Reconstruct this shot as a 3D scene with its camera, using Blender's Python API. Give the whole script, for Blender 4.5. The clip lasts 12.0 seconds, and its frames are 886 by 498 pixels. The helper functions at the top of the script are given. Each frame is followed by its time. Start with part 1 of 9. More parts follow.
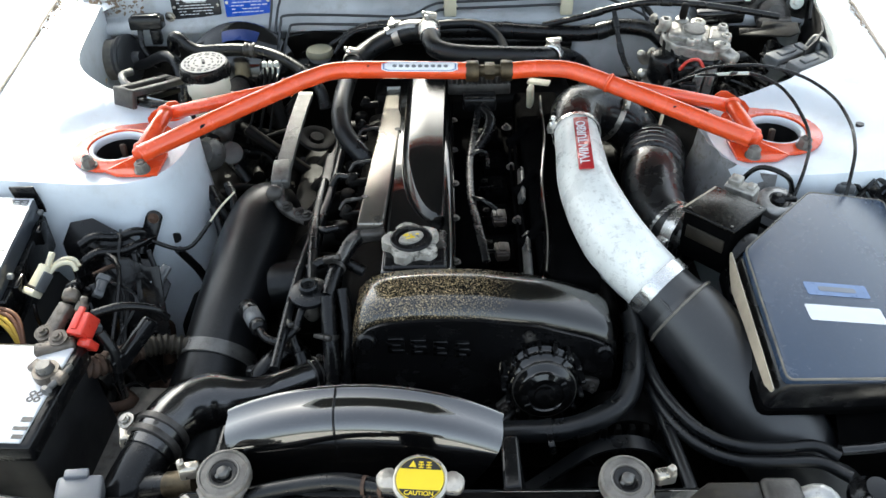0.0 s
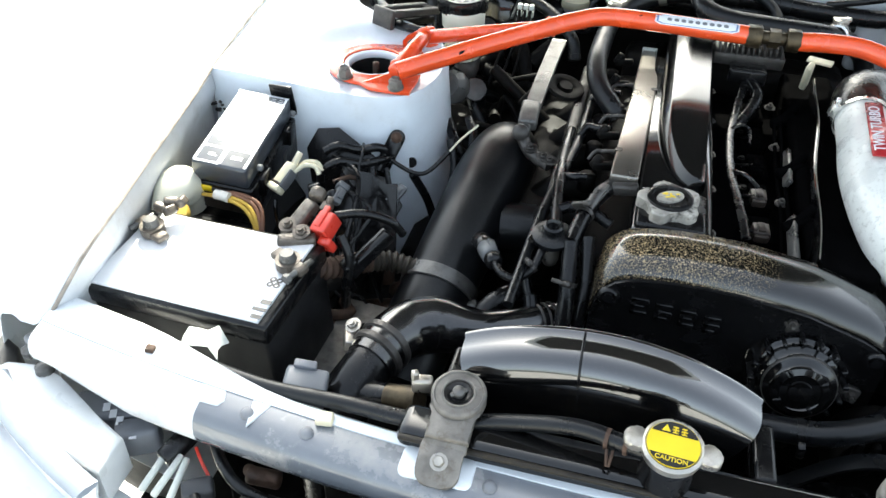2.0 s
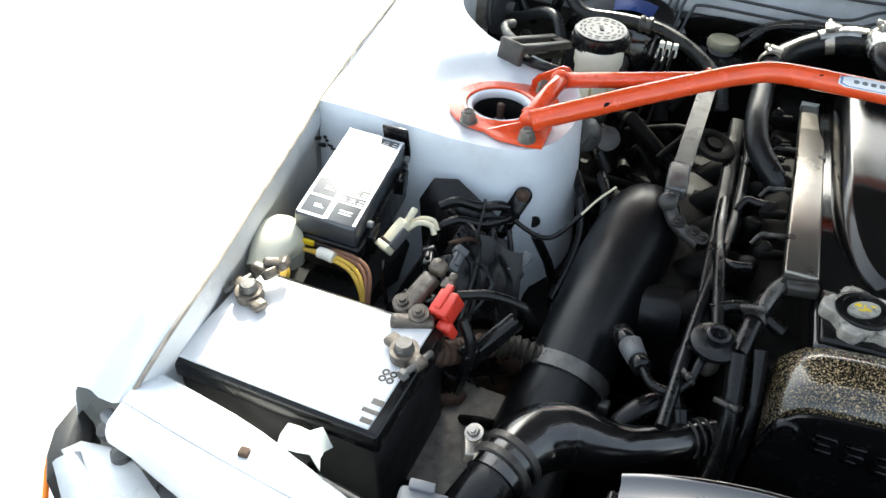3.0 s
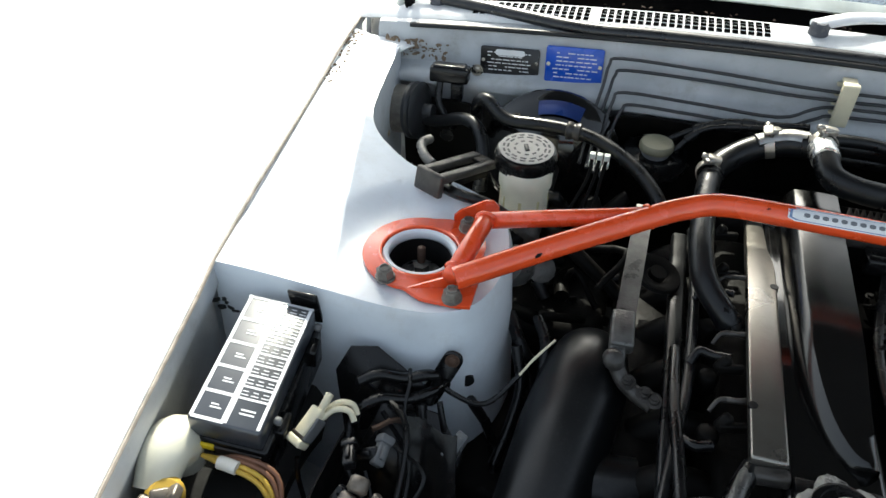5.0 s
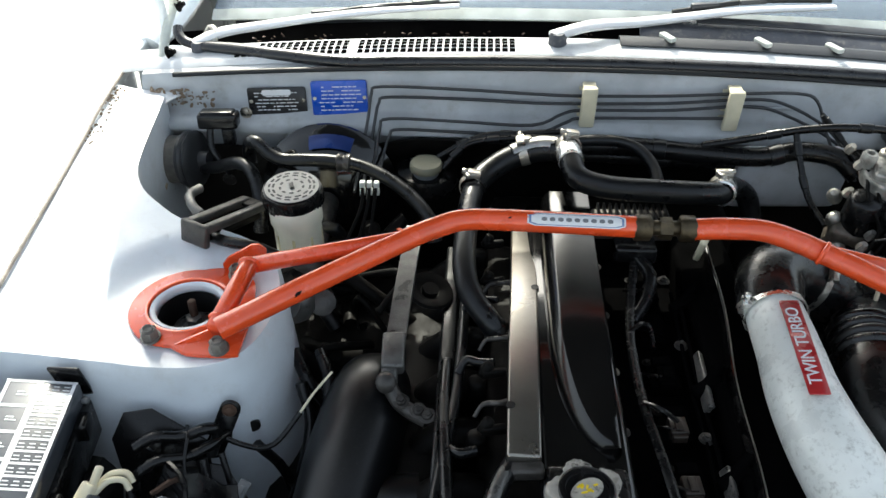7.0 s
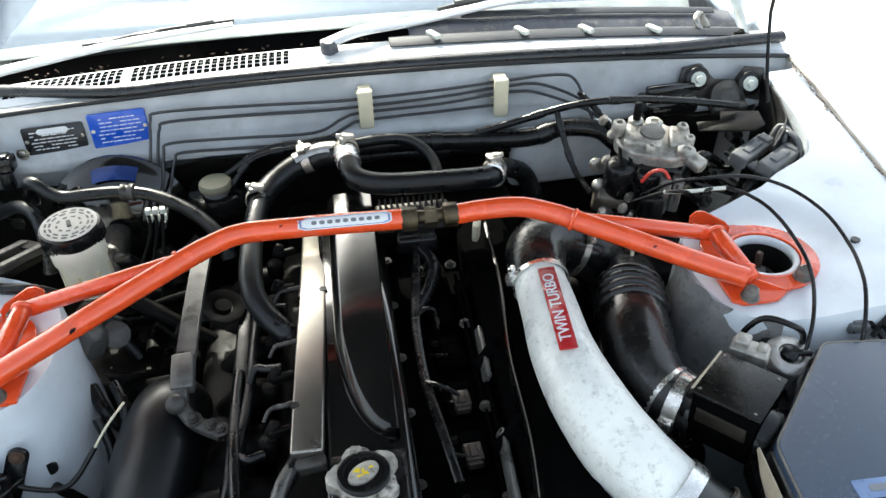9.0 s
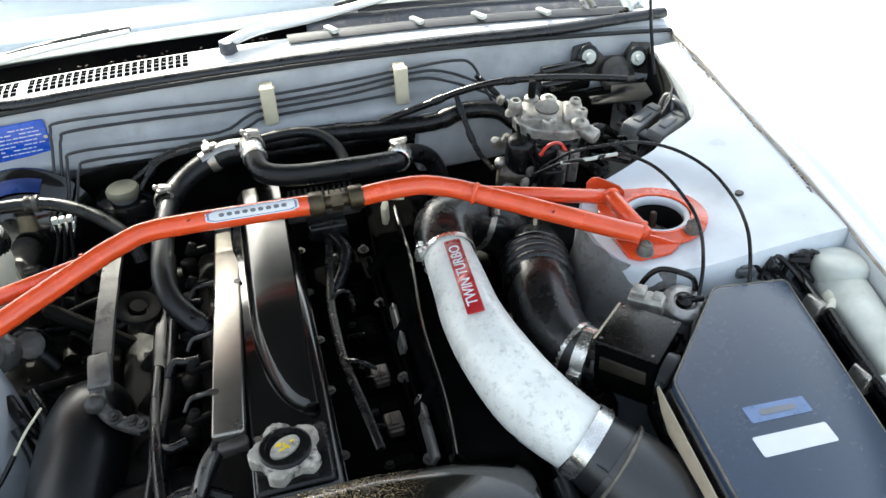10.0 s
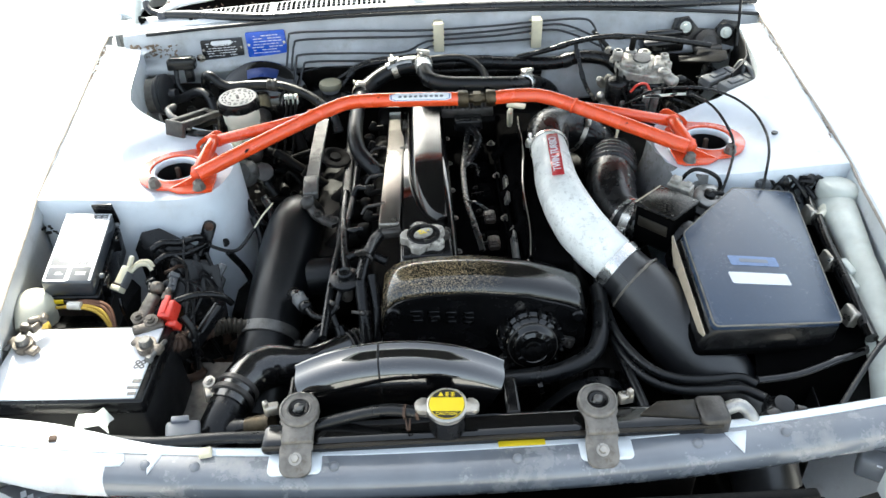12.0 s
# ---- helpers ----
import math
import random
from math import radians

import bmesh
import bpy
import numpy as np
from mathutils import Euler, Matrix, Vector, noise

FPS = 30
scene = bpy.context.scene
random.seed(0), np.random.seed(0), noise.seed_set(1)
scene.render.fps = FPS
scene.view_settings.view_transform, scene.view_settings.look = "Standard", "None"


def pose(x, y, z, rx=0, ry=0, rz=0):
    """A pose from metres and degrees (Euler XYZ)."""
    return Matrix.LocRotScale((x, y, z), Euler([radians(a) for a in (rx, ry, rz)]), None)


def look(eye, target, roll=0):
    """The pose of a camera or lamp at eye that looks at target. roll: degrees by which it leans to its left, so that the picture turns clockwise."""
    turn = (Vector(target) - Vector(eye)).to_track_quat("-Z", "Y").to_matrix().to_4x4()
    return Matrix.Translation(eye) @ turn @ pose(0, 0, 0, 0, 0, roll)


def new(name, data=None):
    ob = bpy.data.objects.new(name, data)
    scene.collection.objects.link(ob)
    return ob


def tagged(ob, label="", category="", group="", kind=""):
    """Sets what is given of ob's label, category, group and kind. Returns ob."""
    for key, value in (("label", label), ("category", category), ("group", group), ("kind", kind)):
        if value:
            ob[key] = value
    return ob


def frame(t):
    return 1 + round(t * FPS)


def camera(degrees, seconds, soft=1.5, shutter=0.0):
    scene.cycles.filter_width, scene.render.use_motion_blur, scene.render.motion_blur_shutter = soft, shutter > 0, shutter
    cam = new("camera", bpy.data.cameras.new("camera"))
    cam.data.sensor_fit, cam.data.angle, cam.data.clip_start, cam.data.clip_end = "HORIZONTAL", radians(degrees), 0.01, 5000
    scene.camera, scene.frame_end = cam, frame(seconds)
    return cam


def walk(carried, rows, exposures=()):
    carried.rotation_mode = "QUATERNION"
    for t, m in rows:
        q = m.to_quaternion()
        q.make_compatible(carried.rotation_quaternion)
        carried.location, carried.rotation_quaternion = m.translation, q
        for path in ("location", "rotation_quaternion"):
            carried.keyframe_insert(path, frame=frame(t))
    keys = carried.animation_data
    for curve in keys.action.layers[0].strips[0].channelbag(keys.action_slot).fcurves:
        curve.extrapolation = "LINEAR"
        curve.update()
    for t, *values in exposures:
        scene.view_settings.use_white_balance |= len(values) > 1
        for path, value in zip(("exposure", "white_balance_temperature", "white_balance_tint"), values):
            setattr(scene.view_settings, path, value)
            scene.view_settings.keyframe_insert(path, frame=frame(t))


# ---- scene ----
cam = camera(58.0, 12.0)
PATH = [
    (0, (0.006, -0.522, 1.438), (-0.019, 1.071, 0.229), -1.2),
    (0.5, (-0.015, -0.536, 1.404), (-0.062, 1.058, 0.198), -0.9),
    (1, (-0.051, -0.553, 1.379), (-0.173, 1.035, 0.169), -0.5),
    (1.5, (-0.089, -0.553, 1.363), (-0.337, 1.014, 0.145), 0.3),
    (2, (-0.123, -0.529, 1.352), (-0.512, 1.002, 0.125), 1.3),
    (2.5, (-0.184, -0.475, 1.339), (-0.665, 1.012, 0.091), 2.6),
    (3, (-0.274, -0.378, 1.348), (-0.777, 1.096, 0.094), 2.9),
    (3.2, (-0.29, -0.348, 1.353), (-0.799, 1.122, 0.095), 2.8),
    (4.8, (-0.318, -0.17, 1.418), (-0.716, 1.353, 0.184), 2.0),
    (5, (-0.321, -0.158, 1.423), (-0.692, 1.378, 0.197), 2.1),
    (5.5, (-0.302, -0.14, 1.433), (-0.607, 1.423, 0.223), 1.7),
    (6, (-0.269, -0.13, 1.442), (-0.488, 1.454, 0.24), 1.3),
    (6.5, (-0.23, -0.133, 1.449), (-0.372, 1.465, 0.254), 0.7),
    (7, (-0.176, -0.143, 1.459), (-0.251, 1.464, 0.271), 0.3),
    (8.8, (-0.039, -0.18, 1.487), (0.135, 1.418, 0.297), -1.6),
    (9, (-0.03, -0.187, 1.484), (0.176, 1.409, 0.295), -1.8),
    (9.5, (-0.009, -0.21, 1.476), (0.273, 1.377, 0.291), -2.6),
    (10, (-0.005, -0.247, 1.47), (0.363, 1.327, 0.293), -3.1),
    (10.5, (-0.016, -0.324, 1.478), (0.382, 1.246, 0.304), -3.6),
    (11, (-0.003, -0.491, 1.51), (0.319, 1.094, 0.334), -3.6),
    (11.5, (-0.035, -0.668, 1.555), (0.136, 0.94, 0.379), -2.5),
    (12, (-0.049, -0.783, 1.589), (-0.006, 0.83, 0.408), -1.8),
]
EXPOSURES = [(t, e, 6500, 3) for t, e in ((0.0, 1.35), (1.0, 1.45), (2.0, 1.5), (2.6, 1.42), (3.2, 1.12), (4.8, 0.52), (6.5, 0.55), (7.2, 0.68), (8.8, 1.14), (10.0, 1.2), (11.0, 1.32), (11.5, 1.46), (12.0, 1.38))]
walk(cam, [(t, look(eye, target, roll)) for t, eye, target, roll in PATH], EXPOSURES)

# ---- light ----
SUN = Vector((-0.192, 0.718, 0.669)).normalized()
world = bpy.data.worlds.new("sky")
scene.world = world
world.use_nodes = True
wn = world.node_tree.nodes
sky = wn.new("ShaderNodeTexSky")
sky.sky_type = "NISHITA"
sky.sun_disc = False
sky.dust_density = 4.0
sky.sun_elevation = math.asin(SUN.z)
sky.sun_rotation = math.atan2(SUN.x, SUN.y)
softer = wn.new("ShaderNodeHueSaturation")
softer.inputs["Saturation"].default_value = 0.52
world.node_tree.links.new(sky.outputs[0], softer.inputs["Color"])
world.node_tree.links.new(softer.outputs[0], wn["Background"].inputs[0])
wn["Background"].inputs[1].default_value = 0.24
sun = new("sun", bpy.data.lights.new("sun", "SUN"))
sun.data.energy, sun.data.angle, sun.data.color = 4.4, radians(0.6), (1.0, 0.95, 0.84)
sun.matrix_world = look(SUN * 20, (0, 0, 0))


# ---- materials ----
def mat(name, col, rough=0.5, metal=0.0, var=0.2, scale=30.0, bump=0.1, fine=300.0, coat=0.0, dust=0.0,
        dustcol=(0.45, 0.38, 0.27), dustscale=90.0, spec=0.5, rvar=0.12, patch=None):
    """Two scales of colour change, fine relief, uneven gloss and, where wanted, scattered dust or grime."""
    m = bpy.data.materials.new(name)
    m.use_nodes = True
    n, ln = m.node_tree.nodes, m.node_tree.links
    b = n["Principled BSDF"]
    tc = n.new("ShaderNodeTexCoord")
    big = n.new("ShaderNodeTexNoise")
    big.inputs["Scale"].default_value, big.inputs["Detail"].default_value = scale, 4
    small = n.new("ShaderNodeTexNoise")
    small.inputs["Scale"].default_value, small.inputs["Detail"].default_value = fine, 3
    for t in (big, small):
        ln.new(tc.outputs["Object"], t.inputs["Vector"])
    ramp = n.new("ShaderNodeMapRange")
    ramp.inputs[1].default_value, ramp.inputs[2].default_value = 0.3, 0.7
    ramp.inputs[3].default_value, ramp.inputs[4].default_value = 1 - var, 1 + var * 0.5
    ln.new(big.outputs[0], ramp.inputs[0])
    mul = n.new("ShaderNodeMix")
    mul.data_type, mul.blend_type = "RGBA", "MULTIPLY"
    mul.inputs[0].default_value = 1.0
    mul.inputs[6].default_value = (*col, 1)
    ln.new(ramp.outputs[0], mul.inputs[7])
    out = mul.outputs[2]
    rr = n.new("ShaderNodeMapRange")
    rr.inputs[1].default_value, rr.inputs[2].default_value = 0.3, 0.7
    rr.inputs[3].default_value, rr.inputs[4].default_value = max(0.02, rough - rvar), min(1, rough + rvar)
    ln.new(big.outputs[0], rr.inputs[0])
    rough_out = rr.outputs[0]
    if dust:
        d = n.new("ShaderNodeTexNoise")
        d.inputs["Scale"].default_value, d.inputs["Detail"].default_value = dustscale, 8
        d.inputs["Roughness"].default_value = 0.75
        ln.new(tc.outputs["Object"], d.inputs["Vector"])
        dr = n.new("ShaderNodeMapRange")
        dr.inputs[1].default_value, dr.inputs[2].default_value = 0.52, 0.72
        dr.inputs[3].default_value, dr.inputs[4].default_value = 0.0, dust
        ln.new(d.outputs[0], dr.inputs[0])
        dust_out = dr.outputs[0]
        if patch:
            geo = n.new("ShaderNodeNewGeometry")
            far = n.new("ShaderNodeVectorMath")
            far.operation = "DISTANCE"
            far.inputs[1].default_value = patch[0]
            ln.new(geo.outputs["Position"], far.inputs[0])
            fade = n.new("ShaderNodeMapRange")
            fade.inputs[1].default_value, fade.inputs[2].default_value = patch[1] * 0.45, patch[1]
            fade.inputs[3].default_value, fade.inputs[4].default_value = 1.0, patch[2]
            ln.new(far.outputs["Value"], fade.inputs[0])
            both = n.new("ShaderNodeMath")
            both.operation = "MULTIPLY"
            ln.new(dr.outputs[0], both.inputs[0])
            ln.new(fade.outputs[0], both.inputs[1])
            dust_out = both.outputs[0]
        mx = n.new("ShaderNodeMix")
        mx.data_type = "RGBA"
        ln.new(dust_out, mx.inputs[0])
        ln.new(out, mx.inputs[6])
        mx.inputs[7].default_value = (*dustcol, 1)
        out = mx.outputs[2]
        ad = n.new("ShaderNodeMath")
        ad.operation = "ADD"
        ad.use_clamp = True
        ln.new(rough_out, ad.inputs[0])
        ln.new(dust_out, ad.inputs[1])
        rough_out = ad.outputs[0]
    ln.new(out, b.inputs["Base Color"])
    ln.new(rough_out, b.inputs["Roughness"])
    b.inputs["Metallic"].default_value = metal
    b.inputs["Specular IOR Level"].default_value = spec
    b.inputs["Coat Weight"].default_value = coat
    b.inputs["Coat Roughness"].default_value = 0.06
    if bump:
        bp = n.new("ShaderNodeBump")
        bp.inputs["Strength"].default_value, bp.inputs["Distance"].default_value = bump, 0.001
        ln.new(small.outputs[0], bp.inputs["Height"])
        ln.new(bp.outputs[0], b.inputs["Normal"])
    return m


WHITE = mat("white_car_paint", (0.74, 0.785, 0.82), 0.3, var=0.06, scale=9, bump=0.03, coat=0.5, dust=0.12, dustcol=(0.45, 0.42, 0.38), dustscale=14)
BAYWHITE = mat("white_bay_paint", (0.66, 0.71, 0.76), 0.38, var=0.12, scale=11, bump=0.05, coat=0.3, dust=0.3, dustcol=(0.45, 0.44, 0.41), dustscale=18)
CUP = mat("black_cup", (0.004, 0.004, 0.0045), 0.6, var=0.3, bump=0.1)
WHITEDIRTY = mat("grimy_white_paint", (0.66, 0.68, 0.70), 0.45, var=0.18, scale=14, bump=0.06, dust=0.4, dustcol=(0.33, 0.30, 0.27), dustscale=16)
ORANGE = mat("orange_paint", (0.80, 0.085, 0.02), 0.22, var=0.10, scale=25, bump=0.04, coat=0.7, dust=0.10, dustcol=(0.25, 0.05, 0.02), dustscale=60)
BLACKGLOSS = mat("gloss_black_plastic", (0.004, 0.004, 0.0042), 0.10, var=0.3, scale=20, bump=0.03, coat=0.3, dust=0.08, dustcol=(0.12, 0.10, 0.07), dustscale=120, rvar=0.04)
BLACKPLASTIC = mat("black_plastic", (0.006, 0.006, 0.0065), 0.22, var=0.3, scale=25, bump=0.12, dust=0.10, dustcol=(0.05, 0.043, 0.035), dustscale=80, spec=0.35)
DUSTYBLACK = mat("dusty_black_crackle", (0.003, 0.003, 0.003), 0.16, var=0.3, scale=20, bump=0.12, fine=420, dust=2.0, dustcol=(0.68, 0.50, 0.26), dustscale=500, coat=0.7, patch=((-0.06, 0.315, 0.815), 0.165, 0.012))
FINEDUST = mat("black_plastic_with_fine_dust", (0.003, 0.003, 0.003), 0.26, var=0.3, scale=20, bump=0.06, dust=0.12, dustcol=(0.30, 0.23, 0.13), dustscale=260, spec=0.22, rvar=0.04)
PIANO = mat("polished_black_plastic", (0.003, 0.003, 0.0033), 0.09, var=0.3, scale=12, bump=0.02, coat=1.0, dust=0.08, dustcol=(0.25, 0.19, 0.11), dustscale=180, rvar=0.04, spec=0.5, patch=((-0.10, 0.06, 0.77), 0.12, 0.15))
SATINBLACK = mat("satin_black_cover", (0.003, 0.003, 0.0033), 0.18, var=0.35, scale=10, bump=0.03, coat=0.3, dust=0.07, dustcol=(0.24, 0.19, 0.11), dustscale=600, rvar=0.05, spec=0.4, patch=((-0.02, 0.53, 0.78), 0.09, 0.1))
SATINBLACK.node_tree.nodes["Principled BSDF"].inputs["Coat Roughness"].default_value = 0.16
RUBBERSHEEN = mat("rubber_with_sheen", (0.006, 0.006, 0.0065), 0.24, var=0.3, scale=20, bump=0.06, dust=0.2, dustcol=(0.05, 0.045, 0.04), dustscale=40, spec=0.45, rvar=0.06)
RIBRUBBER = mat("shiny_rubber", (0.005, 0.005, 0.0055), 0.27, var=0.25, scale=30, bump=0.03, dust=0.15, dustcol=(0.05, 0.04, 0.03), dustscale=60, spec=0.6, rvar=0.05, coat=0.1)
GREYPLASTIC = mat("grey_plug_plastic", (0.12, 0.125, 0.13), 0.45, var=0.25, scale=40, bump=0.05, dust=0.35, dustcol=(0.09, 0.075, 0.06), dustscale=60)
CAPWORN = mat("worn_cap_plastic", (0.44, 0.41, 0.36), 0.34, 0.1, var=0.45, scale=45, bump=0.12, dust=1.8, dustcol=(0.02, 0.018, 0.016), dustscale=32)
TANDUST = mat("tan_dust_on_plastic", (0.50, 0.42, 0.31), 0.42, var=0.35, scale=14, bump=0.05, dust=0.3, dustcol=(0.10, 0.085, 0.065), dustscale=25)
DULLCREAM = mat("dull_cream_cap", (0.23, 0.22, 0.155), 0.5, var=0.2, scale=40, bump=0.05, dust=0.3, dustcol=(0.08, 0.07, 0.05), dustscale=50)
DARKBLUE = mat("dark_blue_label", (0.006, 0.022, 0.11), 0.35, var=0.1, bump=0.02, spec=0.25)
CAPGREY = mat("grey_printed_cap", (0.42, 0.40, 0.37), 0.45, var=0.25, scale=60, bump=0.08, dust=0.3, dustcol=(0.16, 0.14, 0.12), dustscale=120)
FLUID = mat("fluid_behind_plastic", (0.50, 0.44, 0.25), 0.4, var=0.12, scale=25, bump=0.04)
PIANO.node_tree.nodes["Principled BSDF"].inputs["Coat IOR"].default_value = 1.95
FUSELID = mat("satin_fuse_lid_plastic", (0.040, 0.046, 0.057), 0.32, var=0.10, scale=12, bump=0.04, dust=0.05, dustcol=(0.2, 0.2, 0.2), dustscale=160, rvar=0.03, spec=1.0, coat=0.1)
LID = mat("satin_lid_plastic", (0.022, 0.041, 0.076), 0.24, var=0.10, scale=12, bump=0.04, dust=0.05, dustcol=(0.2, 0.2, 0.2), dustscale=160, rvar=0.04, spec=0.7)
RUBBER = mat("black_rubber", (0.005, 0.005, 0.0054), 0.26, var=0.25, scale=30, bump=0.12, dust=0.12, dustcol=(0.04, 0.036, 0.032), dustscale=70, spec=0.35)
GREYRUBBER = mat("greyed_rubber_hose", (0.005, 0.0056, 0.0065), 0.33, var=0.25, scale=30, bump=0.08, dust=0.1, dustcol=(0.03, 0.03, 0.032), dustscale=50, spec=0.4)
FLAKE = mat("rusty_paint_flake", (0.20, 0.14, 0.09), 0.6, var=0.5, scale=80, bump=0.3)
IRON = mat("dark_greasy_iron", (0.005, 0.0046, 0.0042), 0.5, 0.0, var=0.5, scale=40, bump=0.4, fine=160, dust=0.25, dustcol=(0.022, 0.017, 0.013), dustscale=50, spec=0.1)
RUST = mat("rusty_brown_metal", (0.075, 0.042, 0.027), 0.7, 0.2, var=0.5, scale=50, bump=0.4, dust=0.4, dustcol=(0.08, 0.065, 0.05), dustscale=60)
ALLOY = mat("cast_aluminium", (0.48, 0.47, 0.45), 0.40, 0.85, var=0.4, scale=45, bump=0.45, fine=260, dust=0.45, dustcol=(0.16, 0.135, 0.10), dustscale=60)
PIPE = mat("silver_painted_pipe", (0.84, 0.85, 0.81), 0.34, 0.05, var=0.16, scale=13, bump=0.14, fine=240, dust=0.6, dustcol=(0.24, 0.225, 0.19), dustscale=95)
STEEL = mat("zinc_steel", (0.50, 0.47, 0.42), 0.34, 0.9, var=0.35, scale=60, bump=0.2, dust=0.4, dustcol=(0.17, 0.13, 0.085), dustscale=120)
BRONZE = mat("satin_brown_metal", (0.34, 0.318, 0.285), 0.30, 0.92, var=0.2, scale=9, bump=0.02, dust=0.12, dustcol=(0.12, 0.09, 0.06), dustscale=50, rvar=0.04)
WORNBRASS = mat("oxidised_brass", (0.085, 0.066, 0.04), 0.4, 0.7, var=0.5, scale=60, bump=0.2, dust=0.5, dustcol=(0.04, 0.03, 0.02), dustscale=90)
WORN = mat("worn_pale_edge", (0.16, 0.145, 0.12), 0.4, 0.2, var=0.5, scale=40, bump=0.1)
GREYALLOY = mat("dull_grey_alloy", (0.14, 0.137, 0.13), 0.34, 0.5, var=0.4, scale=40, bump=0.6, fine=330, dust=0.4, dustcol=(0.085, 0.07, 0.055), dustscale=60)
CASTDULL = mat("dull_cast_metal", (0.46, 0.44, 0.40), 0.40, 0.6, var=0.45, scale=60, bump=0.5, fine=260, dust=0.6, dustcol=(0.09, 0.07, 0.05), dustscale=80)
FOIL = mat("crumpled_foil", (0.28, 0.28, 0.28), 0.42, 0.3, var=0.35, scale=30, bump=0.8, fine=90, dust=0.9, dustcol=(0.11, 0.085, 0.065), dustscale=30)
WEATHERED = mat("weathered_grey_steel", (0.20, 0.185, 0.165), 0.5, 0.3, var=0.45, scale=55, bump=0.4, fine=300, dust=0.5, dustcol=(0.10, 0.075, 0.05), dustscale=70)
PLUGBROWN = mat("brown_plug_plastic", (0.038, 0.029, 0.023), 0.36, var=0.3, scale=60, bump=0.1, dust=0.4, dustcol=(0.02, 0.017, 0.014), dustscale=90)
CREAM = mat("cream_plastic", (0.74, 0.68, 0.50), 0.5, var=0.12, scale=30, bump=0.05, dust=0.2, dustcol=(0.4, 0.33, 0.2), dustscale=50)
BULKGREY = mat("dull_grey_white_bulkhead_paint", (0.47, 0.49, 0.51), 0.42, var=0.22, scale=14, bump=0.08, dust=0.5, dustcol=(0.30, 0.28, 0.25), dustscale=20)
MILKY = mat("milky_bottle_plastic", (0.74, 0.72, 0.60), 0.4, var=0.12, scale=20, bump=0.06, dust=0.15, dustcol=(0.5, 0.44, 0.3), dustscale=30)
PALE = mat("pale_grey_bottle_plastic", (0.60, 0.63, 0.58), 0.42, var=0.25, scale=18, bump=0.06, dust=0.35, dustcol=(0.42, 0.38, 0.28), dustscale=20)
# blacker than such parts are: the shade of valley and recesses is in the colour
MATTBLACK = mat("matt_black_with_shade", (0.0025, 0.0025, 0.0026), 0.7, var=0.3, scale=25, bump=0.1, dust=0.04, dustcol=(0.03, 0.026, 0.02), dustscale=80, spec=0.0)
DUCTRUBBER = mat("dusty_rubber_duct", (0.009, 0.0097, 0.011), 0.37, var=0.3, scale=22, bump=0.10, dust=0.2, dustcol=(0.08, 0.077, 0.072), dustscale=150, rvar=0.06, spec=0.9)
CLAMPSTEEL = mat("bright_clamp_steel", (0.78, 0.77, 0.74), 0.24, 0.95, var=0.15, scale=60, bump=0.1, dust=0.2, dustcol=(0.25, 0.20, 0.13), dustscale=140)
GREASYMETAL = mat("greasy_brown_metal", (0.15, 0.128, 0.105), 0.36, 0.4, var=0.5, scale=70, bump=0.5, fine=260, dust=0.6, dustcol=(0.04, 0.029, 0.02), dustscale=80)
DARKCAST = mat("darkened_casting", (0.075, 0.07, 0.065), 0.4, 0.5, var=0.45, scale=50, bump=0.5, fine=300, dust=0.4, dustcol=(0.05, 0.04, 0.03), dustscale=70)
LAMPGREY = mat("blue_grey_lamp_seal", (0.22, 0.25, 0.29), 0.4, var=0.15, scale=30, bump=0.05)
LAMPWHITE = mat("pale_lamp_plastic", (0.72, 0.74, 0.74), 0.35, var=0.15, scale=18, bump=0.05, dust=0.25, dustcol=(0.40, 0.37, 0.30), dustscale=22)
SEAMGREY = mat("dusty_seam_sealer", (0.33, 0.29, 0.25), 0.6, var=0.4, scale=40, bump=0.2, dust=0.4, dustcol=(0.16, 0.13, 0.10), dustscale=60)
# the tan patch paints the bend's golden highlight together with its dust
ELBOWGLOSS = mat("glossy_rubber_with_tan_dust_and_sheen", (0.005, 0.005, 0.0055), 0.2, var=0.3, scale=25, bump=0.03, dust=0.25, dustcol=(0.22, 0.17, 0.10), dustscale=420, rvar=0.04, spec=0.8, coat=0.5, patch=((-0.27, 0.13, 0.76), 0.10, 0.12))
INLETBLACK = mat("speckled_black_pipe", (0.0035, 0.004, 0.0048), 0.34, var=0.3, scale=25, bump=0.12, dust=0.12, dustcol=(0.09, 0.09, 0.095), dustscale=230, rvar=0.06, spec=0.38)
DUSTTANK = mat("dusty_brown_plastic", (0.022, 0.018, 0.013), 0.5, var=0.5, scale=30, bump=0.2, dust=0.4, dustcol=(0.10, 0.08, 0.055), dustscale=90, spec=0.3)
YELLOW = mat("yellow_label", (0.85, 0.62, 0.02), 0.4, var=0.08, bump=0.02)
RED = mat("red_plastic", (0.70, 0.05, 0.03), 0.35, var=0.15, bump=0.05, coat=0.2)
STICKERRED = mat("red_sticker", (0.42, 0.018, 0.022), 0.3, var=0.15, bump=0.02, coat=0.3)
BLUE = mat("blue_plate", (0.012, 0.09, 0.55), 0.3, var=0.10, bump=0.02, coat=0.3)
INK = mat("black_ink", (0.01, 0.01, 0.01), 0.45, var=0.1, bump=0)
PRINT = mat("white_print", (0.75, 0.76, 0.78), 0.5, var=0.06, bump=0)
PALEBLUE = mat("worn_blue_sticker", (0.16, 0.24, 0.42), 0.35, var=0.2, scale=60, bump=0.02)
PLATEBLACK = mat("black_plate", (0.012, 0.012, 0.013), 0.35, var=0.1, bump=0.02)
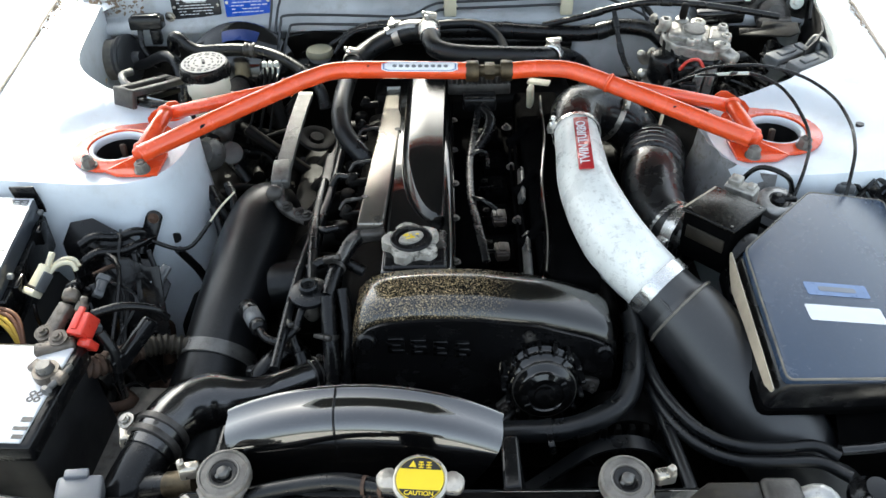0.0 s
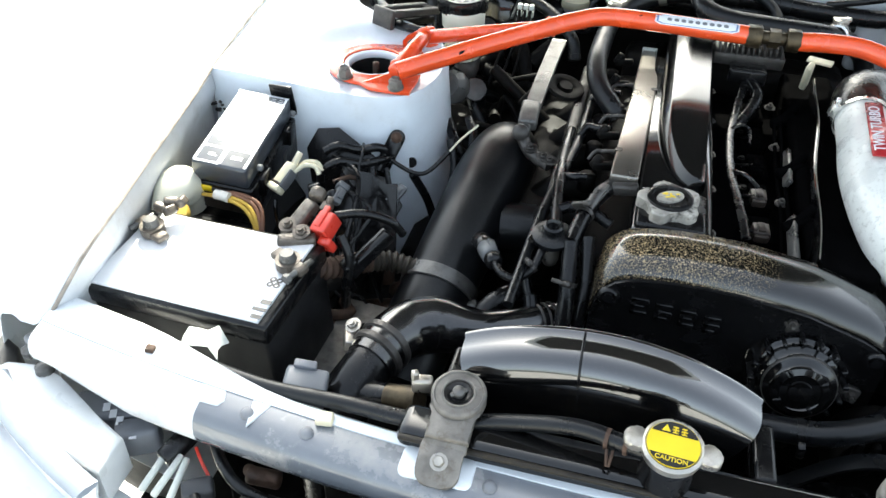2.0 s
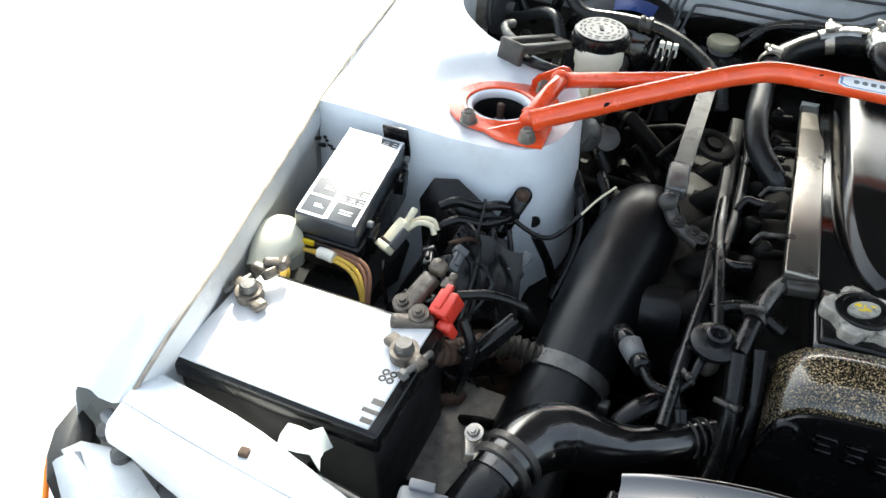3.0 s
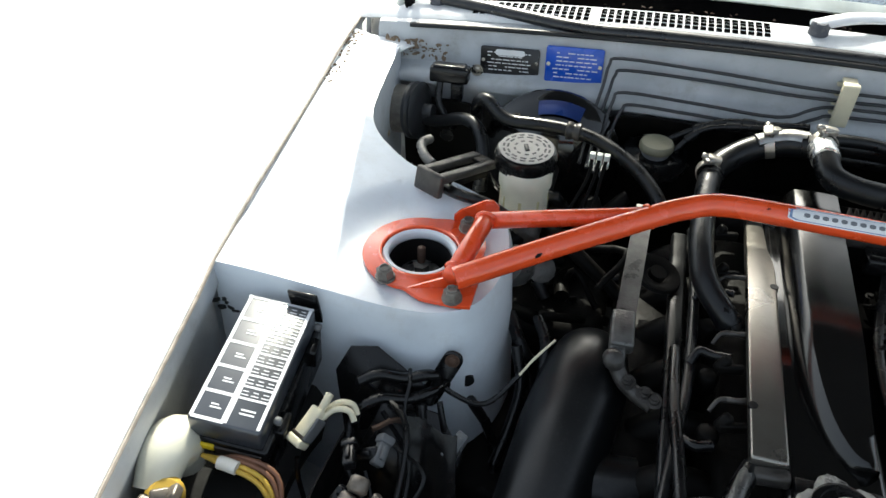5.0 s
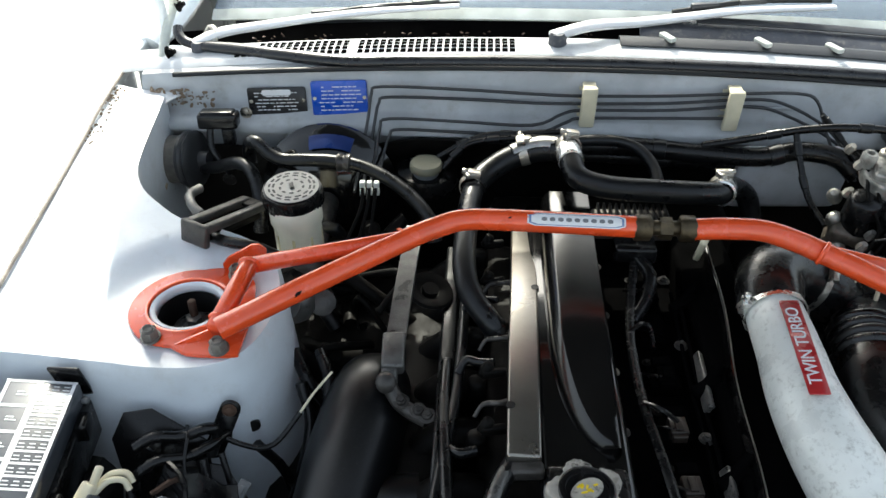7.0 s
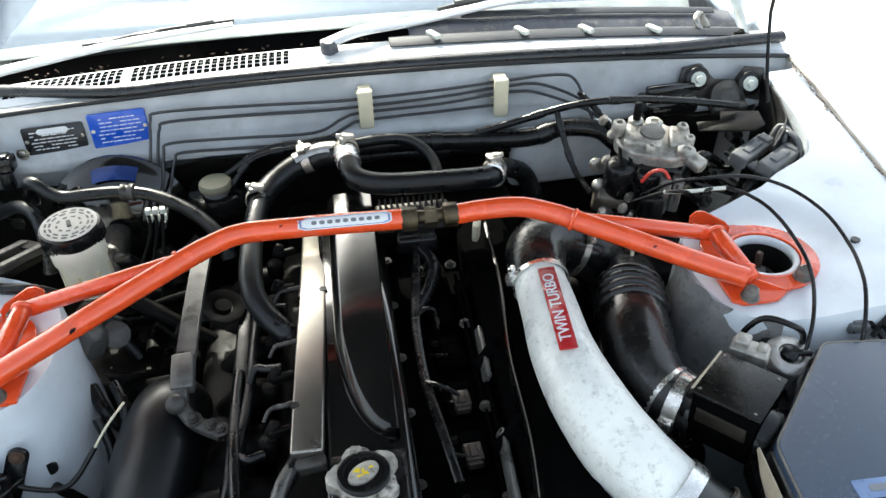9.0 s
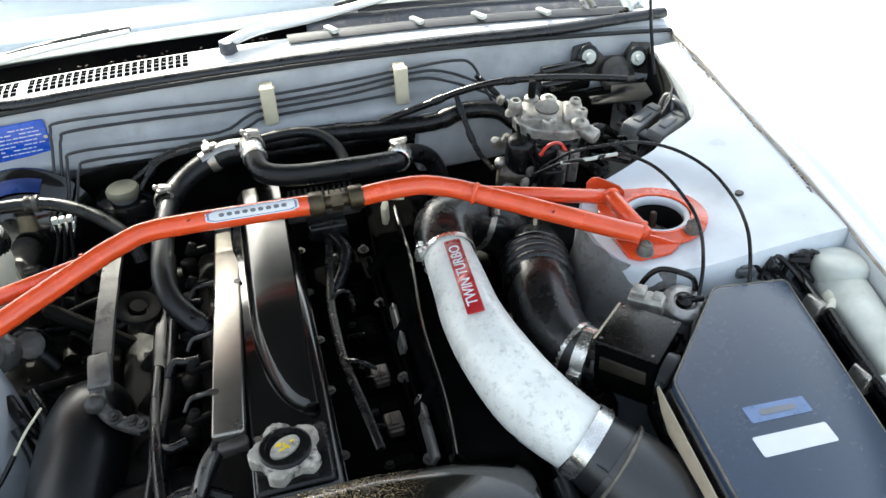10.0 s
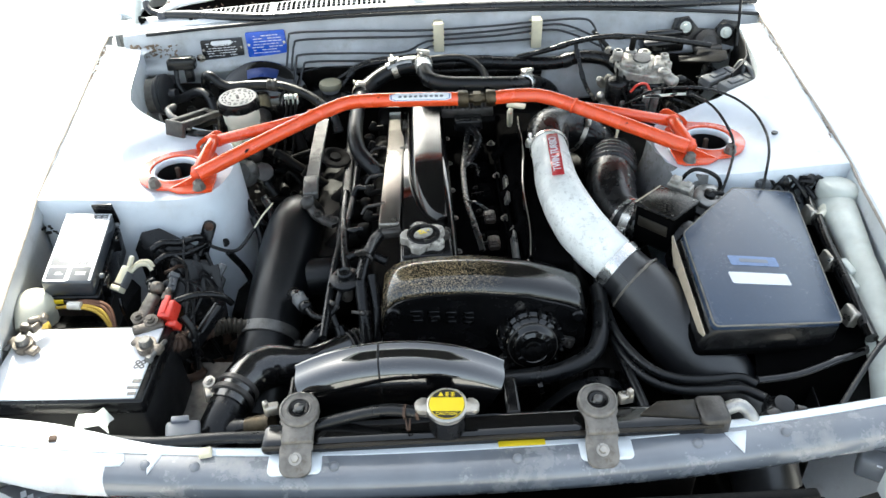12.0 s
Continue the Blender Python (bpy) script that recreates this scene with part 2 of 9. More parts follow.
WIREYELLOW = mat("yellow_wire", (0.62, 0.40, 0.06), 0.5, var=0.2, bump=0.05)
WIREBROWN = mat("brown_wire", (0.20, 0.09, 0.05), 0.5, var=0.2, bump=0.05)
TAPE = mat("white_tape", (0.68, 0.66, 0.60), 0.6, var=0.15, bump=0.1)
SEAL = mat("rubber_weatherstrip", (0.010, 0.011, 0.014), 0.3, var=0.2, bump=0.05, dust=0.1, dustcol=(0.12, 0.115, 0.10), dustscale=40, spec=0.6)
CONCRETE = mat("pale_concrete", (0.60, 0.58, 0.54), 0.85, var=0.2, scale=2.5, bump=0.4, fine=90, dust=0.25, dustcol=(0.4, 0.38, 0.34), dustscale=5)
DARKTRIM = mat("dark_grey_trim", (0.03, 0.032, 0.036), 0.4, var=0.2, bump=0.05)
COWLGREY = mat("dusty_grey_cowl", (0.055, 0.06, 0.075), 0.45, var=0.5, scale=22, bump=0.4, dust=0.5, dustcol=(0.36, 0.33, 0.28), dustscale=60)
SUPPORT = mat("grey_blue_support_paint", (0.20, 0.21, 0.23), 0.38, var=0.3, scale=12, bump=0.06, dust=0.3, dustcol=(0.14, 0.125, 0.11), dustscale=16)
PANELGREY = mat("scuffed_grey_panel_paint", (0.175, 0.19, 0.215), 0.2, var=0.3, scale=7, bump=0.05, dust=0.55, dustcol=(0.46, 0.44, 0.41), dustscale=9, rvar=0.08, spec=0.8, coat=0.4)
AMBER = mat("amber_lens", (0.85, 0.22, 0.02), 0.2, var=0.1, bump=0)
TYRE = mat("tyre_rubber", (0.02, 0.02, 0.02), 0.8, var=0.3, bump=0.3)
GLASS = bpy.data.materials.new("windscreen_glass")
GLASS.use_nodes = True
gb = GLASS.node_tree.nodes["Principled BSDF"]
gb.inputs["Base Color"].default_value = (0.50, 0.58, 0.66, 1)
gb.inputs["Roughness"].default_value = 0.02
gb.inputs["Transmission Weight"].default_value = 0.72
gb.inputs["IOR"].default_value = 1.48

# ---- shaping ----
ORIGIN = {}


def finish(name, bm, material, origin, smooth=48):
    bmesh.ops.recalc_face_normals(bm, faces=bm.faces[:])
    bmesh.ops.translate(bm, verts=bm.verts[:], vec=-Vector(origin))
    me = bpy.data.meshes.new(name)
    bm.to_mesh(me)
    bm.free()
    me.polygons.foreach_set("use_smooth", [True] * len(me.polygons))
    me.set_sharp_from_angle(angle=radians(smooth))
    if material:
        me.materials.append(material)
    return new(name, me)


def thing(name, at, label, category, group="", kind=""):
    ob = tagged(new(name), label, category, group, kind)
    ob.location = at
    ob.empty_display_size = 0.03
    ORIGIN[ob] = Vector(at)
    return ob


def part(name, bm, material, parent, label="", smooth=48):
    ob = finish(name, bm, material, ORIGIN[parent], smooth)
    ob.parent = parent
    ORIGIN[ob] = ORIGIN[parent]
    if label:
        ob["label"] = label
    return ob


def solo(name, bm, material, label, category, group="", kind="", smooth=48):
    lo = [min(v.co[k] for v in bm.verts) for k in range(3)]
    hi = [max(v.co[k] for v in bm.verts) for k in range(3)]
    at = Vector(((lo[0] + hi[0]) / 2, (lo[1] + hi[1]) / 2, lo[2]))
    ob = finish(name, bm, material, at, smooth)
    ob.location = at
    ORIGIN[ob] = at
    return tagged(ob, label, category, group, kind)


def aim(at, way, up=(0, 0, 1)):
    """Axes at a place whose z axis points along way."""
    z = Vector(way).normalized()
    x = Vector(up).cross(z)
    if x.length < 1e-4:
        x = Vector((1, 0, 0)).cross(z)
    x.normalize()
    y = z.cross(x)
    m = Matrix((x, y, z)).transposed().to_4x4()
    return Matrix.Translation(Vector(at)) @ m


def box(bm, m, sx, sy, sz, bev=0.003, seg=2):
    """A box centred on the axes m."""
    got = bmesh.ops.create_cube(bm, size=1, matrix=m @ Matrix.Diagonal((sx, sy, sz, 1)))["verts"]
    if bev:
        es = list({e for v in got for e in v.link_edges})
        bmesh.ops.bevel(bm, geom=es, offset=bev, segments=seg, affect="EDGES", profile=0.5)
    return bm


def at(x, y, z, rx=0, ry=0, rz=0):
    return pose(x, y, z, rx, ry, rz)


def B():
    return bmesh.new()


def lathe(bm, m, prof, seg=24, squash=1.0):
    """A profile of (radius, height) turned round the z axis of m."""
    rings = []
    for r, h in prof:
        if r < 1e-6:
            rings.append([bm.verts.new(m @ Vector((0, 0, h)))])
        else:
            rings.append([bm.verts.new(m @ Vector((r * math.cos(a), r * squash * math.sin(a), h)))
                          for a in (2 * math.pi * k / seg for k in range(seg))])
    for a, b in zip(rings, rings[1:]):
        for k in range(seg):
            j = (k + 1) % seg
            if len(a) == 1 and len(b) == 1:
                continue
            if len(a) == 1:
                bm.faces.new((a[0], b[k], b[j]))
            elif len(b) == 1:
                bm.faces.new((a[k], b[0], a[j]))
            else:
                bm.faces.new((a[k], b[k], b[j], a[j]))
    return bm


def rod(bm, a, b, r, seg=12, c=None):
    """A round bar between two places with softened ends."""
    a, b = Vector(a), Vector(b)
    h = (b - a).length
    c = min(r * 0.25, h * 0.3) if c is None else c
    return lathe(bm, aim(a, b - a), [(0, 0), (r - c, 0), (r, c), (r, h - c), (r - c, h), (0, h)], seg)


def smoothed(pts, n=5):
    """A curve through the places, n steps between each pair."""
    p = [Vector(q) for q in pts]
    p = [p[0] * 2 - p[1]] + p + [p[-1] * 2 - p[-2]]
    out = []
    for i in range(1, len(p) - 2):
        for k in range(n):
            t = k / n
            a, b, c, d = p[i - 1:i + 3]
            out.append(0.5 * (2 * b + (c - a) * t + (2 * a - 5 * b + 4 * c - d) * t * t + (3 * b - a - 3 * c + d) * t ** 3))
    out.append(p[-2])
    return out


def sweep(bm, pts, r, seg=12, n=5, ribs=None, flat=1.0, up=(0, 0, 1), caps=True):
    """A tube along a smooth curve. r: one radius or one for each place. ribs: (from, to, count, depth) of the length."""
    path = smoothed(pts, n)
    if ribs:
        path = smoothed(path, max(3, int(ribs[2] * 36 / len(path)) + 1))
    m = len(path)
    radii = r if isinstance(r, (list, tuple)) else [r] * len(pts)
    rings = []
    side = None
    for i, p in enumerate(path):
        way = (path[min(i + 1, m - 1)] - path[max(i - 1, 0)]).normalized()
        if side is None:
            side = way.cross(Vector(up))
            if side.length < 1e-3:
                side = way.cross(Vector((1, 0, 0)))
        side = (side - way * side.dot(way)).normalized()
        top = side.cross(way)
        f = i / (m - 1) * (len(radii) - 1)
        k = min(int(f), len(radii) - 2) if len(radii) > 1 else 0
        rr = radii[k] + (radii[min(k + 1, len(radii) - 1)] - radii[k]) * (f - k)
        if ribs:
            s = i / (m - 1)
            if ribs[0] <= s <= ribs[1]:
                rr += ribs[3] * (0.5 - 0.5 * math.cos(2 * math.pi * ribs[2] * (s - ribs[0]) / (ribs[1] - ribs[0])))
        rings.append([bm.verts.new(p + side * rr * math.cos(a) + top * rr * flat * math.sin(a))
                      for a in (2 * math.pi * j / seg for j in range(seg))])
    for a, b in zip(rings, rings[1:]):
        for k in range(seg):
            j = (k + 1) % seg
            bm.faces.new((a[k], a[j], b[j], b[k]))
    if caps:
        bm.faces.new(rings[0][::-1])
        bm.faces.new(rings[-1])
    return bm


def prism(bm, m, outline, h, bev=0.003, seg=2):
    """An outline of (x, y) in the axes m, raised by h along its z."""
    lo = [bm.verts.new(m @ Vector((x, y, 0))) for x, y in outline]
    hi = [bm.verts.new(m @ Vector((x, y, h))) for x, y in outline]
    k = len(lo)
    bm.faces.new(lo[::-1])
    bm.faces.new(hi)
    for i in range(k):
        j = (i + 1) % k
        bm.faces.new((lo[i], lo[j], hi[j], hi[i]))
    if bev:
        es = [e for v in hi for e in v.link_edges if e.other_vert(v) in hi]
        bmesh.ops.bevel(bm, geom=list(set(es)), offset=bev, segments=seg, affect="EDGES", profile=0.5)
    return bm


def grid(bm, rows, close=False):
    """A skin over rows of places."""
    vs = [[bm.verts.new(Vector(p)) for p in row] for row in rows]
    for a, b in zip(vs, vs[1:]):
        for k in range(len(a) - (0 if close else 1)):
            j = (k + 1) % len(a)
            bm.faces.new((a[k], a[j], b[j], b[k]))
    return bm


def thick(bm, d):
    """Gives a skin thickness."""
    bmesh.ops.recalc_face_normals(bm, faces=bm.faces[:])
    bmesh.ops.solidify(bm, geom=bm.faces[:] + bm.edges[:] + bm.verts[:], thickness=d)
    return bm


def hexbolt(bm, p, way, r=0.009, h=0.008, stub=0.006, washer=1.5):
    m = aim(p, way)
    lathe(bm, m, [(0, 0), (r * washer, 0), (r * washer, r * 0.22), (r * 0.9, r * 0.25)], 20)
    lathe(bm, m, [(r, r * 0.2), (r, h * 0.8), (r * 0.85, h), (0, h)], 6)
    if stub:
        lathe(bm, m, [(r * 0.5, h * 0.9), (r * 0.5, h + stub), (0, h + stub)], 10)
    return bm


def band(bm, p, way, r, w=0.012, t=0.0015, turn=0.0, screw=True):
    """A hose clip: a band with its screw housing."""
    m = aim(p, way) @ pose(0, 0, 0, 0, 0, turn)
    lathe(bm, m, [(r, -w / 2), (r + t, -w / 2), (r + t, w / 2), (r, w / 2)], 32)
    if screw:
        box(bm, m @ at(r + 0.005, 0, 0), 0.010, 0.020, w * 1.0, 0.0015)
        rod(bm, m @ Vector((r + 0.006, 0.008, 0)), m @ Vector((r + 0.006, 0.019, 0)), 0.0045, 8)
    return bm


def letters(text, m, size, depth=0.0006, bold=0.0):
    """Built-in lettering as a mesh, centred on m, lying in its xy plane."""
    cu = bpy.data.curves.new("lettering", "FONT")
    cu.body, cu.size, cu.extrude, cu.offset = text, size, depth, bold
    cu.align_x, cu.align_y = "CENTER", "CENTER"
    ob = bpy.data.objects.new("lettering", cu)
    me = ob.to_mesh()
    bm = B()
    bm.from_mesh(me)
    ob.to_mesh_clear()
    bpy.data.objects.remove(ob)
    bpy.data.curves.remove(cu)
    bmesh.ops.transform(bm, matrix=m, verts=bm.verts[:])
    return bm


def rounded(w, h, r, n=4):
    """A rounded rectangle's outline, centred."""
    out = []
    for cx, cy, a0 in ((w / 2 - r, h / 2 - r, 0), (-w / 2 + r, h / 2 - r, 90), (-w / 2 + r, -h / 2 + r, 180), (w / 2 - r, -h / 2 + r, 270)):
        for k in range(n + 1):
            a = radians(a0 + 90 * k / n)
            out.append((cx + r * math.cos(a), cy + r * math.sin(a)))
    return out


def lerp(tab, t):
    """Values between rows of (t, a, b, ...)."""
    if t <= tab[0][0]:
        return tab[0][1:]
    for p, q in zip(tab, tab[1:]):
        if t <= q[0]:
            f = (t - p[0]) / (q[0] - p[0])
            return tuple(a + (b - a) * f for a, b in zip(p[1:], q[1:]))
    return tab[-1][1:]


# ---- ground ----
bm = B()
grid(bm, [[(x, y, 0) for x in (-400, -40, -8, 0, 8, 40, 400)] for y in (-400, -40, -8, 0, 8, 40, 400)])
solo("ground", bm, CONCRETE, "sunlit pale concrete driveway under the car", "ground", kind="structure")

# ---- car body ----
car = thing("car", (0, 1.0, 0), "white car with its bonnet raised over the engine bay", "car")

# inner edge of each front wing: y, x, z
EDGE = [(0.025, 0.757, 0.684), (0.045, 0.750, 0.702), (0.07, 0.738, 0.732), (0.10, 0.728, 0.754), (0.15, 0.728, 0.766), (0.30, 0.752, 0.772), (0.53, 0.787, 0.782), (0.66, 0.792, 0.803),
        (0.90, 0.800, 0.832), (1.05, 0.804, 0.858), (1.20, 0.806, 0.872), (1.32, 0.790, 0.89)]
OUTER = [(0.025, 0.832), (0.15, 0.846), (0.4, 0.860), (1.32, 0.865)]


def wing(side):
    bm = B()
    rows = []
    for k in range(41):
        y = 0.025 + 1.295 * k / 40
        ex, ez = lerp(EDGE, y)
        ox = lerp(OUTER, y)[0]
        row = [(ex, ez - 0.016), (ex, ez), (ex + 0.004, ez + 0.003), (ex + 0.012, ez - 0.002), (ex + 0.030, ez - 0.001), (ex + 0.036, ez + 0.007), (ex + 0.040, ez + 0.0085)]
        ex += 0.036
        for f, d in ((0.4, 0.006), (0.58, -0.004), (0.72, -0.022), (0.88, -0.05), (0.97, -0.09), (1.0, -0.16)):
            row.append((ex + 0.006 + (ox - ex - 0.006) * f, ez + d))
        arch = abs(y - 0.42)
        low = 0.25 if arch > 0.335 else 0.31 + math.sqrt(max(0, 0.335 ** 2 - arch ** 2))
        row += [(ox + 0.004, max(0.55, low + 0.002)), (ox, max(0.40, low + 0.001)), (ox - 0.01, low)]
        rows.append([(side * x, y, z) for x, z in row])
    grid(bm, rows)
    thick(bm, 0.0012)
    return part("front_wing", bm, WHITE, car, "white painted front wing")


wing(-1), wing(1)

# closing plate between the inner wing and the tower's front wall
bm = B()
box(bm, at(-0.798, 0.535, 0.655), 0.004, 0.14, 0.20, 0.001, 1)
part("closing_plate", bm, BAYWHITE, car, "white closing plate in the wing corner")
# gusset that closes the wing's rear corner against the bulkhead
bm = B()
grid(bm, [[(-x, y, 0.8475 + 0.135 * (y - 1.08) + dz) for x, dz in ((0.805, 0.012), (0.77, 0.004), (0.735, 0.001), (xe, -0.002))] for y, xe in ((1.045, 0.722), (1.075, 0.712), (1.095, 0.700), (1.112, 0.685))])
thick(bm, 0.002)
part("corner_gusset", bm, WHITEDIRTY, car, "grimy white corner gusset")

# the raised bonnet, hinged at the rear, with its black pad
BR, BA, BL = Vector((0, 1.15, 1.075)), radians(52), 1.22


def bonnet(u, s, h):
    """Places on the bonnet: u across, s along from the rear, h out of its skin."""
    w = lerp([(0, 0.775), (0.3, 0.765), (0.7, 0.735), (0.95, 0.69), (1.0, 0.64)], s)[0]
    bow = 0.035 * (1 - u * u) + 0.03 * math.sin(math.pi * min(1, s * 0.9))
    way, out = Vector((0, -math.cos(BA), math.sin(BA))), Vector((0, math.sin(BA), math.cos(BA)))
    return BR + Vector((u * w, 0, 0)) + way * (BL * s) + out * (bow + h)


bm = B()
grid(bm, [[bonnet(-1 + 2 * i / 16, j / 14, 0) for i in range(17)] for j in range(15)])
thick(bm, 0.002)
hood = part("bonnet", bm, WHITE, car, "raised white bonnet")
bm = B()
grid(bm, [[bonnet(-0.86 + 1.72 * i / 14, 0.08 + 0.84 * j / 12, -0.022 + 0.006 * math.cos(9 * i) * math.cos(7 * j)) for i in range(15)] for j in range(13)])
thick(bm, 0.006)
part("insulation_pad", bm, CUP, hood, "black felt pad under the bonnet")
for u in (-0.93, 0.93):
    bm = B()
    sweep(bm, [bonnet(u, f, -0.012) for f in (0.03, 0.25, 0.5, 0.75, 0.95)], 0.018, 8, 4, flat=0.6)
    part("inner_frame", bm, WHITE, hood)


def apron(side):
    """The shelf over the wheel arch with the strut tower, its hole and its walls."""
    out = [(0.787, 0.532), (0.72, 0.530), (0.64, 0.526), (0.56, 0.520), (0.505, 0.522), (0.468, 0.536), (0.446, 0.562), (0.434, 0.60), (0.430, 0.645),
           (0.436, 0.69), (0.455, 0.73), (0.49, 0.757), (0.54, 0.776), (0.600, 0.795), (0.640, 0.822), (0.672, 0.850), (0.692, 0.885), (0.700, 0.93), (0.705, 1.00),
           (0.710, 1.085), (0.803, 1.09), (0.801, 0.98), (0.799, 0.90), (0.795, 0.78), (0.791, 0.66)]
    if side > 0:
        out = [(x + (0.03 if 0.66 < x < 0.75 and y > 0.84 else 0), y) for x, y in out]
    curve = smoothed([Vector((x, y, 0)) for x, y in out[:20]], 3)
    out = [(p.x, p.y) for p in curve] + out[20:]
    bm = B()
    cy0 = 0.626 if side < 0 else 0.652

    def top(x, y):
        z = 0.782 + max(0, y - 0.62) * 0.135
        f = min(1, max(0, (x - 0.60) / 0.16))
        z += 0.014 * f * f * (3 - 2 * f) * min(1, max(0, (y - 0.5) / 0.1))
        d = math.hypot(x - 0.54, y - cy0)
        f = max(0, min(1, (0.150 - d) / 0.060))
        f = f * f * (3 - 2 * f)
        return z * (1 - f) + 0.7795 * f

    ring = [bm.verts.new((side * x, y, top(x, y))) for x, y in out]
    n = 28
    hole = [bm.verts.new((side * (0.54 + 0.055 * math.cos(a)), cy0 + 0.055 * math.sin(a), 0.7795)) for a in (2 * math.pi * k / n for k in range(n))]
    es = [bm.edges.new((ring[i], ring[(i + 1) % len(ring)])) for i in range(len(ring))]
    es += [bm.edges.new((hole[i], hole[(i + 1) % n])) for i in range(n)]
    bmesh.ops.triangle_fill(bm, use_beauty=True, edges=es)
    for _ in range(4):
        inner = [e for e in bm.edges if not e.is_boundary and e.calc_length() > 0.018]
        bmesh.ops.subdivide_edges(bm, edges=inner, cuts=1)
        bmesh.ops.triangulate(bm, faces=bm.faces[:])
    for v in bm.verts:
        if math.hypot(abs(v.co.x) - 0.54, v.co.y - cy0) > 0.056:
            v.co.z = top(abs(v.co.x), v.co.y)
    bound = [e for e in bm.edges if e.is_boundary]
    got = bmesh.ops.extrude_edge_only(bm, edges=bound)["geom"]
    vs = [v for v in got if isinstance(v, bmesh.types.BMVert)]
    for v in vs:
        inhole = math.hypot(abs(v.co.x) - 0.54, v.co.y - cy0) < 0.06
        v.co.z -= 0.012
        if not inhole and v.co.x * side < 0.78:
            c = Vector((side * 0.66, 0.72, 0))
            d = Vector((v.co.x, v.co.y, 0)) - c
            v.co += d.normalized() * 0.006
    low = [e for e in bm.edges if e.is_boundary and all(v in set(vs) for v in e.verts)]
    got = bmesh.ops.extrude_edge_only(bm, edges=low)["geom"]
    for v in got:
        if isinstance(v, bmesh.types.BMVert):
            inhole = math.hypot(abs(v.co.x) - 0.54, v.co.y - cy0) < 0.06
            if inhole:
                v.co.z -= 0.06
            else:
                v.co.z = 0.36
                if v.co.x * side < 0.6:
                    v.co.x -= side * 0.03
    return part("strut_tower", bm, BAYWHITE, car, "white painted inner wing with strut tower", smooth=40)


apron(-1), apron(1)

# inner skins of the wings in front of the towers
for s in (-1, 1):
    bm = B()
    rows = []
    for k in range(17):
        y = 0.03 + 0.50 * k / 16
        ex, ez = lerp(EDGE, y)
        rows.append([(s * (ex - 0.001), y, ez - 0.006), (s * (ex - 0.004), y, ez - 0.03), (s * (ex + 0.008), y, ez - 0.06), (s * (ex + 0.012), y, 0.52), (s * (ex - 0.03), y, 0.46), (s * 0.60, y, 0.40)])
    grid(bm, rows)
    thick(bm, 0.0015)
    part("inner_wing", bm, WHITEDIRTY, car, "dirty white inner wing panel")
    bm = B()
    grid(bm, [[(s * (0.575 + 0.02 * math.sin(3 * f)), 0.06 + 0.47 * f, z) for z in (0.60 + 0.03 * f, 0.55, 0.45, 0.34)] for f in (k / 10 for k in range(11))])
    thick(bm, 0.002)
    part("chassis_rail", bm, CUP, car, "black undersealed chassis rail")

# bulkhead: profile of y, z swept across
bm = B()
rows = []
for k in range(25):
    x = -0.76 + 1.56 * k / 24
    bow = 0.02 * (x / 0.8) ** 2
    drop = -0.045 * (x / 0.8) ** 2
    rows.append([(x, y + bow, z + drop * w) for y, z, w in ((1.130, 0.922, 1), (1.106, 0.918, 1), (1.101, 0.908, 1), (1.094, 0.842, 0.6), (1.086, 0.834, 0.5), (1.064, 0.828, 0.4),
                                                              (1.058, 0.820, 0.4), (1.060, 0.806, 0.3), (1.10, 0.785, 0), (1.115, 0.60, 0), (1.13, 0.33, 0))])
grid(bm, rows)
thick(bm, 0.002)
part("bulkhead", bm, BULKGREY, car, "dull grey-white painted bulkhead panel")
# pressed beads on the bulkhead
for x in (-0.15, 0.05, 0.28):
    bm = B()
    box(bm, at(x, 1.0925, 0.8605), 0.15, 0.006, 0.005, 0.0025)
    part("pressed_bead", bm, BULKGREY, car)

# weatherstrip along the top of the bulkhead
def sealpoint(x):
    back = max(0, -x - 0.42) * 0.22 + max(0, x - 0.55) * 0.12
    return Vector((x, 1.110 + 0.01 * (x / 0.8) ** 2 + back, 0.920 - 0.034 * (x / 0.8) ** 2 + 0.25 * back))


bm = B()
sweep(bm, [sealpoint(-0.70) + Vector((-0.012, 0.028, 0.022)), sealpoint(-0.70) + Vector((-0.006, 0.012, 0.012))] + [sealpoint(x) + Vector((0, 0.004, 0.002)) for x in [-0.68] + [k / 10 for k in range(-6, 9)]], [0.009] * 3 + [0.0118] * 15, 12, 3, flat=0.8)
part("weatherstrip", bm, SEAL, car, "black rubber bonnet weatherstrip")
bm = B()
sweep(bm, [(x / 20, 1.100 + 0.02 * (x / 16) ** 2, 0.9165 - 0.045 * (x / 16) ** 2) for x in range(-14, 17)], 0.0055, 8, 2, flat=0.8)
part("weatherstrip_lip", bm, INK, car)

# scuttle panel with its grille
def across(name, x0, x1, ys, material, label, lift=0.0, d=0.002):
    bm = B()
    steps = max(4, int((x1 - x0) / 0.04))
    rows = []
    for k in range(steps + 1):
        x = x0 + (x1 - x0) * k / steps
        rows.append([(x, y + 0.02 * (x / 0.8) ** 2, z - 0.050 * (x / 0.8) ** 2 + lift) for y, z in ys])
    grid(bm, rows)
    thick(bm, d)
    return part(name, bm, material, car, label)


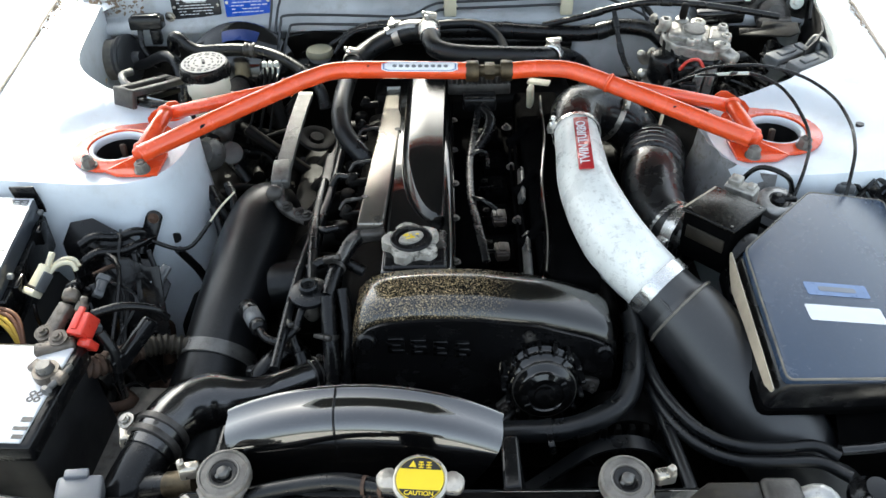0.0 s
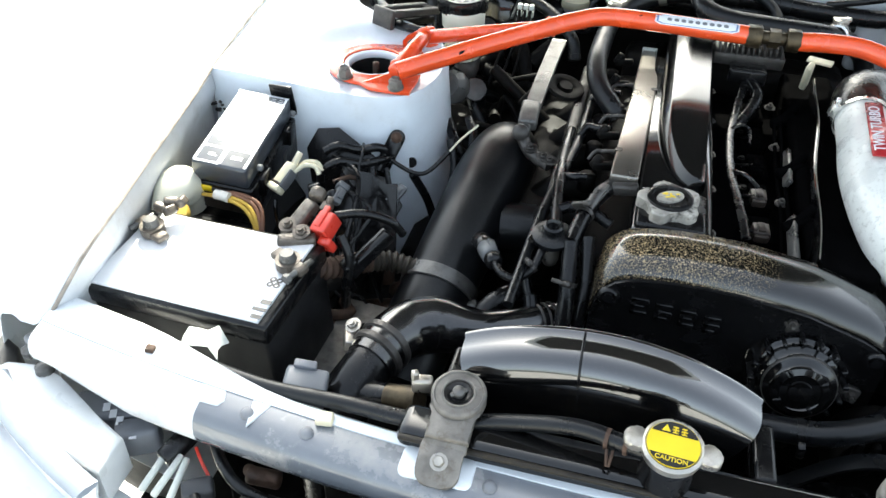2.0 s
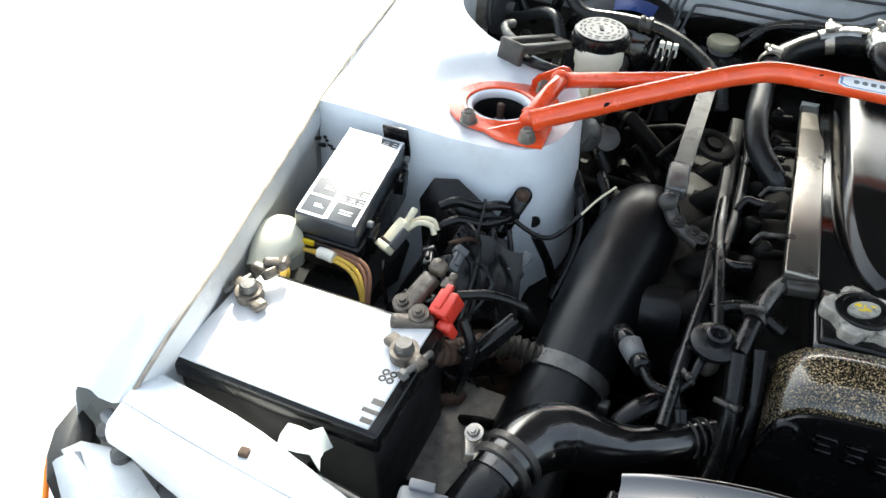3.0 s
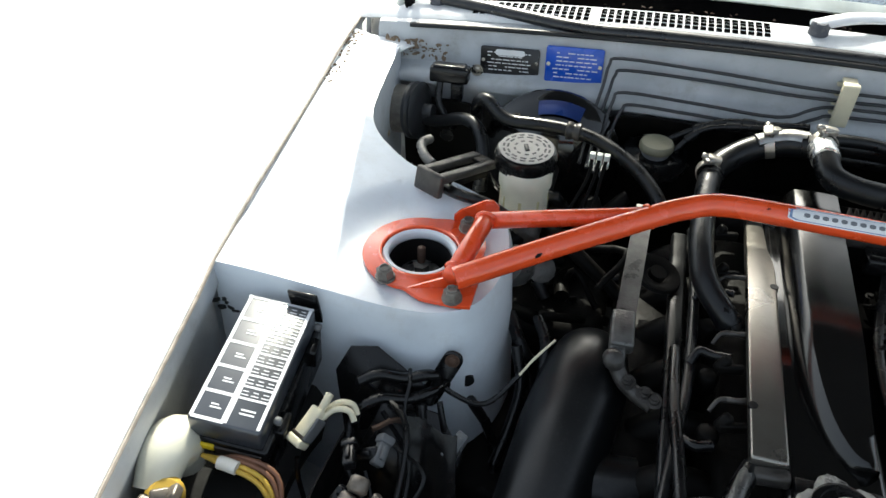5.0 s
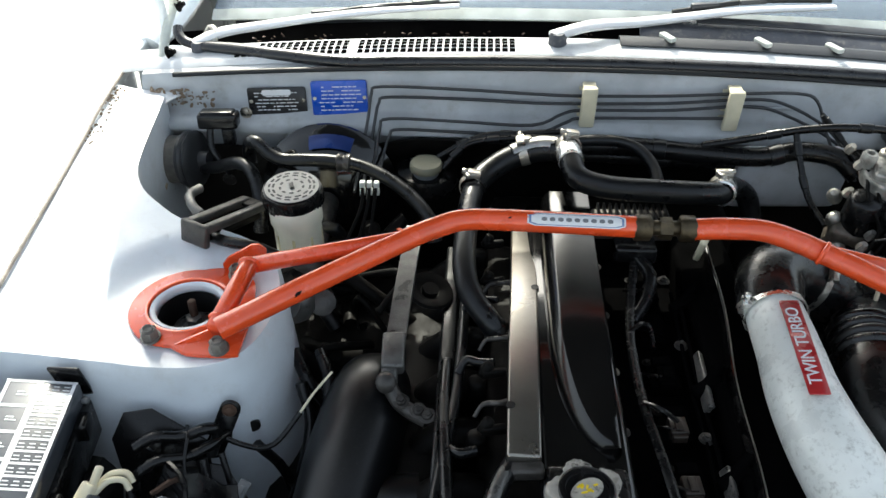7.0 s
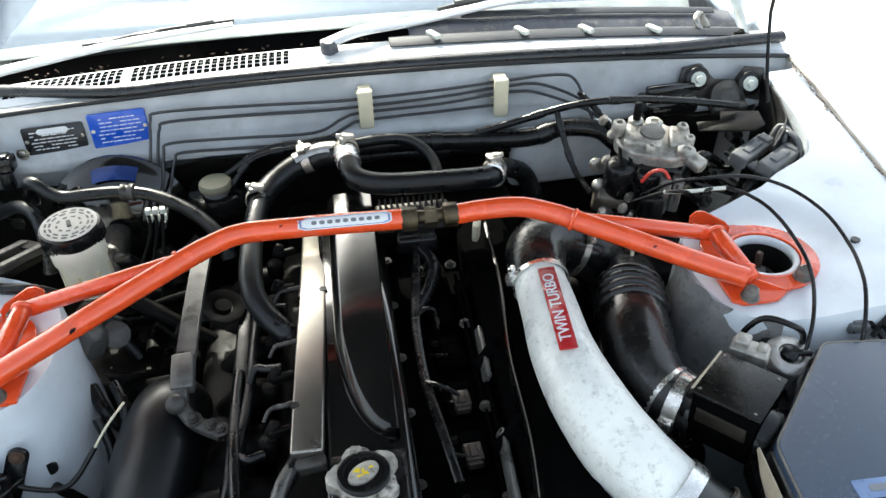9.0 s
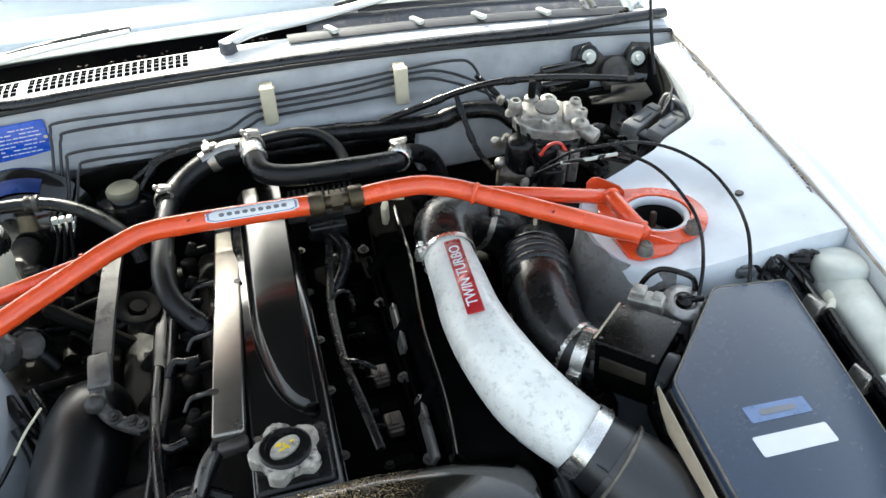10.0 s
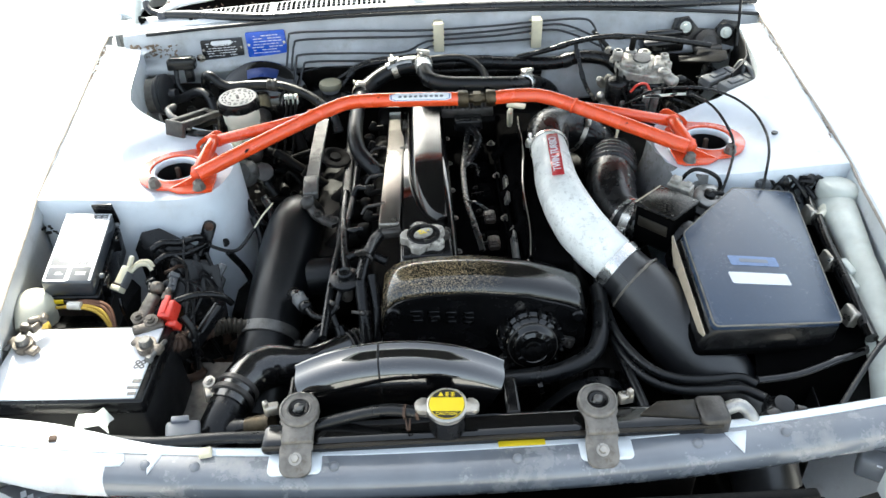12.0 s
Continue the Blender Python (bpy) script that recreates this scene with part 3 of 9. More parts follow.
across("scuttle_panel", -0.80, 0.80, ((1.118, 0.924), (1.128, 0.932), (1.150, 0.936), (1.185, 0.936), (1.196, 0.930), (1.200, 0.912)), WHITEDIRTY, "dusty white scuttle panel below the windscreen")
# the trough's shade is put into its black material
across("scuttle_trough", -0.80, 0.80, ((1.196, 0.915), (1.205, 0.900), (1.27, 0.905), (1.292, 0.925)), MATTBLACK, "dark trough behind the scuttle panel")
across("scuttle_trim", 0.06, 0.74, ((1.150, 0.940), (1.165, 0.948), (1.178, 0.946), (1.185, 0.938)), DARKTRIM, "dark blue-grey trim strip on the scuttle")
across("scuttle_mesh", 0.10, 0.74, ((1.190, 0.932), (1.215, 0.946), (1.25, 0.952), (1.275, 0.945)), COWLGREY, "dusty grey cover beside the wiper")
across("scuttle_trim", 0.20, 0.70, ((1.226, 0.956), (1.236, 0.962), (1.246, 0.960)), DARKTRIM, "dark blue-grey trim strip on the scuttle")
across("trough_strip", -0.46, -0.06, ((1.222, 0.912), (1.228, 0.917), (1.234, 0.915)), COWLGREY, "pale dusty strip in the trough")
for x in (0.14, 0.30, 0.42, 0.55):
    bm = B()
    box(bm, at(x, 1.17, 0.949 - 0.05 * (x / 0.8) ** 2, 0, 0, 25), 0.012, 0.034, 0.008, 0.002)
    part("trim_clip", bm, PALE, car)
rng = random.Random(17)
bm = B()
for k in range(90):
    x, y = rng.uniform(-0.6, 0.1), rng.uniform(1.205, 1.275)
    lathe(bm, at(x, y, 0.905 + 0.02 * (x / 0.8) ** 2 - 0.05 * (x / 0.8) ** 2 + 0.004, rng.uniform(0, 50), rng.uniform(0, 50), rng.uniform(0, 180)), [(0, 0), (rng.uniform(0.002, 0.007), 0.001), (0, 0.003)], 5, 0.5)
part("leaf_litter", bm, RUST, car, "dry leaf litter in the trough")["kind"] = "stuff"
# grille: rows of dark square tiles painting the shade in the holes, bars between
bm = B()
for x0, x1, rowsn in ((-0.60, -0.40, 4), (-0.385, -0.115, 4)):
    cols = int((x1 - x0) / 0.0122)
    for i in range(cols):
        for j in range(rowsn):
            x = x0 + (i + 0.5) * (x1 - x0) / cols
            y = 1.136 + j * 0.0128 + 0.02 * (x / 0.8) ** 2
            if x0 < -0.5 and i < 3 and j > 4 - i - 1:
                continue
            y0 = 1.136 + j * 0.0128
            box(bm, at(x, y, min(0.936, 0.932 + (y0 - 1.128) * 0.182) - 0.050 * (x / 0.8) ** 2, 10.3 if y0 < 1.145 else 0), 0.0092, 0.0096, 0.0016, 0)
part("grille_hole", bm, MATTBLACK, car, "rows of square scuttle grille openings")["kind"] = "stuff"

# windscreen, dashboard, pillars, roof edge
bm = B()
rows = []
for k in range(17):
    x = -0.70 + 1.40 * k / 16
    q = (x / 0.7) ** 2
    rows.append([(x * (1 - 0.12 * f), 1.298 + 0.07 * q + 0.62 * f, 0.938 - 0.04 * q * (1 - f) + 0.36 * f) for f in (0, 0.2, 0.4, 0.6, 0.8, 1)])
grid(bm, rows)
thick(bm, 0.005)
ws = part("windscreen", bm, GLASS, car, "laminated windscreen reflecting the sky")
ws.visible_shadow = False
bm = B()
rows = []
for k in range(17):
    x = -0.70 + 1.40 * k / 16
    q = (x / 0.7) ** 2
    rows.append([(x, 1.284 + 0.07 * q, 0.930 - 0.04 * q), (x, 1.294 + 0.07 * q, 0.938 - 0.04 * q), (x, 1.304 + 0.07 * q, 0.9445 - 0.04 * q)])
grid(bm, rows)
thick(bm, 0.004)
part("windscreen_edge", bm, PALE, car, "pale moulding along the windscreen's foot")
bm = B()
box(bm, at(0, 1.80, 0.86), 1.36, 0.78, 0.10, 0.03, 3)
box(bm, at(-0.36, 1.86, 0.93), 0.40, 0.28, 0.07, 0.03, 3)
part("dashboard", bm, DARKTRIM, car, "dark grey dashboard behind the windscreen")
bm = B()
box(bm, at(0, 1.72, 0.45), 1.5, 1.0, 0.7, 0.05)
part("cabin_floor", bm, DARKTRIM, car)
for s in (-1, 1):
    bm = B()
    sweep(bm, [(s * 0.79, 1.26, 0.875), (s * 0.735, 1.38, 0.935), (s * 0.66, 1.70, 1.11), (s * 0.61, 1.96, 1.275), (s * 0.60, 2.05, 1.30)], 0.026, 10, 5, flat=0.7)
    part("windscreen_pillar", bm, WHITE, car)
    bm = B()
    grid(bm, [[(s * x, y, z) for x, z in ((0.80, 0.88), (0.855, 0.82), (0.868, 0.6), (0.855, 0.25))] for y in (1.325, 1.6, 2.0, 2.45)])
    thick(bm, 0.01)
    part("door", bm, WHITE, car, "white door skin")
bm = B()
grid(bm, [[(x, y, z - 0.03 * (x / 0.6) ** 2) for x in (-0.6, -0.3, 0, 0.3, 0.6)] for y, z in ((1.94, 1.285), (2.1, 1.32), (2.5, 1.34), (2.9, 1.32))])
thick(bm, 0.01)
part("roof", bm, WHITE, car, "white roof skin")

# ---- front of the car ----
# slam panel: y and z along x
def slam(x):
    return 0.055 * (abs(x) / 0.68) ** 2.2


bm = B()
rows = []
for k in range(41):
    x = -0.75 + 1.50 * k / 40
    b = slam(x)
    e = min(1, max(0, (-x - 0.40) / 0.25))
    e = 0.034 * e * e * (3 - 2 * e)
    rows.append([(x, y + b, z) for y, z in ((-0.020 + e, 0.660), (-0.028 + e, 0.694), (-0.033 + e, 0.6985), (-0.034 + e * 0.6, 0.699), (-0.034 + e * 0.3, 0.699), (-0.046, 0.699))])
grid(bm, rows)
thick(bm, 0.002)
part("slam_panel", bm, WHITE, car, "white painted top lip of the front panel")
FACE = ((-0.0445, 0.6970), (-0.062, 0.6962), (-0.077, 0.6930), (-0.083, 0.6900), (-0.088, 0.6840), (-0.0905, 0.6760), (-0.0915, 0.6670), (-0.089, 0.6550), (-0.080, 0.6450))
# left end switches to white to hold the sunlight that falls on it
for x0, x1, paint, words in ((-0.75, -0.512, WHITEDIRTY, "white end of the front panel's face, for the sunlight on it"), (-0.512, 0.75, PANELGREY, "scuffed dark grey rolled face of the front panel")):
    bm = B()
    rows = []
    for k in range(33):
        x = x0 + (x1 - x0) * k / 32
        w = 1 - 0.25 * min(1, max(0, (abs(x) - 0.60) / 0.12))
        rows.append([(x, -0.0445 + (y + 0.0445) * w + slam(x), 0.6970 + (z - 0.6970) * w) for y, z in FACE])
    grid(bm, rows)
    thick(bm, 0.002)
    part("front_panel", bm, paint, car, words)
# white pads and patches laid over the grey, and studs
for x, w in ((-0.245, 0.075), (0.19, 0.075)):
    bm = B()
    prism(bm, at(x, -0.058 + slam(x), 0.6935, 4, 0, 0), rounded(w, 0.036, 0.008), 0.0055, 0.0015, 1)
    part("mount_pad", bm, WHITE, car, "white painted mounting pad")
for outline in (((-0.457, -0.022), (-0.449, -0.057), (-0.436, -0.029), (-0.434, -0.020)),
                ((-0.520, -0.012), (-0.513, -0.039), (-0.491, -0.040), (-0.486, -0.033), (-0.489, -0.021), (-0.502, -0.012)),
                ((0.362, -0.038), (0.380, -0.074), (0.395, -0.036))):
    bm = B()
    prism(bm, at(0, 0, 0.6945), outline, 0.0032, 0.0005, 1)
    part("white_edge", bm, WHITE, car, "white patch over the grey")
for x in (-0.455, -0.385, -0.19, 0.065, 0.32, 0.45):
    bm = B()
    lathe(bm, aim((x, -0.064 + slam(x), 0.6955), (0, -0.15, 1)), [(0.0075, 0), (0.007, 0.003), (0.004, 0.005), (0, 0.0055)], 12)
    part("panel_stud", bm, SUPPORT, car)
bm = B()
box(bm, at(-0.372, -0.045 + slam(-0.372), 0.703, 0, 0, 8), 0.018, 0.014, 0.010, 0.002)
part("panel_clip", bm, CREAM, car, "small cream panel clip")
bm = B()
box(bm, at(-0.600, -0.030 + slam(-0.6), 0.701, 0, 12, 8), 0.011, 0.011, 0.006, 0.002)
part("panel_clip", bm, RUST, car, "small rusty clip")
bm = B()
box(bm, at(0.073, -0.0375, 0.7018), 0.066, 0.017, 0.001, 0)
part("warning_sticker", bm, YELLOW, car, "yellow paper sticker on the slam panel")
# hose along the slam panel
over = thing("overflow_hose", (-0.30, 0.0, 0.69), "dark rubber overflow hose along the radiator top", "hose")
bm = B()
sweep(bm, [(-0.60, 0.045, 0.645), (-0.54, 0.025, 0.676), (-0.45, 0.002, 0.692), (-0.36, -0.006, 0.704), (-0.27, -0.010, 0.708), (-0.19, 0.0, 0.722), (-0.12, -0.004, 0.742), (-0.075, -0.014, 0.746), (-0.045, -0.02, 0.748)], 0.0088, 10, 5)
part("tube", bm, GREYRUBBER, over)
bm = B()
for p in ((-0.088, -0.012, 0.745), (-0.070, -0.015, 0.746)):
    lathe(bm, aim(p, (1, -0.2, 0.1)), [(0.0092, -0.002), (0.0106, -0.002), (0.0106, 0.002), (0.0092, 0.002)], 16)
rod(bm, (-0.088, -0.022, 0.742), (-0.086, -0.036, 0.734), 0.0016, 6)
rod(bm, (-0.082, -0.022, 0.742), (-0.084, -0.036, 0.734), 0.0016, 6)
part("hose_clip", bm, RUST, over, "brownish spring clip")

# bumper, headlamps, indicators
bm = B()
rows = []
for k in range(33):
    x = -0.84 + 1.68 * k / 32
    q = (abs(x) / 0.84) ** 2.6
    rows.append([(x, y + 0.15 * q, z) for y, z in ((-0.155, 0.572), (-0.175, 0.585), (-0.215, 0.580), (-0.27, 0.555), (-0.31, 0.48), (-0.32, 0.36), (-0.30, 0.26), (-0.26, 0.20))])
grid(bm, rows)
thick(bm, 0.003)
part("bumper", bm, WHITE, car, "white front bumper skin")


def headlamp(s):
    top = [(s * x, y) for x, y in ((0.600, -0.115), (0.602, -0.066), (0.66, -0.040), (0.718, -0.010), (0.755, 0.006), (0.800, -0.002), (0.812, -0.020), (0.735, -0.066), (0.66, -0.100))]
    bm = B()
    prism(bm, at(0, 0, 0.585), top[::int(s)], 0.055, 0.006, 3)
    lamp = part("headlamp", bm, LAMPWHITE, car, "pale headlamp body behind the bumper")
    bm = B()
    grid(bm, [[(s * (0.60 + 0.225 * f), -0.118 + 0.105 * f ** 1.25 + d, z) for d, z in ((-0.004, 0.632), (-0.012, 0.61), (-0.022, 0.575), (-0.03, 0.55))] for f in (k / 8 for k in range(9))])
    thick(bm, 0.003)
    part("lens", bm, LAMPWHITE, lamp, "pale headlamp lens edge")
    bm = B()
    box(bm, at(s * 0.655, -0.012, 0.606, 0, 0, -s * 20), 0.09, 0.045, 0.03, 0.006)
    box(bm, at(s * 0.61, -0.035, 0.600, 0, 0, -s * 30), 0.05, 0.03, 0.04, 0.006)
    part("rear_housing", bm, SUPPORT, lamp, "grey-blue rear lamp housing")
    bm = B()
    for i in range(5):
        box(bm, at(s * (0.655 - 0.012 * i), -0.022 - 0.006 * i, 0.6225 - 0.0015 * i, 0, 0, -s * 25), 0.008, 0.012, 0.001, 0)
    part("print", bm, PRINT, lamp)
    bm = B()
    lathe(bm, aim((s * 0.745, -0.004, 0.64), (0, 0, 1)), [(0.012, 0), (0.011, 0.008), (0.005, 0.012), (0, 0.012)], 12)
    lathe(bm, aim((s * 0.775, 0.012, 0.645), (0, -0.3, 1)), [(0.010, 0), (0.009, 0.010), (0, 0.012)], 6)
    part("adjuster", bm, GREYALLOY, lamp)
    bm = B()
    box(bm, at(s * 0.765, 0.018, 0.652, 0, 0, s * 24), 0.05, 0.016, 0.02, 0.005)
    part("bracket", bm, SUPPORT, lamp)
    bm = B()
    sweep(bm, [(s * 0.834, 0.0, 0.632), (s * 0.822, -0.03, 0.625), (s * 0.803, -0.062, 0.612), (s * 0.775, -0.105, 0.598), (s * 0.735, -0.152, 0.585)], 0.0035, 8, 4)
    part("indicator", bm, AMBER, lamp, "thin amber edge of the indicator lens")
    bm = B()
    prism(bm, at(0, 0, 0.600), [(s * x, y) for x, y in ((0.842, 0.040), (0.838, 0.0), (0.822, -0.03), (0.800, -0.055), (0.783, -0.030), (0.788, 0.0), (0.806, 0.024))][::int(s)], 0.036, 0.002, 1)
    part("lamp_recess", bm, INK, lamp, "black gap between lamp and wing")
    bm = B()
    sweep(bm, [(s * 0.795, -0.028, 0.643), (s * 0.735, -0.074, 0.642), (s * 0.66, -0.112, 0.640), (s * 0.598, -0.138, 0.638)], 0.014, 8, 4, flat=0.35)
    part("trim_strip", bm, LAMPGREY, lamp, "blue-grey rubber strip along the lens")


headlamp(-1), headlamp(1)
bm = B()
for s in (-1, 1):
    sweep(bm, [(s * 0.47, -0.10, 0.60), (s * 0.42, -0.12, 0.63), (s * 0.36, -0.125, 0.60), (s * 0.34, -0.12, 0.52)], 0.011, 8, 4)
    sweep(bm, [(s * 0.50, -0.10, 0.615), (s * 0.45, -0.145, 0.61), (s * 0.38, -0.15, 0.57), (s * 0.36, -0.14, 0.50)], 0.006, 8, 4)
part("lamp_wiring", bm, RUBBER, car, "black wiring behind the front panel")
bm = B()
box(bm, at(0, -0.20, 0.46), 0.94, 0.03, 0.12, 0.008)
box(bm, at(0.02, -0.125, 0.52), 0.90, 0.016, 0.30, 0.004)
box(bm, at(0.22, -0.125, 0.625), 0.06, 0.03, 0.03, 0.004)
part("crash_bar", bm, IRON, car, "dark steel bar behind the bumper")
for k, (a, b) in enumerate((((-0.560, -0.108, 0.612), (-0.556, -0.055, 0.618)), ((-0.544, -0.110, 0.612), (-0.538, -0.058, 0.618)), ((-0.526, -0.108, 0.610), (-0.530, -0.060, 0.618)))):
    bm = B()
    rod(bm, a, b, 0.0042, 10)
    part("lamp_lead", bm, PALE, car, "pale sleeved headlamp lead")
bm = B()
rod(bm, (-0.557, -0.066, 0.612), (-0.541, -0.026, 0.622), 0.013, 16)
part("lamp_plug", bm, BLACKPLASTIC, car, "round black headlamp plug")
bm = B()
sweep(bm, [(-0.526, -0.046, 0.622), (-0.514, -0.058, 0.616), (-0.502, -0.067, 0.606)], 0.002, 6, 4)
part("lamp_lead", bm, RED, car, "thin red lead")
bm = B()
sweep(bm, [(-0.512, -0.030, 0.62), (-0.489, -0.056, 0.618), (-0.458, -0.076, 0.614), (-0.415, -0.080, 0.608), (-0.36, -0.07, 0.60)], 0.0065, 10, 5)
part("washer_tube", bm, GREYRUBBER, car, "dark hose under the front panel")
bm = B()
box(bm, at(-0.503, -0.088, 0.608, 10, 0, 30), 0.034, 0.022, 0.022, 0.004)
part("lamp_plug", bm, DARKTRIM, car)
bm = B()
box(bm, at(-0.440, -0.056, 0.612, 0, 12, 10), 0.040, 0.016, 0.020, 0.005)
rod(bm, (-0.465, -0.050, 0.61), (-0.42, -0.058, 0.618), 0.007, 8)
part("latch", bm, RUST, car, "rusty bonnet latch piece")
# wheels
for x in (-0.735, 0.735):
    for y in (0.42, 3.0):
        s = 1 if x > 0 else -1
        m = aim((x - s * 0.1, y, 0.315), (s, 0, 0))
        wheel = part("wheel", lathe(B(), m, [(0.05, 0.12), (0.10, 0.12), (0.19, 0.20), (0.205, 0.21)], 32), ALLOY, car)
        part("tyre", lathe(B(), m, [(0.205, 0.02), (0.28, 0.0), (0.31, 0.02), (0.315, 0.06), (0.315, 0.16), (0.31, 0.19), (0.28, 0.21), (0.205, 0.205)], 40), TYRE, wheel)
        part("rim", lathe(B(), m, [(0.0, 0.17), (0.04, 0.17), (0.05, 0.15), (0.18, 0.17), (0.205, 0.20), (0.205, 0.03)], 32), ALLOY, wheel)
# rear of the body, plain
bm = B()
grid(bm, [[(x, y, z) for x, z in ((-0.86, 0.25), (-0.865, 0.6), (-0.84, 0.85), (-0.6, 0.95 + h), (0.6, 0.95 + h), (0.84, 0.85), (0.865, 0.6), (0.86, 0.25))] for y, h in ((2.45, 0.34), (2.9, 0.34), (3.5, 0.06), (4.3, 0.02))])
part("rear_body", thick(bm, 0.01), WHITE, car, "white rear body")
# floor of the bay: subframe, undertray
bm = B()
grid(bm, [[(x, y, 0.20 + 0.02 * math.sin(9 * x + 5 * y)) for x in (-0.80, -0.5, -0.2, 0.1, 0.4, 0.80)] for y in (-0.2, 0.1, 0.4, 0.7, 1.14)])
part("undertray", thick(bm, 0.003), IRON, car, "dark oily undertray")
bm = B()
for s in (-1, 1):
    box(bm, at(s * 0.50, 0.46, 0.34), 0.10, 1.25, 0.12, 0.01)
box(bm, at(0, 0.52, 0.27), 1.0, 0.16, 0.07, 0.01)
part("subframe", bm, IRON, car)

# ---- wipers ----
def wiper(name, piv, elbow, tip, back):
    w = thing(name, piv, "pale dusty metal windscreen wiper resting at the windscreen's foot", "wiper", "windscreen wipers")
    bm = B()
    sweep(bm, [Vector(piv) + Vector((-0.01, 0, 0.004)), Vector(piv).lerp(Vector(elbow), 0.35) + Vector((0, 0, 0.012)), elbow, Vector(elbow).lerp(Vector(tip), 0.5) + Vector((0, 0, 0.006)), tip], [0.014, 0.014, 0.013, 0.010, 0.007], 8, 5, flat=0.6)
    part("arm", bm, PRINT, w)
    bm = B()
    lathe(bm, aim(piv, (0, -0.2, 1)), [(0, 0.012), (0.010, 0.012), (0.015, 0.006), (0.016, -0.012)], 16)
    part("pivot_cap", bm, COWLGREY, w)
    bm = B()
    b0 = Vector(tip) + Vector(back)
    b1 = Vector(elbow).lerp(Vector(tip), 0.15) + Vector(back)
    sweep(bm, [b1, b1.lerp(b0, 0.5) + Vector((0, 0.002, 0.008)), b0], 0.005, 8, 5)
    part("blade", bm, INK, w)
    for f in (0.2, 0.5, 0.8):
        p = b1.lerp(b0, f)
        bm = B()
        box(bm, at(p.x, p.y, p.z + 0.008, 0, 0, 12), 0.05, 0.012, 0.008, 0.002)
        part("bridge", bm, DARKTRIM, w)


wiper("wiper", (-0.045, 1.158, 0.945), (0.112, 1.228, 0.952), (0.44, 1.258, 0.974), (0.0, 0.025, 0.004))
wiper("wiper", (-0.668, 1.178, 0.908), (-0.575, 1.240, 0.924), (-0.215, 1.275, 0.956), (0.0, 0.022, -0.002))
# bonnet hinges
def hinge(s):
    bm = B()
    prism(bm, at(s * 0.735, 1.19, 0.872), rounded(0.05, 0.13, 0.012), 0.006, 0.002)
    h = part("bonnet_hinge", bm, WHITE, car, "white painted steel bonnet hinge")
    bm = B()
    sweep(bm, [(s * 0.735, 1.16, 0.885), (s * 0.735, 1.21, 0.925), (s * 0.73, 1.25, 0.955), (s * 0.72, 1.22, 0.985)], 0.009, 8, 4, flat=0.5)
    part("arm", bm, PALE, h)
    for q in ((s * 0.722, 1.165, 0.90), (s * 0.722, 1.25, 0.955)):
        bm = B()
        hexbolt(bm, q, (-s, 0, 0.3), 0.008)
        part("bolt", bm, IRON, h)
    bm = B()
    sweep(bm, [(s * 0.66, 1.17, 0.89), (s * 0.64, 1.19, 0.925), (s * 0.655, 1.21, 0.93), (s * 0.665, 1.19, 0.91)], 0.006, 8, 4)
    part("loop", bm, STEEL, h)


hinge(-1), hinge(1)
for s in (-1, 1):
    bm = B()
    sweep(bm, [(s * 0.745, 1.235, 0.915), (s * 0.745, 1.225, 0.98), (s * 0.74, 1.19, 1.06), bonnet(s * 0.93, 0.02, -0.02)], 0.010, 8, 4, flat=0.45)
    part("hinge_link", bm, WHITE, car)
bm = B()
sweep(bm, [(0.745, 1.12, 0.96), (0.742, 1.10, 0.91), (0.735, 1.07, 0.865), (0.72, 1.02, 0.83)], 0.0035, 6, 4)
sweep(bm, [(0.745, 1.12, 0.96), (0.75, 1.125, 1.06), (0.752, 1.13, 1.25)], 0.0035, 6, 4)
solo("bonnet_stay_cable", bm, RUBBER, "thin black washer tube rising beside the wing", "tube")

# ---- radiator ----
rad = thing("radiator", (-0.02, -0.02, 0.25), "black aluminium radiator with a plastic top tank", "radiator")
bm = B()
box(bm, at(0.035, -0.014, 0.694), 0.66, 0.046, 0.046, 0.012, 3)
part("top_tank", bm, BLACKGLOSS, rad)
bm = B()
box(bm, at(-0.02, -0.02, 0.46), 0.72, 0.035, 0.42, 0.004)
part("core", bm, IRON, rad)
bm = B()
prism(bm, at(0.275, -0.012, 0.7165), [(-0.03, -0.004), (0.052, -0.016), (0.054, 0.019), (0.0, 0.019)], 0.0045, 0.0015, 1)
box(bm, at(0.035, -0.038, 0.712), 0.65, 0.006, 0.006, 0.002)
part("tank_rib", bm, DUSTTANK, rad, "dusty raised rib of the tank")
bm = B()
box(bm, at(0.350, -0.013, 0.698), 0.044, 0.052, 0.056, 0.010, 3)
part("tank_end", bm, DARKCAST, rad, "greyed metal tank end")
bm = B()
lathe(bm, at(-0.030, -0.016, 0.715), [(0.026, 0), (0.024, 0.02), (0.027, 0.032), (0.027, 0.036)], 24)
part("filler_neck", bm, BLACKPLASTIC, rad)

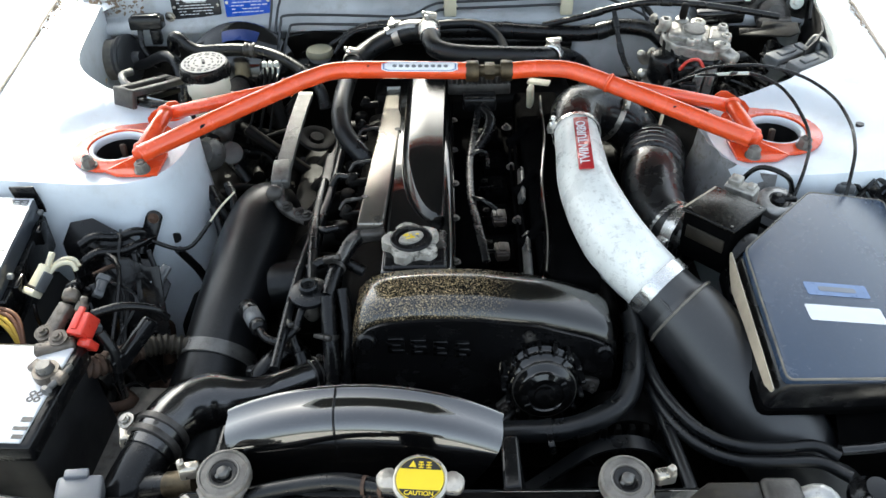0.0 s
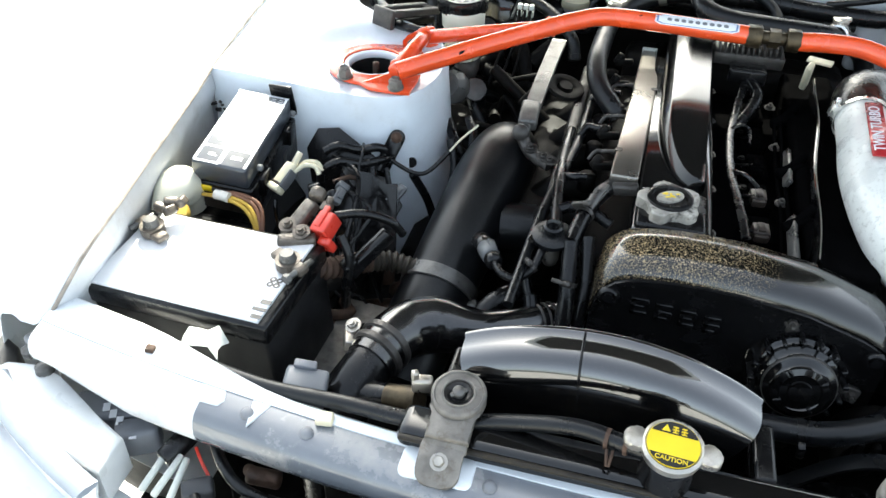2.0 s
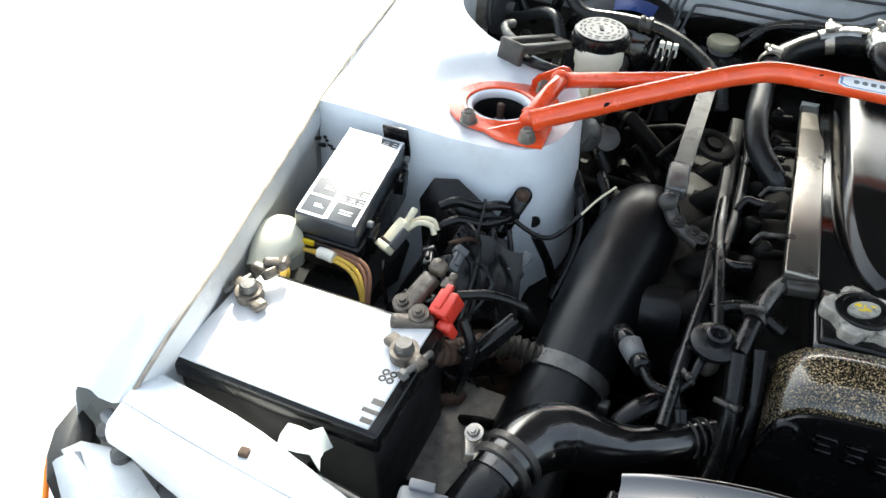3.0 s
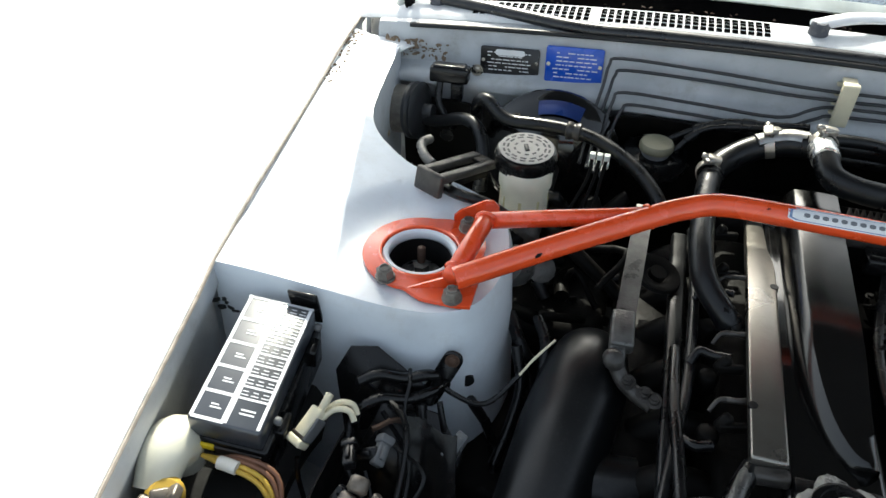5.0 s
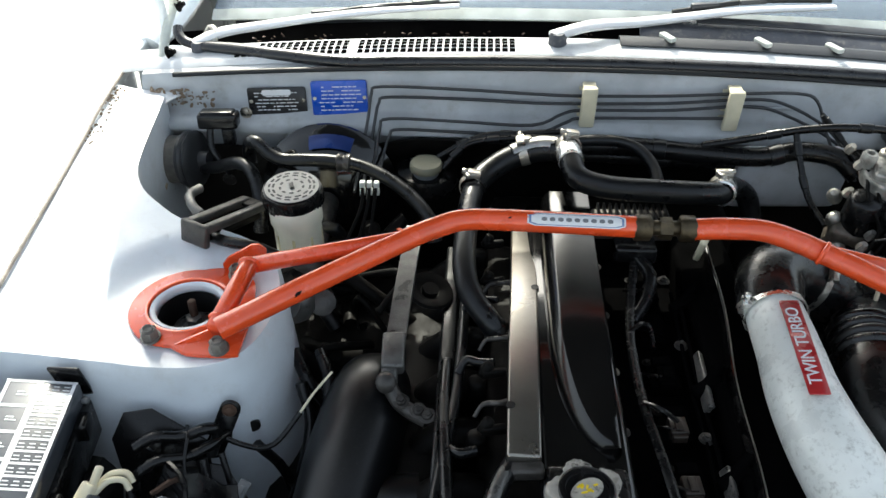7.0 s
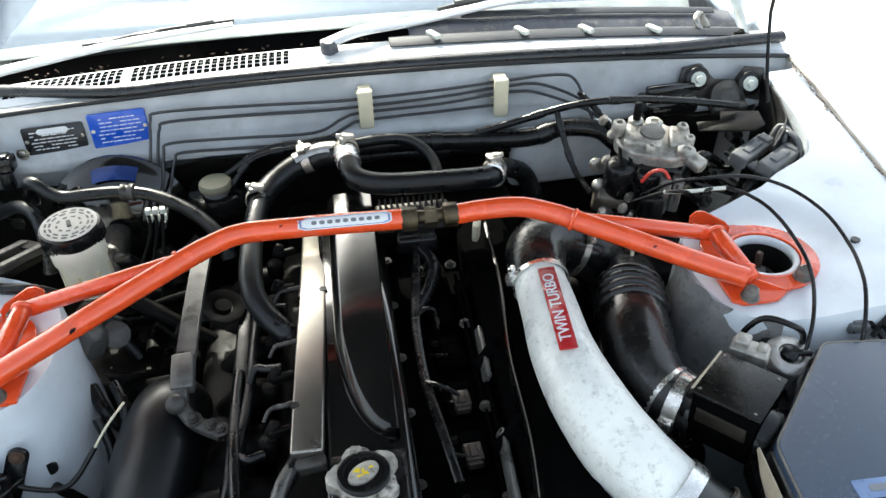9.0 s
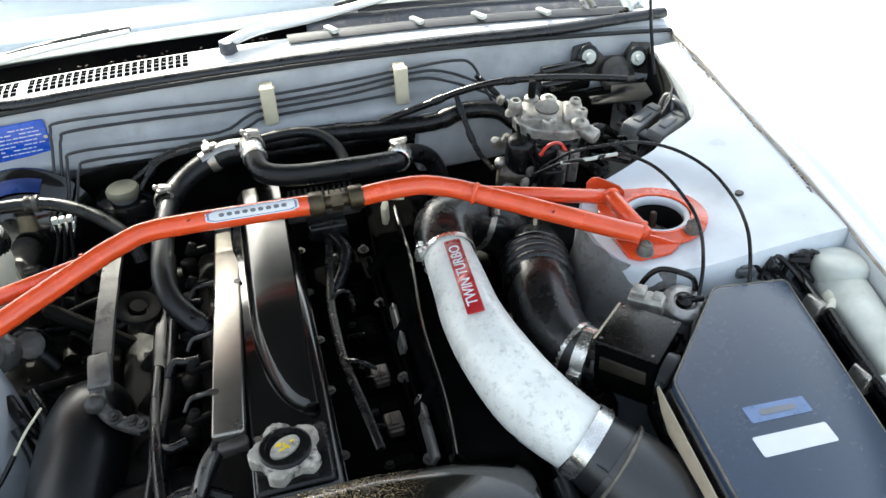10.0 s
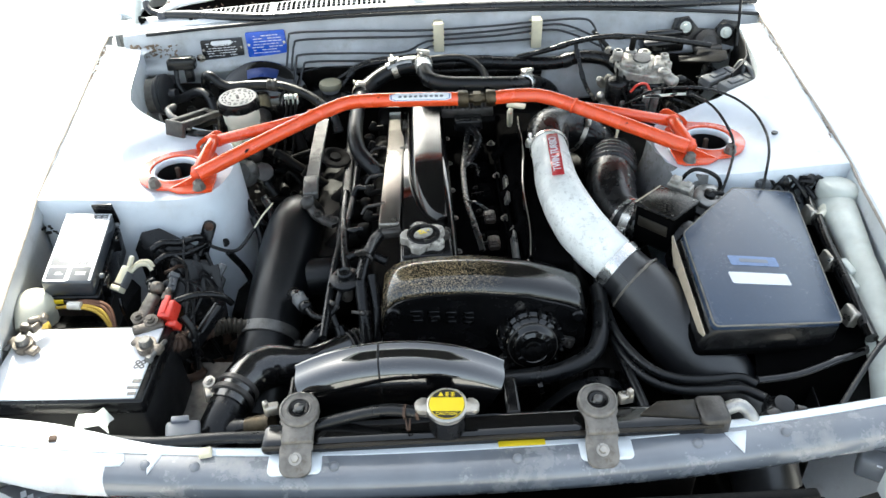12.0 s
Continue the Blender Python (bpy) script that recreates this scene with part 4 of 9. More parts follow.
m = at(-0.030, -0.016, 0.752, 8, 0, -4)
bm = B()
lathe(bm, m, [(0.0, 0.0), (0.028, 0.0), (0.029, 0.004), (0.029, 0.009), (0.0258, 0.0115), (0.0248, 0.0105), (0, 0.0105)], 40)
for s in (-1, 1):
    prism(bm, m @ at(s * 0.033, 0, 0.001), rounded(0.024, 0.022, 0.009, 5), 0.009, 0.003, 2)
cap = part("radiator_cap", bm, STEEL, rad, "silver radiator cap")
bm = B()
lathe(bm, m, [(0.0243, 0.0106), (0.0243, 0.0118), (0, 0.0118)], 40)
part("label", bm, YELLOW, cap, "round yellow caution label")
for y0, y1 in ((0.0105, 0.0235), (-0.0235, -0.0125)):
    bm = B()
    n = 10
    xs = [(math.sqrt(0.0238 ** 2 - y * y), y) for y in (y0 + (y1 - y0) * k / n for k in range(n + 1))]
    prism(bm, m @ at(0, 0, 0.0116), xs + [(-x, y) for x, y in xs[::-1]], 0.0006, 0)
    part("label_band", bm, INK, cap, "black band of the caution label")
part("print", letters("CAUTION", m @ at(0, -0.0166, 0.0124), 0.0066, 0.0002, 0.0001), YELLOW, cap)
bm = B()
prism(bm, m @ at(-0.0085, 0.0150, 0.0123), [(-0.004, -0.003), (0.004, -0.003), (0, 0.0045)], 0.0003, 0)
for x in (0.0, 0.008):
    for d, w in ((0.003, 0.005), (0.0, 0.006), (-0.003, 0.005)):
        box(bm, m @ at(x, 0.0152 + d, 0.0124), w, 0.0012, 0.0004, 0)
    box(bm, m @ at(x, 0.0152, 0.0124), 0.0012, 0.007, 0.0004, 0)
part("print", bm, YELLOW, cap)

def radbracket(x, y):
    b = thing("radiator_bracket", (x, y - 0.03, 0.70), "weathered grey steel radiator bracket with a rubber bush", "bracket", "radiator brackets")
    m = aim((x, y, 0.730), (0, -0.12, 1), (0, 1, 0)) @ at(0, 0, 0, 0, 0, 90)
    bm = B()
    outline = []
    for k in range(15):
        a = radians(-35 + 250 * k / 14)
        outline.append((0.0285 * math.cos(a), 0.0285 * math.sin(a)))
    outline = [(0.022, -0.05), (0.022, -0.024)] + outline + [(-0.022, -0.024), (-0.022, -0.05)]
    m = at(x, y, 0.732, 10, 0, 0)
    prism(bm, m, outline, 0.007, 0.003)
    prism(bm, at(x - 0.003, y - 0.062, 0.7085, 28, 0, 0), rounded(0.044, 0.052, 0.014, 5), 0.006, 0.0025)
    box(bm, at(x - 0.001, y - 0.045, 0.7225, 38, 0, 0), 0.044, 0.024, 0.006, 0.002)
    part("plate", bm, WEATHERED, b)
    bm = B()
    lathe(bm, m, [(0.0285, 0.006), (0.0285, 0.011), (0.027, 0.0135), (0.025, 0.0140), (0.024, 0.0120), (0.018, 0.0125), (0.0168, 0.0145), (0.0152, 0.0140), (0.0147, 0.010)], 36)
    part("rim", bm, WEATHERED, b)
    bm = B()
    lathe(bm, m, [(0.015, 0.010), (0.0145, 0.0125), (0.009, 0.0128), (0.007, 0.011), (0, 0.011)], 28)
    part("bush", bm, RUBBER, b)
    bm = B()
    box(bm, m @ at(0, 0, 0.0130, 0, 0, 35), 0.018, 0.005, 0.003, 0.001)
    lathe(bm, m, [(0.0065, 0.011), (0.0065, 0.0165), (0.005, 0.018), (0, 0.018)], 12)
    part("stud", bm, GREYALLOY, b)
    bm = B()
    hexbolt(bm, (x - 0.003, y - 0.066, 0.7125), (0, -0.45, 0.9), 0.006, 0.006, 0.0)
    part("bolt", bm, STEEL, b)
    bm = B()
    box(bm, at(x + (0.045 if x > 0 else -0.043), y + 0.014, 0.728, 0, 0, 10), 0.022, 0.013, 0.018, 0.003)
    box(bm, at(x + (0.05 if x > 0 else -0.05), y + 0.012, 0.74, 0, 0, 30), 0.008, 0.008, 0.012, 0.002)
    part("clip", bm, STEEL, b)


radbracket(-0.239, 0.008), radbracket(0.184, -0.004)

# fan shroud: a shallow arch behind the radiator
shroud = thing("fan_shroud", (-0.10, 0.06, 0.30), "gloss black plastic radiator fan shroud", "shroud")
bm = B()
rows = []
for k in range(41):
    a = radians(119 - 62 * k / 40)
    row = []
    for y, r in ((0.098, 0.296), (0.097, 0.305), (0.094, 0.3068), (0.090, 0.3060), (0.088, 0.3040), (0.072, 0.3036), (0.063, 0.3022), (0.0555, 0.2985), (0.0495, 0.2925), (0.0455, 0.2845), (0.0428, 0.275), (0.0415, 0.265), (0.0405, 0.24), (0.0405, 0.20)):
        row.append((-0.105 + r * math.cos(a), y, 0.475 + r * math.sin(a)))
    rows.append(row)
grid(bm, rows)
thick(bm, 0.003)
part("arch", bm, PIANO, shroud)
bm = B()
rows = []
a = radians(94)
sweep(bm, [(-0.105 + r * math.cos(a), y, 0.475 + r * math.sin(a)) for y, r in ((0.092, 0.306), (0.072, 0.3036), (0.063, 0.3022), (0.0555, 0.2985), (0.0495, 0.2925), (0.0455, 0.2845), (0.0415, 0.265), (0.0405, 0.24))], 0.0014, 6, 3)
part("seam", bm, BLACKPLASTIC, shroud)
for x, z, w, h, r in ((0.075, 0.655, 0.022, 0.10, -8), (-0.265, 0.665, 0.018, 0.13, 12)):
    bm = B()
    box(bm, at(x, 0.05, z, 0, r, 0), w, 0.075, h, 0.005)
    part("end_cheek", bm, BLACKPLASTIC, shroud)

# ---- engine ----
engine = thing("engine", (0.04, 0.60, 0.30), "black six-cylinder twin-cam engine with dusty covers", "engine")
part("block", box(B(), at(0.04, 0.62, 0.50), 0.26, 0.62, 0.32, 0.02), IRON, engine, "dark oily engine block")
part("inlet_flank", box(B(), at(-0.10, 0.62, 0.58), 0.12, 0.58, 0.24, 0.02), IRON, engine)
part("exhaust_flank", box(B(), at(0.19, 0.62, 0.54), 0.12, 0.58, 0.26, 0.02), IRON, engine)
# timing cover: an arched hood in front of the cam covers
bm = B()


def cover_top(x):
    return lerp([(-0.130, 0.70), (-0.122, 0.738), (-0.108, 0.756), (-0.085, 0.766), (-0.03, 0.772), (0.04, 0.770), (0.12, 0.758), (0.19, 0.735), (0.212, 0.722), (0.222, 0.69)], x)[0]


XS = [-0.130, -0.127, -0.122, -0.115, -0.105, -0.09, -0.07, -0.04, 0, 0.04, 0.08, 0.12, 0.155, 0.185, 0.202, 0.212, 0.218, 0.222]
rows = []
for x in XS:
    z = cover_top(x)
    rows.append([(x, y, z + d) for y, d in ((0.318, -0.06), (0.318, -0.006), (0.312, 0.001), (0.290, 0.005), (0.262, 0.004), (0.247, -0.002), (0.238, -0.013), (0.236, -0.02))])
grid(bm, rows)
part("timing_cover", bm, DUSTYBLACK, engine, "black timing cover with gold-brown dust")
bm = B()
rows = []
for x in XS:
    z = cover_top(x) - 0.020
    x2 = x * 0.985
    rows.append([(x2, y, zz) for y, zz in ((0.237, z), (0.232, z - 0.001), (0.2315, z - 0.007), (0.236, z - 0.010), (0.236, min(z - 0.03, 0.66)), (0.238, 0.60), (0.245, 0.50))])
grid(bm, rows)
face = part("timing_cover_face", bm, BLACKPLASTIC, engine, "black timing cover front")
bm = B()
for i, w in enumerate((0.021, 0.020, 0.019, 0.019)):
    x = -0.070 + i * 0.029
    for dx, dz, sx, sz in ((0, 0.010, w, 0.006), (0, 0, w, 0.005), (0, -0.010, w, 0.006), (-w / 2 + 0.003, 0, 0.006, 0.026), (w / 2 - 0.002, 0.005 - 0.01 * (i % 2), 0.006, 0.012)):
        box(bm, at(x + dx, 0.235, 0.706 + dz - 0.003 * i), sx, 0.004, sz, 0.001, 1)
part("raised_mark", bm, BLACKPLASTIC, face, "raised unreadable mark")["kind"] = "stuff"
for x, z in ((-0.108, 0.715), (0.203, 0.690)):
    bm = B()
    lathe(bm, aim((x, 0.236, z), (0, -1, 0.1)), [(0.013, 0), (0.013, 0.006), (0.010, 0.009), (0.009, 0.006), (0.006, 0.006), (0.006, 0.009), (0, 0.009)], 16)
    part("cover_bolt", bm, BLACKPLASTIC, engine)
# cam angle sensor
m = aim((0.122, 0.240, 0.655), (0.0, -0.93, 0.22))
bm = B()
lathe(bm, m, [(0.056, 0), (0.058, 0.006), (0.055, 0.010), (0.049, 0.012), (0.049, 0.018), (0.050, 0.020), (0.050, 0.024), (0.046, 0.026), (0.044, 0.031), (0.046, 0.033), (0.046, 0.038), (0.041, 0.041), (0.039, 0.046), (0.040, 0.048), (0.040, 0.052), (0.034, 0.055), (0.031, 0.058), (0.031, 0.062), (0.024, 0.064), (0.022, 0.061), (0.014, 0.061), (0.013, 0.064), (0, 0.064)], 36)
sensor = part("cam_sensor", bm, BLACKGLOSS, engine, "round ribbed black cam sensor")
for k in range(16):
    a = 22.5 * k + 6
    bm = B()
    box(bm, m @ at(0.0515 * math.cos(radians(a)), 0.0515 * math.sin(radians(a)), 0.026, 0, 0, a), 0.007, 0.0045, 0.036, 0.001, 1)
    part("sensor_rib", bm, BLACKPLASTIC, sensor)
for k in range(4):
    a = 90 * k + 35
    bm = B()
    box(bm, m @ at(0.027 * math.cos(radians(a)), 0.027 * math.sin(radians(a)), 0.062, 0, 0, a), 0.010, 0.005, 0.005, 0.0012, 1)
    part("cap_rib", bm, BLACKPLASTIC, sensor)
for k in range(3):
    a = radians(-14 + 120 * k)
    bm = B()
    box(bm, m @ at(0.066 * math.cos(a), 0.066 * math.sin(a), 0.012, 0, 0, math.degrees(a)), 0.026, 0.018, 0.012, 0.003)
    hexbolt(bm, m @ Vector((0.068 * math.cos(a), 0.068 * math.sin(a), 0.018)), m.to_3x3() @ Vector((0, 0, 1)), 0.006)
    part("sensor_ear", bm, DARKCAST, sensor)
bm = B()
lathe(bm, m, [(0.0400, 0.0475), (0.0418, 0.0485), (0.0418, 0.0515), (0.0400, 0.0525)], 36)
part("sensor_ring", bm, DARKCAST, sensor)
bm = B()
for dz in (0, 0.008, 0.016):
    rod(bm, (0.085, 0.19, 0.628 - dz), (0.052, 0.165, 0.618 - dz), 0.004, 8)
part("sensor_plug", bm, RUBBER, engine)
# inlet cam cover
bm = B()
box(bm, at(-0.045, 0.63, 0.722), 0.105, 0.62, 0.07, 0.012, 3)
part("inlet_cam_cover", bm, BLACKGLOSS, engine, "black inlet cam cover")
bm = B()
rows = []
for k in range(37):
    y = 0.435 + 0.465 * (k / 36) ** 1.5
    f = min(1, max(0, (y - 0.435) / 0.185))
    g = f * f * (3 - 2 * f)
    hz = 0.772 + 0.026 * g + 0.006 * max(0, (y - 0.60) / 0.30)
    xr = -0.006 + 0.004 * max(0, (y - 0.6) / 0.3)
    xl = -0.013 - 0.060 * math.sqrt(max(0, 1 - (1 - f) ** 2))
    rows.append([(min(x, xr - e), y, z) for x, e, z in ((xl - 0.004, 0.006, 0.752), (xl - 0.001, 0.005, hz - 0.014), (xl + 0.001, 0.0045, hz - 0.011), (xl + 0.008, 0.004, hz - 0.002), (xl + 0.011, 0.0035, hz), (-0.036 + 0.02 * (1 - f), 0.003, hz + 0.001), (xr - 0.0025, 0.0025, hz), (xr - 0.001, 0.001, hz - 0.002), (xr, 0, 0.752))])
grid(bm, rows)
bm.faces.new([v for v in bm.verts if abs(v.co.y - 0.90) < 1e-5])
part("coil_cover", bm, SATINBLACK, engine, "polished black raised cover")
bm = B()
box(bm, at(-0.047, 0.372, 0.757), 0.088, 0.088, 0.012, 0.005)
part("filler_base", bm, BLACKPLASTIC, engine)
# oil cap
oil = thing("oil_filler_cap", (-0.052, 0.371, 0.763), "worn black oil filler cap with a yellow mark", "oil cap")
m = at(-0.052, 0.372, 0.763, 1, 0, 15)
bm = B()
outline = []
for k in range(60):
    a = 2 * math.pi * k / 60
    r = 0.0365 + 0.0052 * math.tanh(2.5 * math.sin(5 * a))
    outline.append((r * math.cos(a), r * math.sin(a)))
prism(bm, m, outline, 0.015, 0.003, 2)
part("grip", bm, CAPWORN, oil)
bm = B()
lathe(bm, m, [(0.0295, 0.0140), (0.0295, 0.0175), (0.0265, 0.0195), (0.0225, 0.0190), (0.0215, 0.0165), (0, 0.0160)], 36)
part("crown", bm, BLACKPLASTIC, oil)
bm = B()
lathe(bm, m @ at(0, 0, 0.0158, 0, 0, 20), [(0.0195, 0), (0.0185, 0.003), (0.010, 0.0045), (0, 0.0048)], 28, 0.62)
part("handle_bar", bm, CAPWORN, oil, "worn bronze-coloured bar")
bm = B()
rng = random.Random(21)
for i in range(9):
    x, y = rng.uniform(-0.010, 0.012), rng.uniform(-0.005, 0.006)
    box(bm, m @ at(x, y, 0.0206, 0, 0, rng.uniform(0, 180)), rng.uniform(0.003, 0.008), 0.0022, 0.0008, 0)
part("print", bm, YELLOW, oil, "flaked yellow print")
# brown strip beside the cover
ST = at(-0.1060, 0.657, 0.755, -2.6, -1, -1.8)
bm = B()
box(bm, ST, 0.038, 0.48, 0.014, 0.003)
strip = part("fuel_strip", bm, BRONZE, engine, "satin brown metal strip along the inlet side")
for x, y in ((-0.0155, -0.165), (0.0155, 0.065)):
    bm = B()
    lathe(bm, ST @ at(x, y, 0.0035), [(0.0055, 0.0), (0.0055, 0.0042), (0, 0.0042)], 12)
    part("screw_hole", bm, INK, strip)
part("strip_end", box(B(), at(-0.114, 0.410, 0.757, 0, -9, -2), 0.045, 0.016, 0.016, 0.004), DARKCAST, engine)
# the lip's pale material stands for sunlight on the strip's far end
part("strip_lip", box(B(), ST @ at(0, 0.242, 0.003), 0.040, 0.007, 0.016, 0.002), PALE, engine, "folded end of the strip, pale for sunlight")
for y in (0.47, 0.56, 0.65, 0.74, 0.83):
    bm = B()
    box(bm, at(-0.145, y, 0.752, 0, 0, 12), 0.03, 0.008, 0.012, 0.002)
    rod(bm, (-0.16, y, 0.748), (-0.15, y + 0.004, 0.765), 0.007, 8)
    rod(bm, (-0.165, y + 0.01, 0.73), (-0.165, y + 0.01, 0.70), 0.013, 10)
    part("injector", bm, IRON, engine, "dark injector with its bracket")
for x, y in ((-0.126, 0.737), (-0.130, 0.623), (-0.134, 0.511)):
    bm = B()
    sweep(bm, [(x + 0.004, y + 0.002, 0.752), (x - 0.007, y - 0.004, 0.756), (x - 0.016, y - 0.001, 0.752), (x - 0.026, y - 0.006, 0.753), (x - 0.034, y - 0.016, 0.744)], [0.0045, 0.0030, 0.0038, 0.0028, 0.0026], 8, 4)
    part("wire_clip", bm, DARKCAST, engine)
bm = B()
box(bm, at(-0.205, 0.60, 0.715), 0.022, 0.52, 0.018, 0.004)
sweep(bm, [(-0.225, 0.20, 0.70), (-0.215, 0.33, 0.725), (-0.205, 0.42, 0.735), (-0.19, 0.55, 0.735), (-0.185, 0.72, 0.735), (-0.19, 0.86, 0.73)], 0.007, 8, 5)
part("fuel_rail", bm, GREYRUBBER, engine)
# valley between the covers with coils, its deep shade put into the black
bm = B()
box(bm, at(0.068, 0.62, 0.667), 0.125, 0.58, 0.03, 0.004)
part("coil_valley", bm, MATTBLACK, engine)
for k in range(6):
    y = 0.36 + 0.088 * k
    dz = -0.016
    bm = B()
    box(bm, at(0.080, y, 0.706 + dz, 0, 0, 3), 0.040, 0.050, 0.022, 0.002)
    box(bm, at(0.080, y + 0.016, 0.718 + dz, 0, 0, 3), 0.026, 0.016, 0.012, 0.002)
    coil = part("ignition_coil", bm, MATTBLACK, engine)
    bm = B()
    box(bm, at(0.080, y - 0.012, 0.722 + dz, 0, 0, 3), 0.022, 0.026, 0.014, 0.0015)
    box(bm, at(0.080, y - 0.012, 0.730 + dz, 0, 0, 3), 0.010, 0.020, 0.004, 0.001)
    box(bm, at(0.080, y - 0.028, 0.722 + dz, 0, 0, 3), 0.018, 0.006, 0.010, 0.001)
    part("plug", bm, PLUGBROWN if k in (1, 2) else MATTBLACK, coil, "brown wiring plug" if k in (1, 2) else "")
    bm = B()
    hexbolt(bm, (0.062, y + 0.018, 0.716 + dz), (0, 0, 1), 0.0045, 0.004, 0)
    part("coil_bolt", bm, IRON, coil)
    bm = B()
    rod(bm, (0.052, y, 0.712 + dz), (0.074, y - 0.02, 0.728 + dz), 0.003, 6)
    part("lead", bm, RUBBER, coil)
bm = B()
sweep(bm, [(0.054, 0.380, 0.730), (0.048, 0.43, 0.735), (0.042, 0.48, 0.736), (0.036, 0.536, 0.736), (0.035, 0.602, 0.736), (0.037, 0.661, 0.738), (0.045, 0.72, 0.745), (0.055, 0.78, 0.765)], 0.0062, 8, 5, flat=0.45)
sweep(bm, [(0.037, 0.661, 0.738), (0.052, 0.672, 0.742), (0.066, 0.674, 0.734), (0.066, 0.640, 0.728)], 0.0035, 6, 4)
sweep(bm, [(0.036, 0.536, 0.736), (0.055, 0.52, 0.742), (0.075, 0.515, 0.728)], 0.003, 6, 4)
part("coil_harness", bm, RUBBERSHEEN, engine)
part("cover_flange", box(B(), at(0.006, 0.62, 0.716), 0.008, 0.56, 0.012, 0.002), BLACKGLOSS, engine)
for y in (0.39, 0.50, 0.60, 0.71, 0.82):
    bm = B()
    hexbolt(bm, (0.010, y, 0.722), (0, 0, 1), 0.005, 0.005, 0)
    part("cover_bolt", bm, DARKCAST, engine)
# grey bars added as the highlights on the exhaust cover's left wall
for y0, y1, x in ((0.535, 0.632, 0.1185), (0.345, 0.448, 0.1135)):
    bm = B()
    box(bm, at(x, (y0 + y1) / 2, 0.728, 0, 30, -2), 0.007, y1 - y0, 0.016, 0.002)
    part("wall_highlight", bm, GREYALLOY, engine)
# exhaust cam cover and its tall edge plate
bm = B()
box(bm, at(0.170, 0.62, 0.700), 0.085, 0.58, 0.075, 0.010, 3)
part("exhaust_cam_cover", bm, MATTBLACK, engine)
for y in (0.435, 0.575, 0.735):
    bm = B()
    box(bm, at(0.122, y, 0.728, 8, -18, 28), 0.040, 0.016, 0.018, 0.004)
    rod(bm, (0.108, y - 0.012, 0.720), (0.140, y + 0.018, 0.748), 0.007, 10)
    part("cover_lug", bm, MATTBLACK, engine)
for y in (0.36, 0.50, 0.66, 0.80):
    bm = B()
    hexbolt(bm, (0.108, y, 0.716), (0, -0.1, 1), 0.006, 0.006, 0.003)
    part("cover_bolt", bm, DARKCAST, engine)
for x, z in ((0.104, 0.706), (0.112, 0.712)):
    bm = B()
    sweep(bm, [(x, 0.35, z), (x + 0.003, 0.47, z + 0.008), (x + 0.002, 0.60, z + 0.012), (x + 0.006, 0.76, z + 0.02)], 0.0028, 6, 4)
    part("thin_pipe", bm, MATTBLACK, engine)
bm = B()


def shield(f, d, z):
    return (0.127 + 0.043 * f + d * 0.016 + 0.003 * math.sin(11 * f), 0.33 + 0.52 * f, z + 0.004 * f)


grid(bm, [[shield(f, d, z) for d, z in ((-0.9, 0.690), (-0.5, 0.712), (0.0, 0.738), (0.25, 0.750), (0.5, 0.751), (1.6, 0.72))] for f in (k / 14 for k in range(15))])
thick(bm, 0.002)
shd = part("heat_shield", bm, BLACKGLOSS, engine, "black sheet beside the exhaust cam cover")
bm = B()
sweep(bm, [Vector(shield(k / 10, 0.4, 0.7525)) for k in range(11)], 0.0009, 6, 2)
part("worn_edge", bm, WORN, shd, "worn edge")
# igniter with fins at the rear of the engine
ign = thing("igniter", (0.057, 0.83, 0.74), "dark finned igniter box behind the engine", "igniter")
bm = B()
box(bm, at(0.057, 0.845, 0.785), 0.115, 0.05, 0.022, 0.003)
part("case", bm, DARKCAST, ign)
for k in range(12):
    bm = B()
    box(bm, at(0.008 + 0.009 * k, 0.845, 0.800), 0.003, 0.05, 0.014, 0.0008, 1)
    part("fin", bm, DARKCAST, ign)
bm = B()
box(bm, at(0.057, 0.80, 0.772), 0.06, 0.035, 0.025, 0.004)
sweep(bm, [(0.06, 0.79, 0.765), (0.075, 0.755, 0.758), (0.065, 0.72, 0.742), (0.045, 0.69, 0.73)], 0.010, 8, 4)
part("plug", bm, BLACKPLASTIC, ign)
# pale lever
bm = B()
box(bm, at(0.148, 0.79, 0.785, 30, 10, -25), 0.010, 0.016, 0.06, 0.003)
box(bm, at(0.163, 0.80, 0.808, 0, 0, -20), 0.040, 0.020, 0.005, 0.002)
solo("lifting_eye", bm, CREAM, "pale painted metal lifting eye at the back of the engine", "bracket")
# belts, pulleys below the front of the engine
bm = B()
lathe(bm, aim((0.20, 0.15, 0.46), (0, -1, 0)), [(0, 0), (0.05, 0), (0.052, 0.01), (0.10, 0.012), (0.104, 0.0), (0.108, 0.012), (0.108, 0.035), (0.098, 0.038), (0.05, 0.02), (0.04, 0.04), (0, 0.04)], 40)
lathe(bm, aim((0.05, 0.20, 0.36), (0, -1, 0)), [(0, 0), (0.08, 0), (0.082, 0.03), (0.06, 0.032), (0, 0.03)], 36)
part("pulley", bm, BLACKPLASTIC, engine)
bm = B()
lathe(bm, aim((0.235, 0.22, 0.57), (0, -1, 0.1)), [(0, 0), (0.06, 0), (0.062, 0.03), (0.05, 0.05), (0, 0.05)], 28)
for k in range(5):
    box(bm, at(0.20 + 0.018 * k, 0.165, 0.60), 0.008, 0.01, 0.05, 0.002)
part("alternator", bm, IRON, engine, "dark alternator casing low down")
bm = B()
arc = [(0.060, 0.515), (0.095, 0.553), (0.133, 0.594), (0.157, 0.6205), (0.183, 0.6415), (0.212, 0.650), (0.240, 0.646), (0.268, 0.628), (0.285, 0.60)]
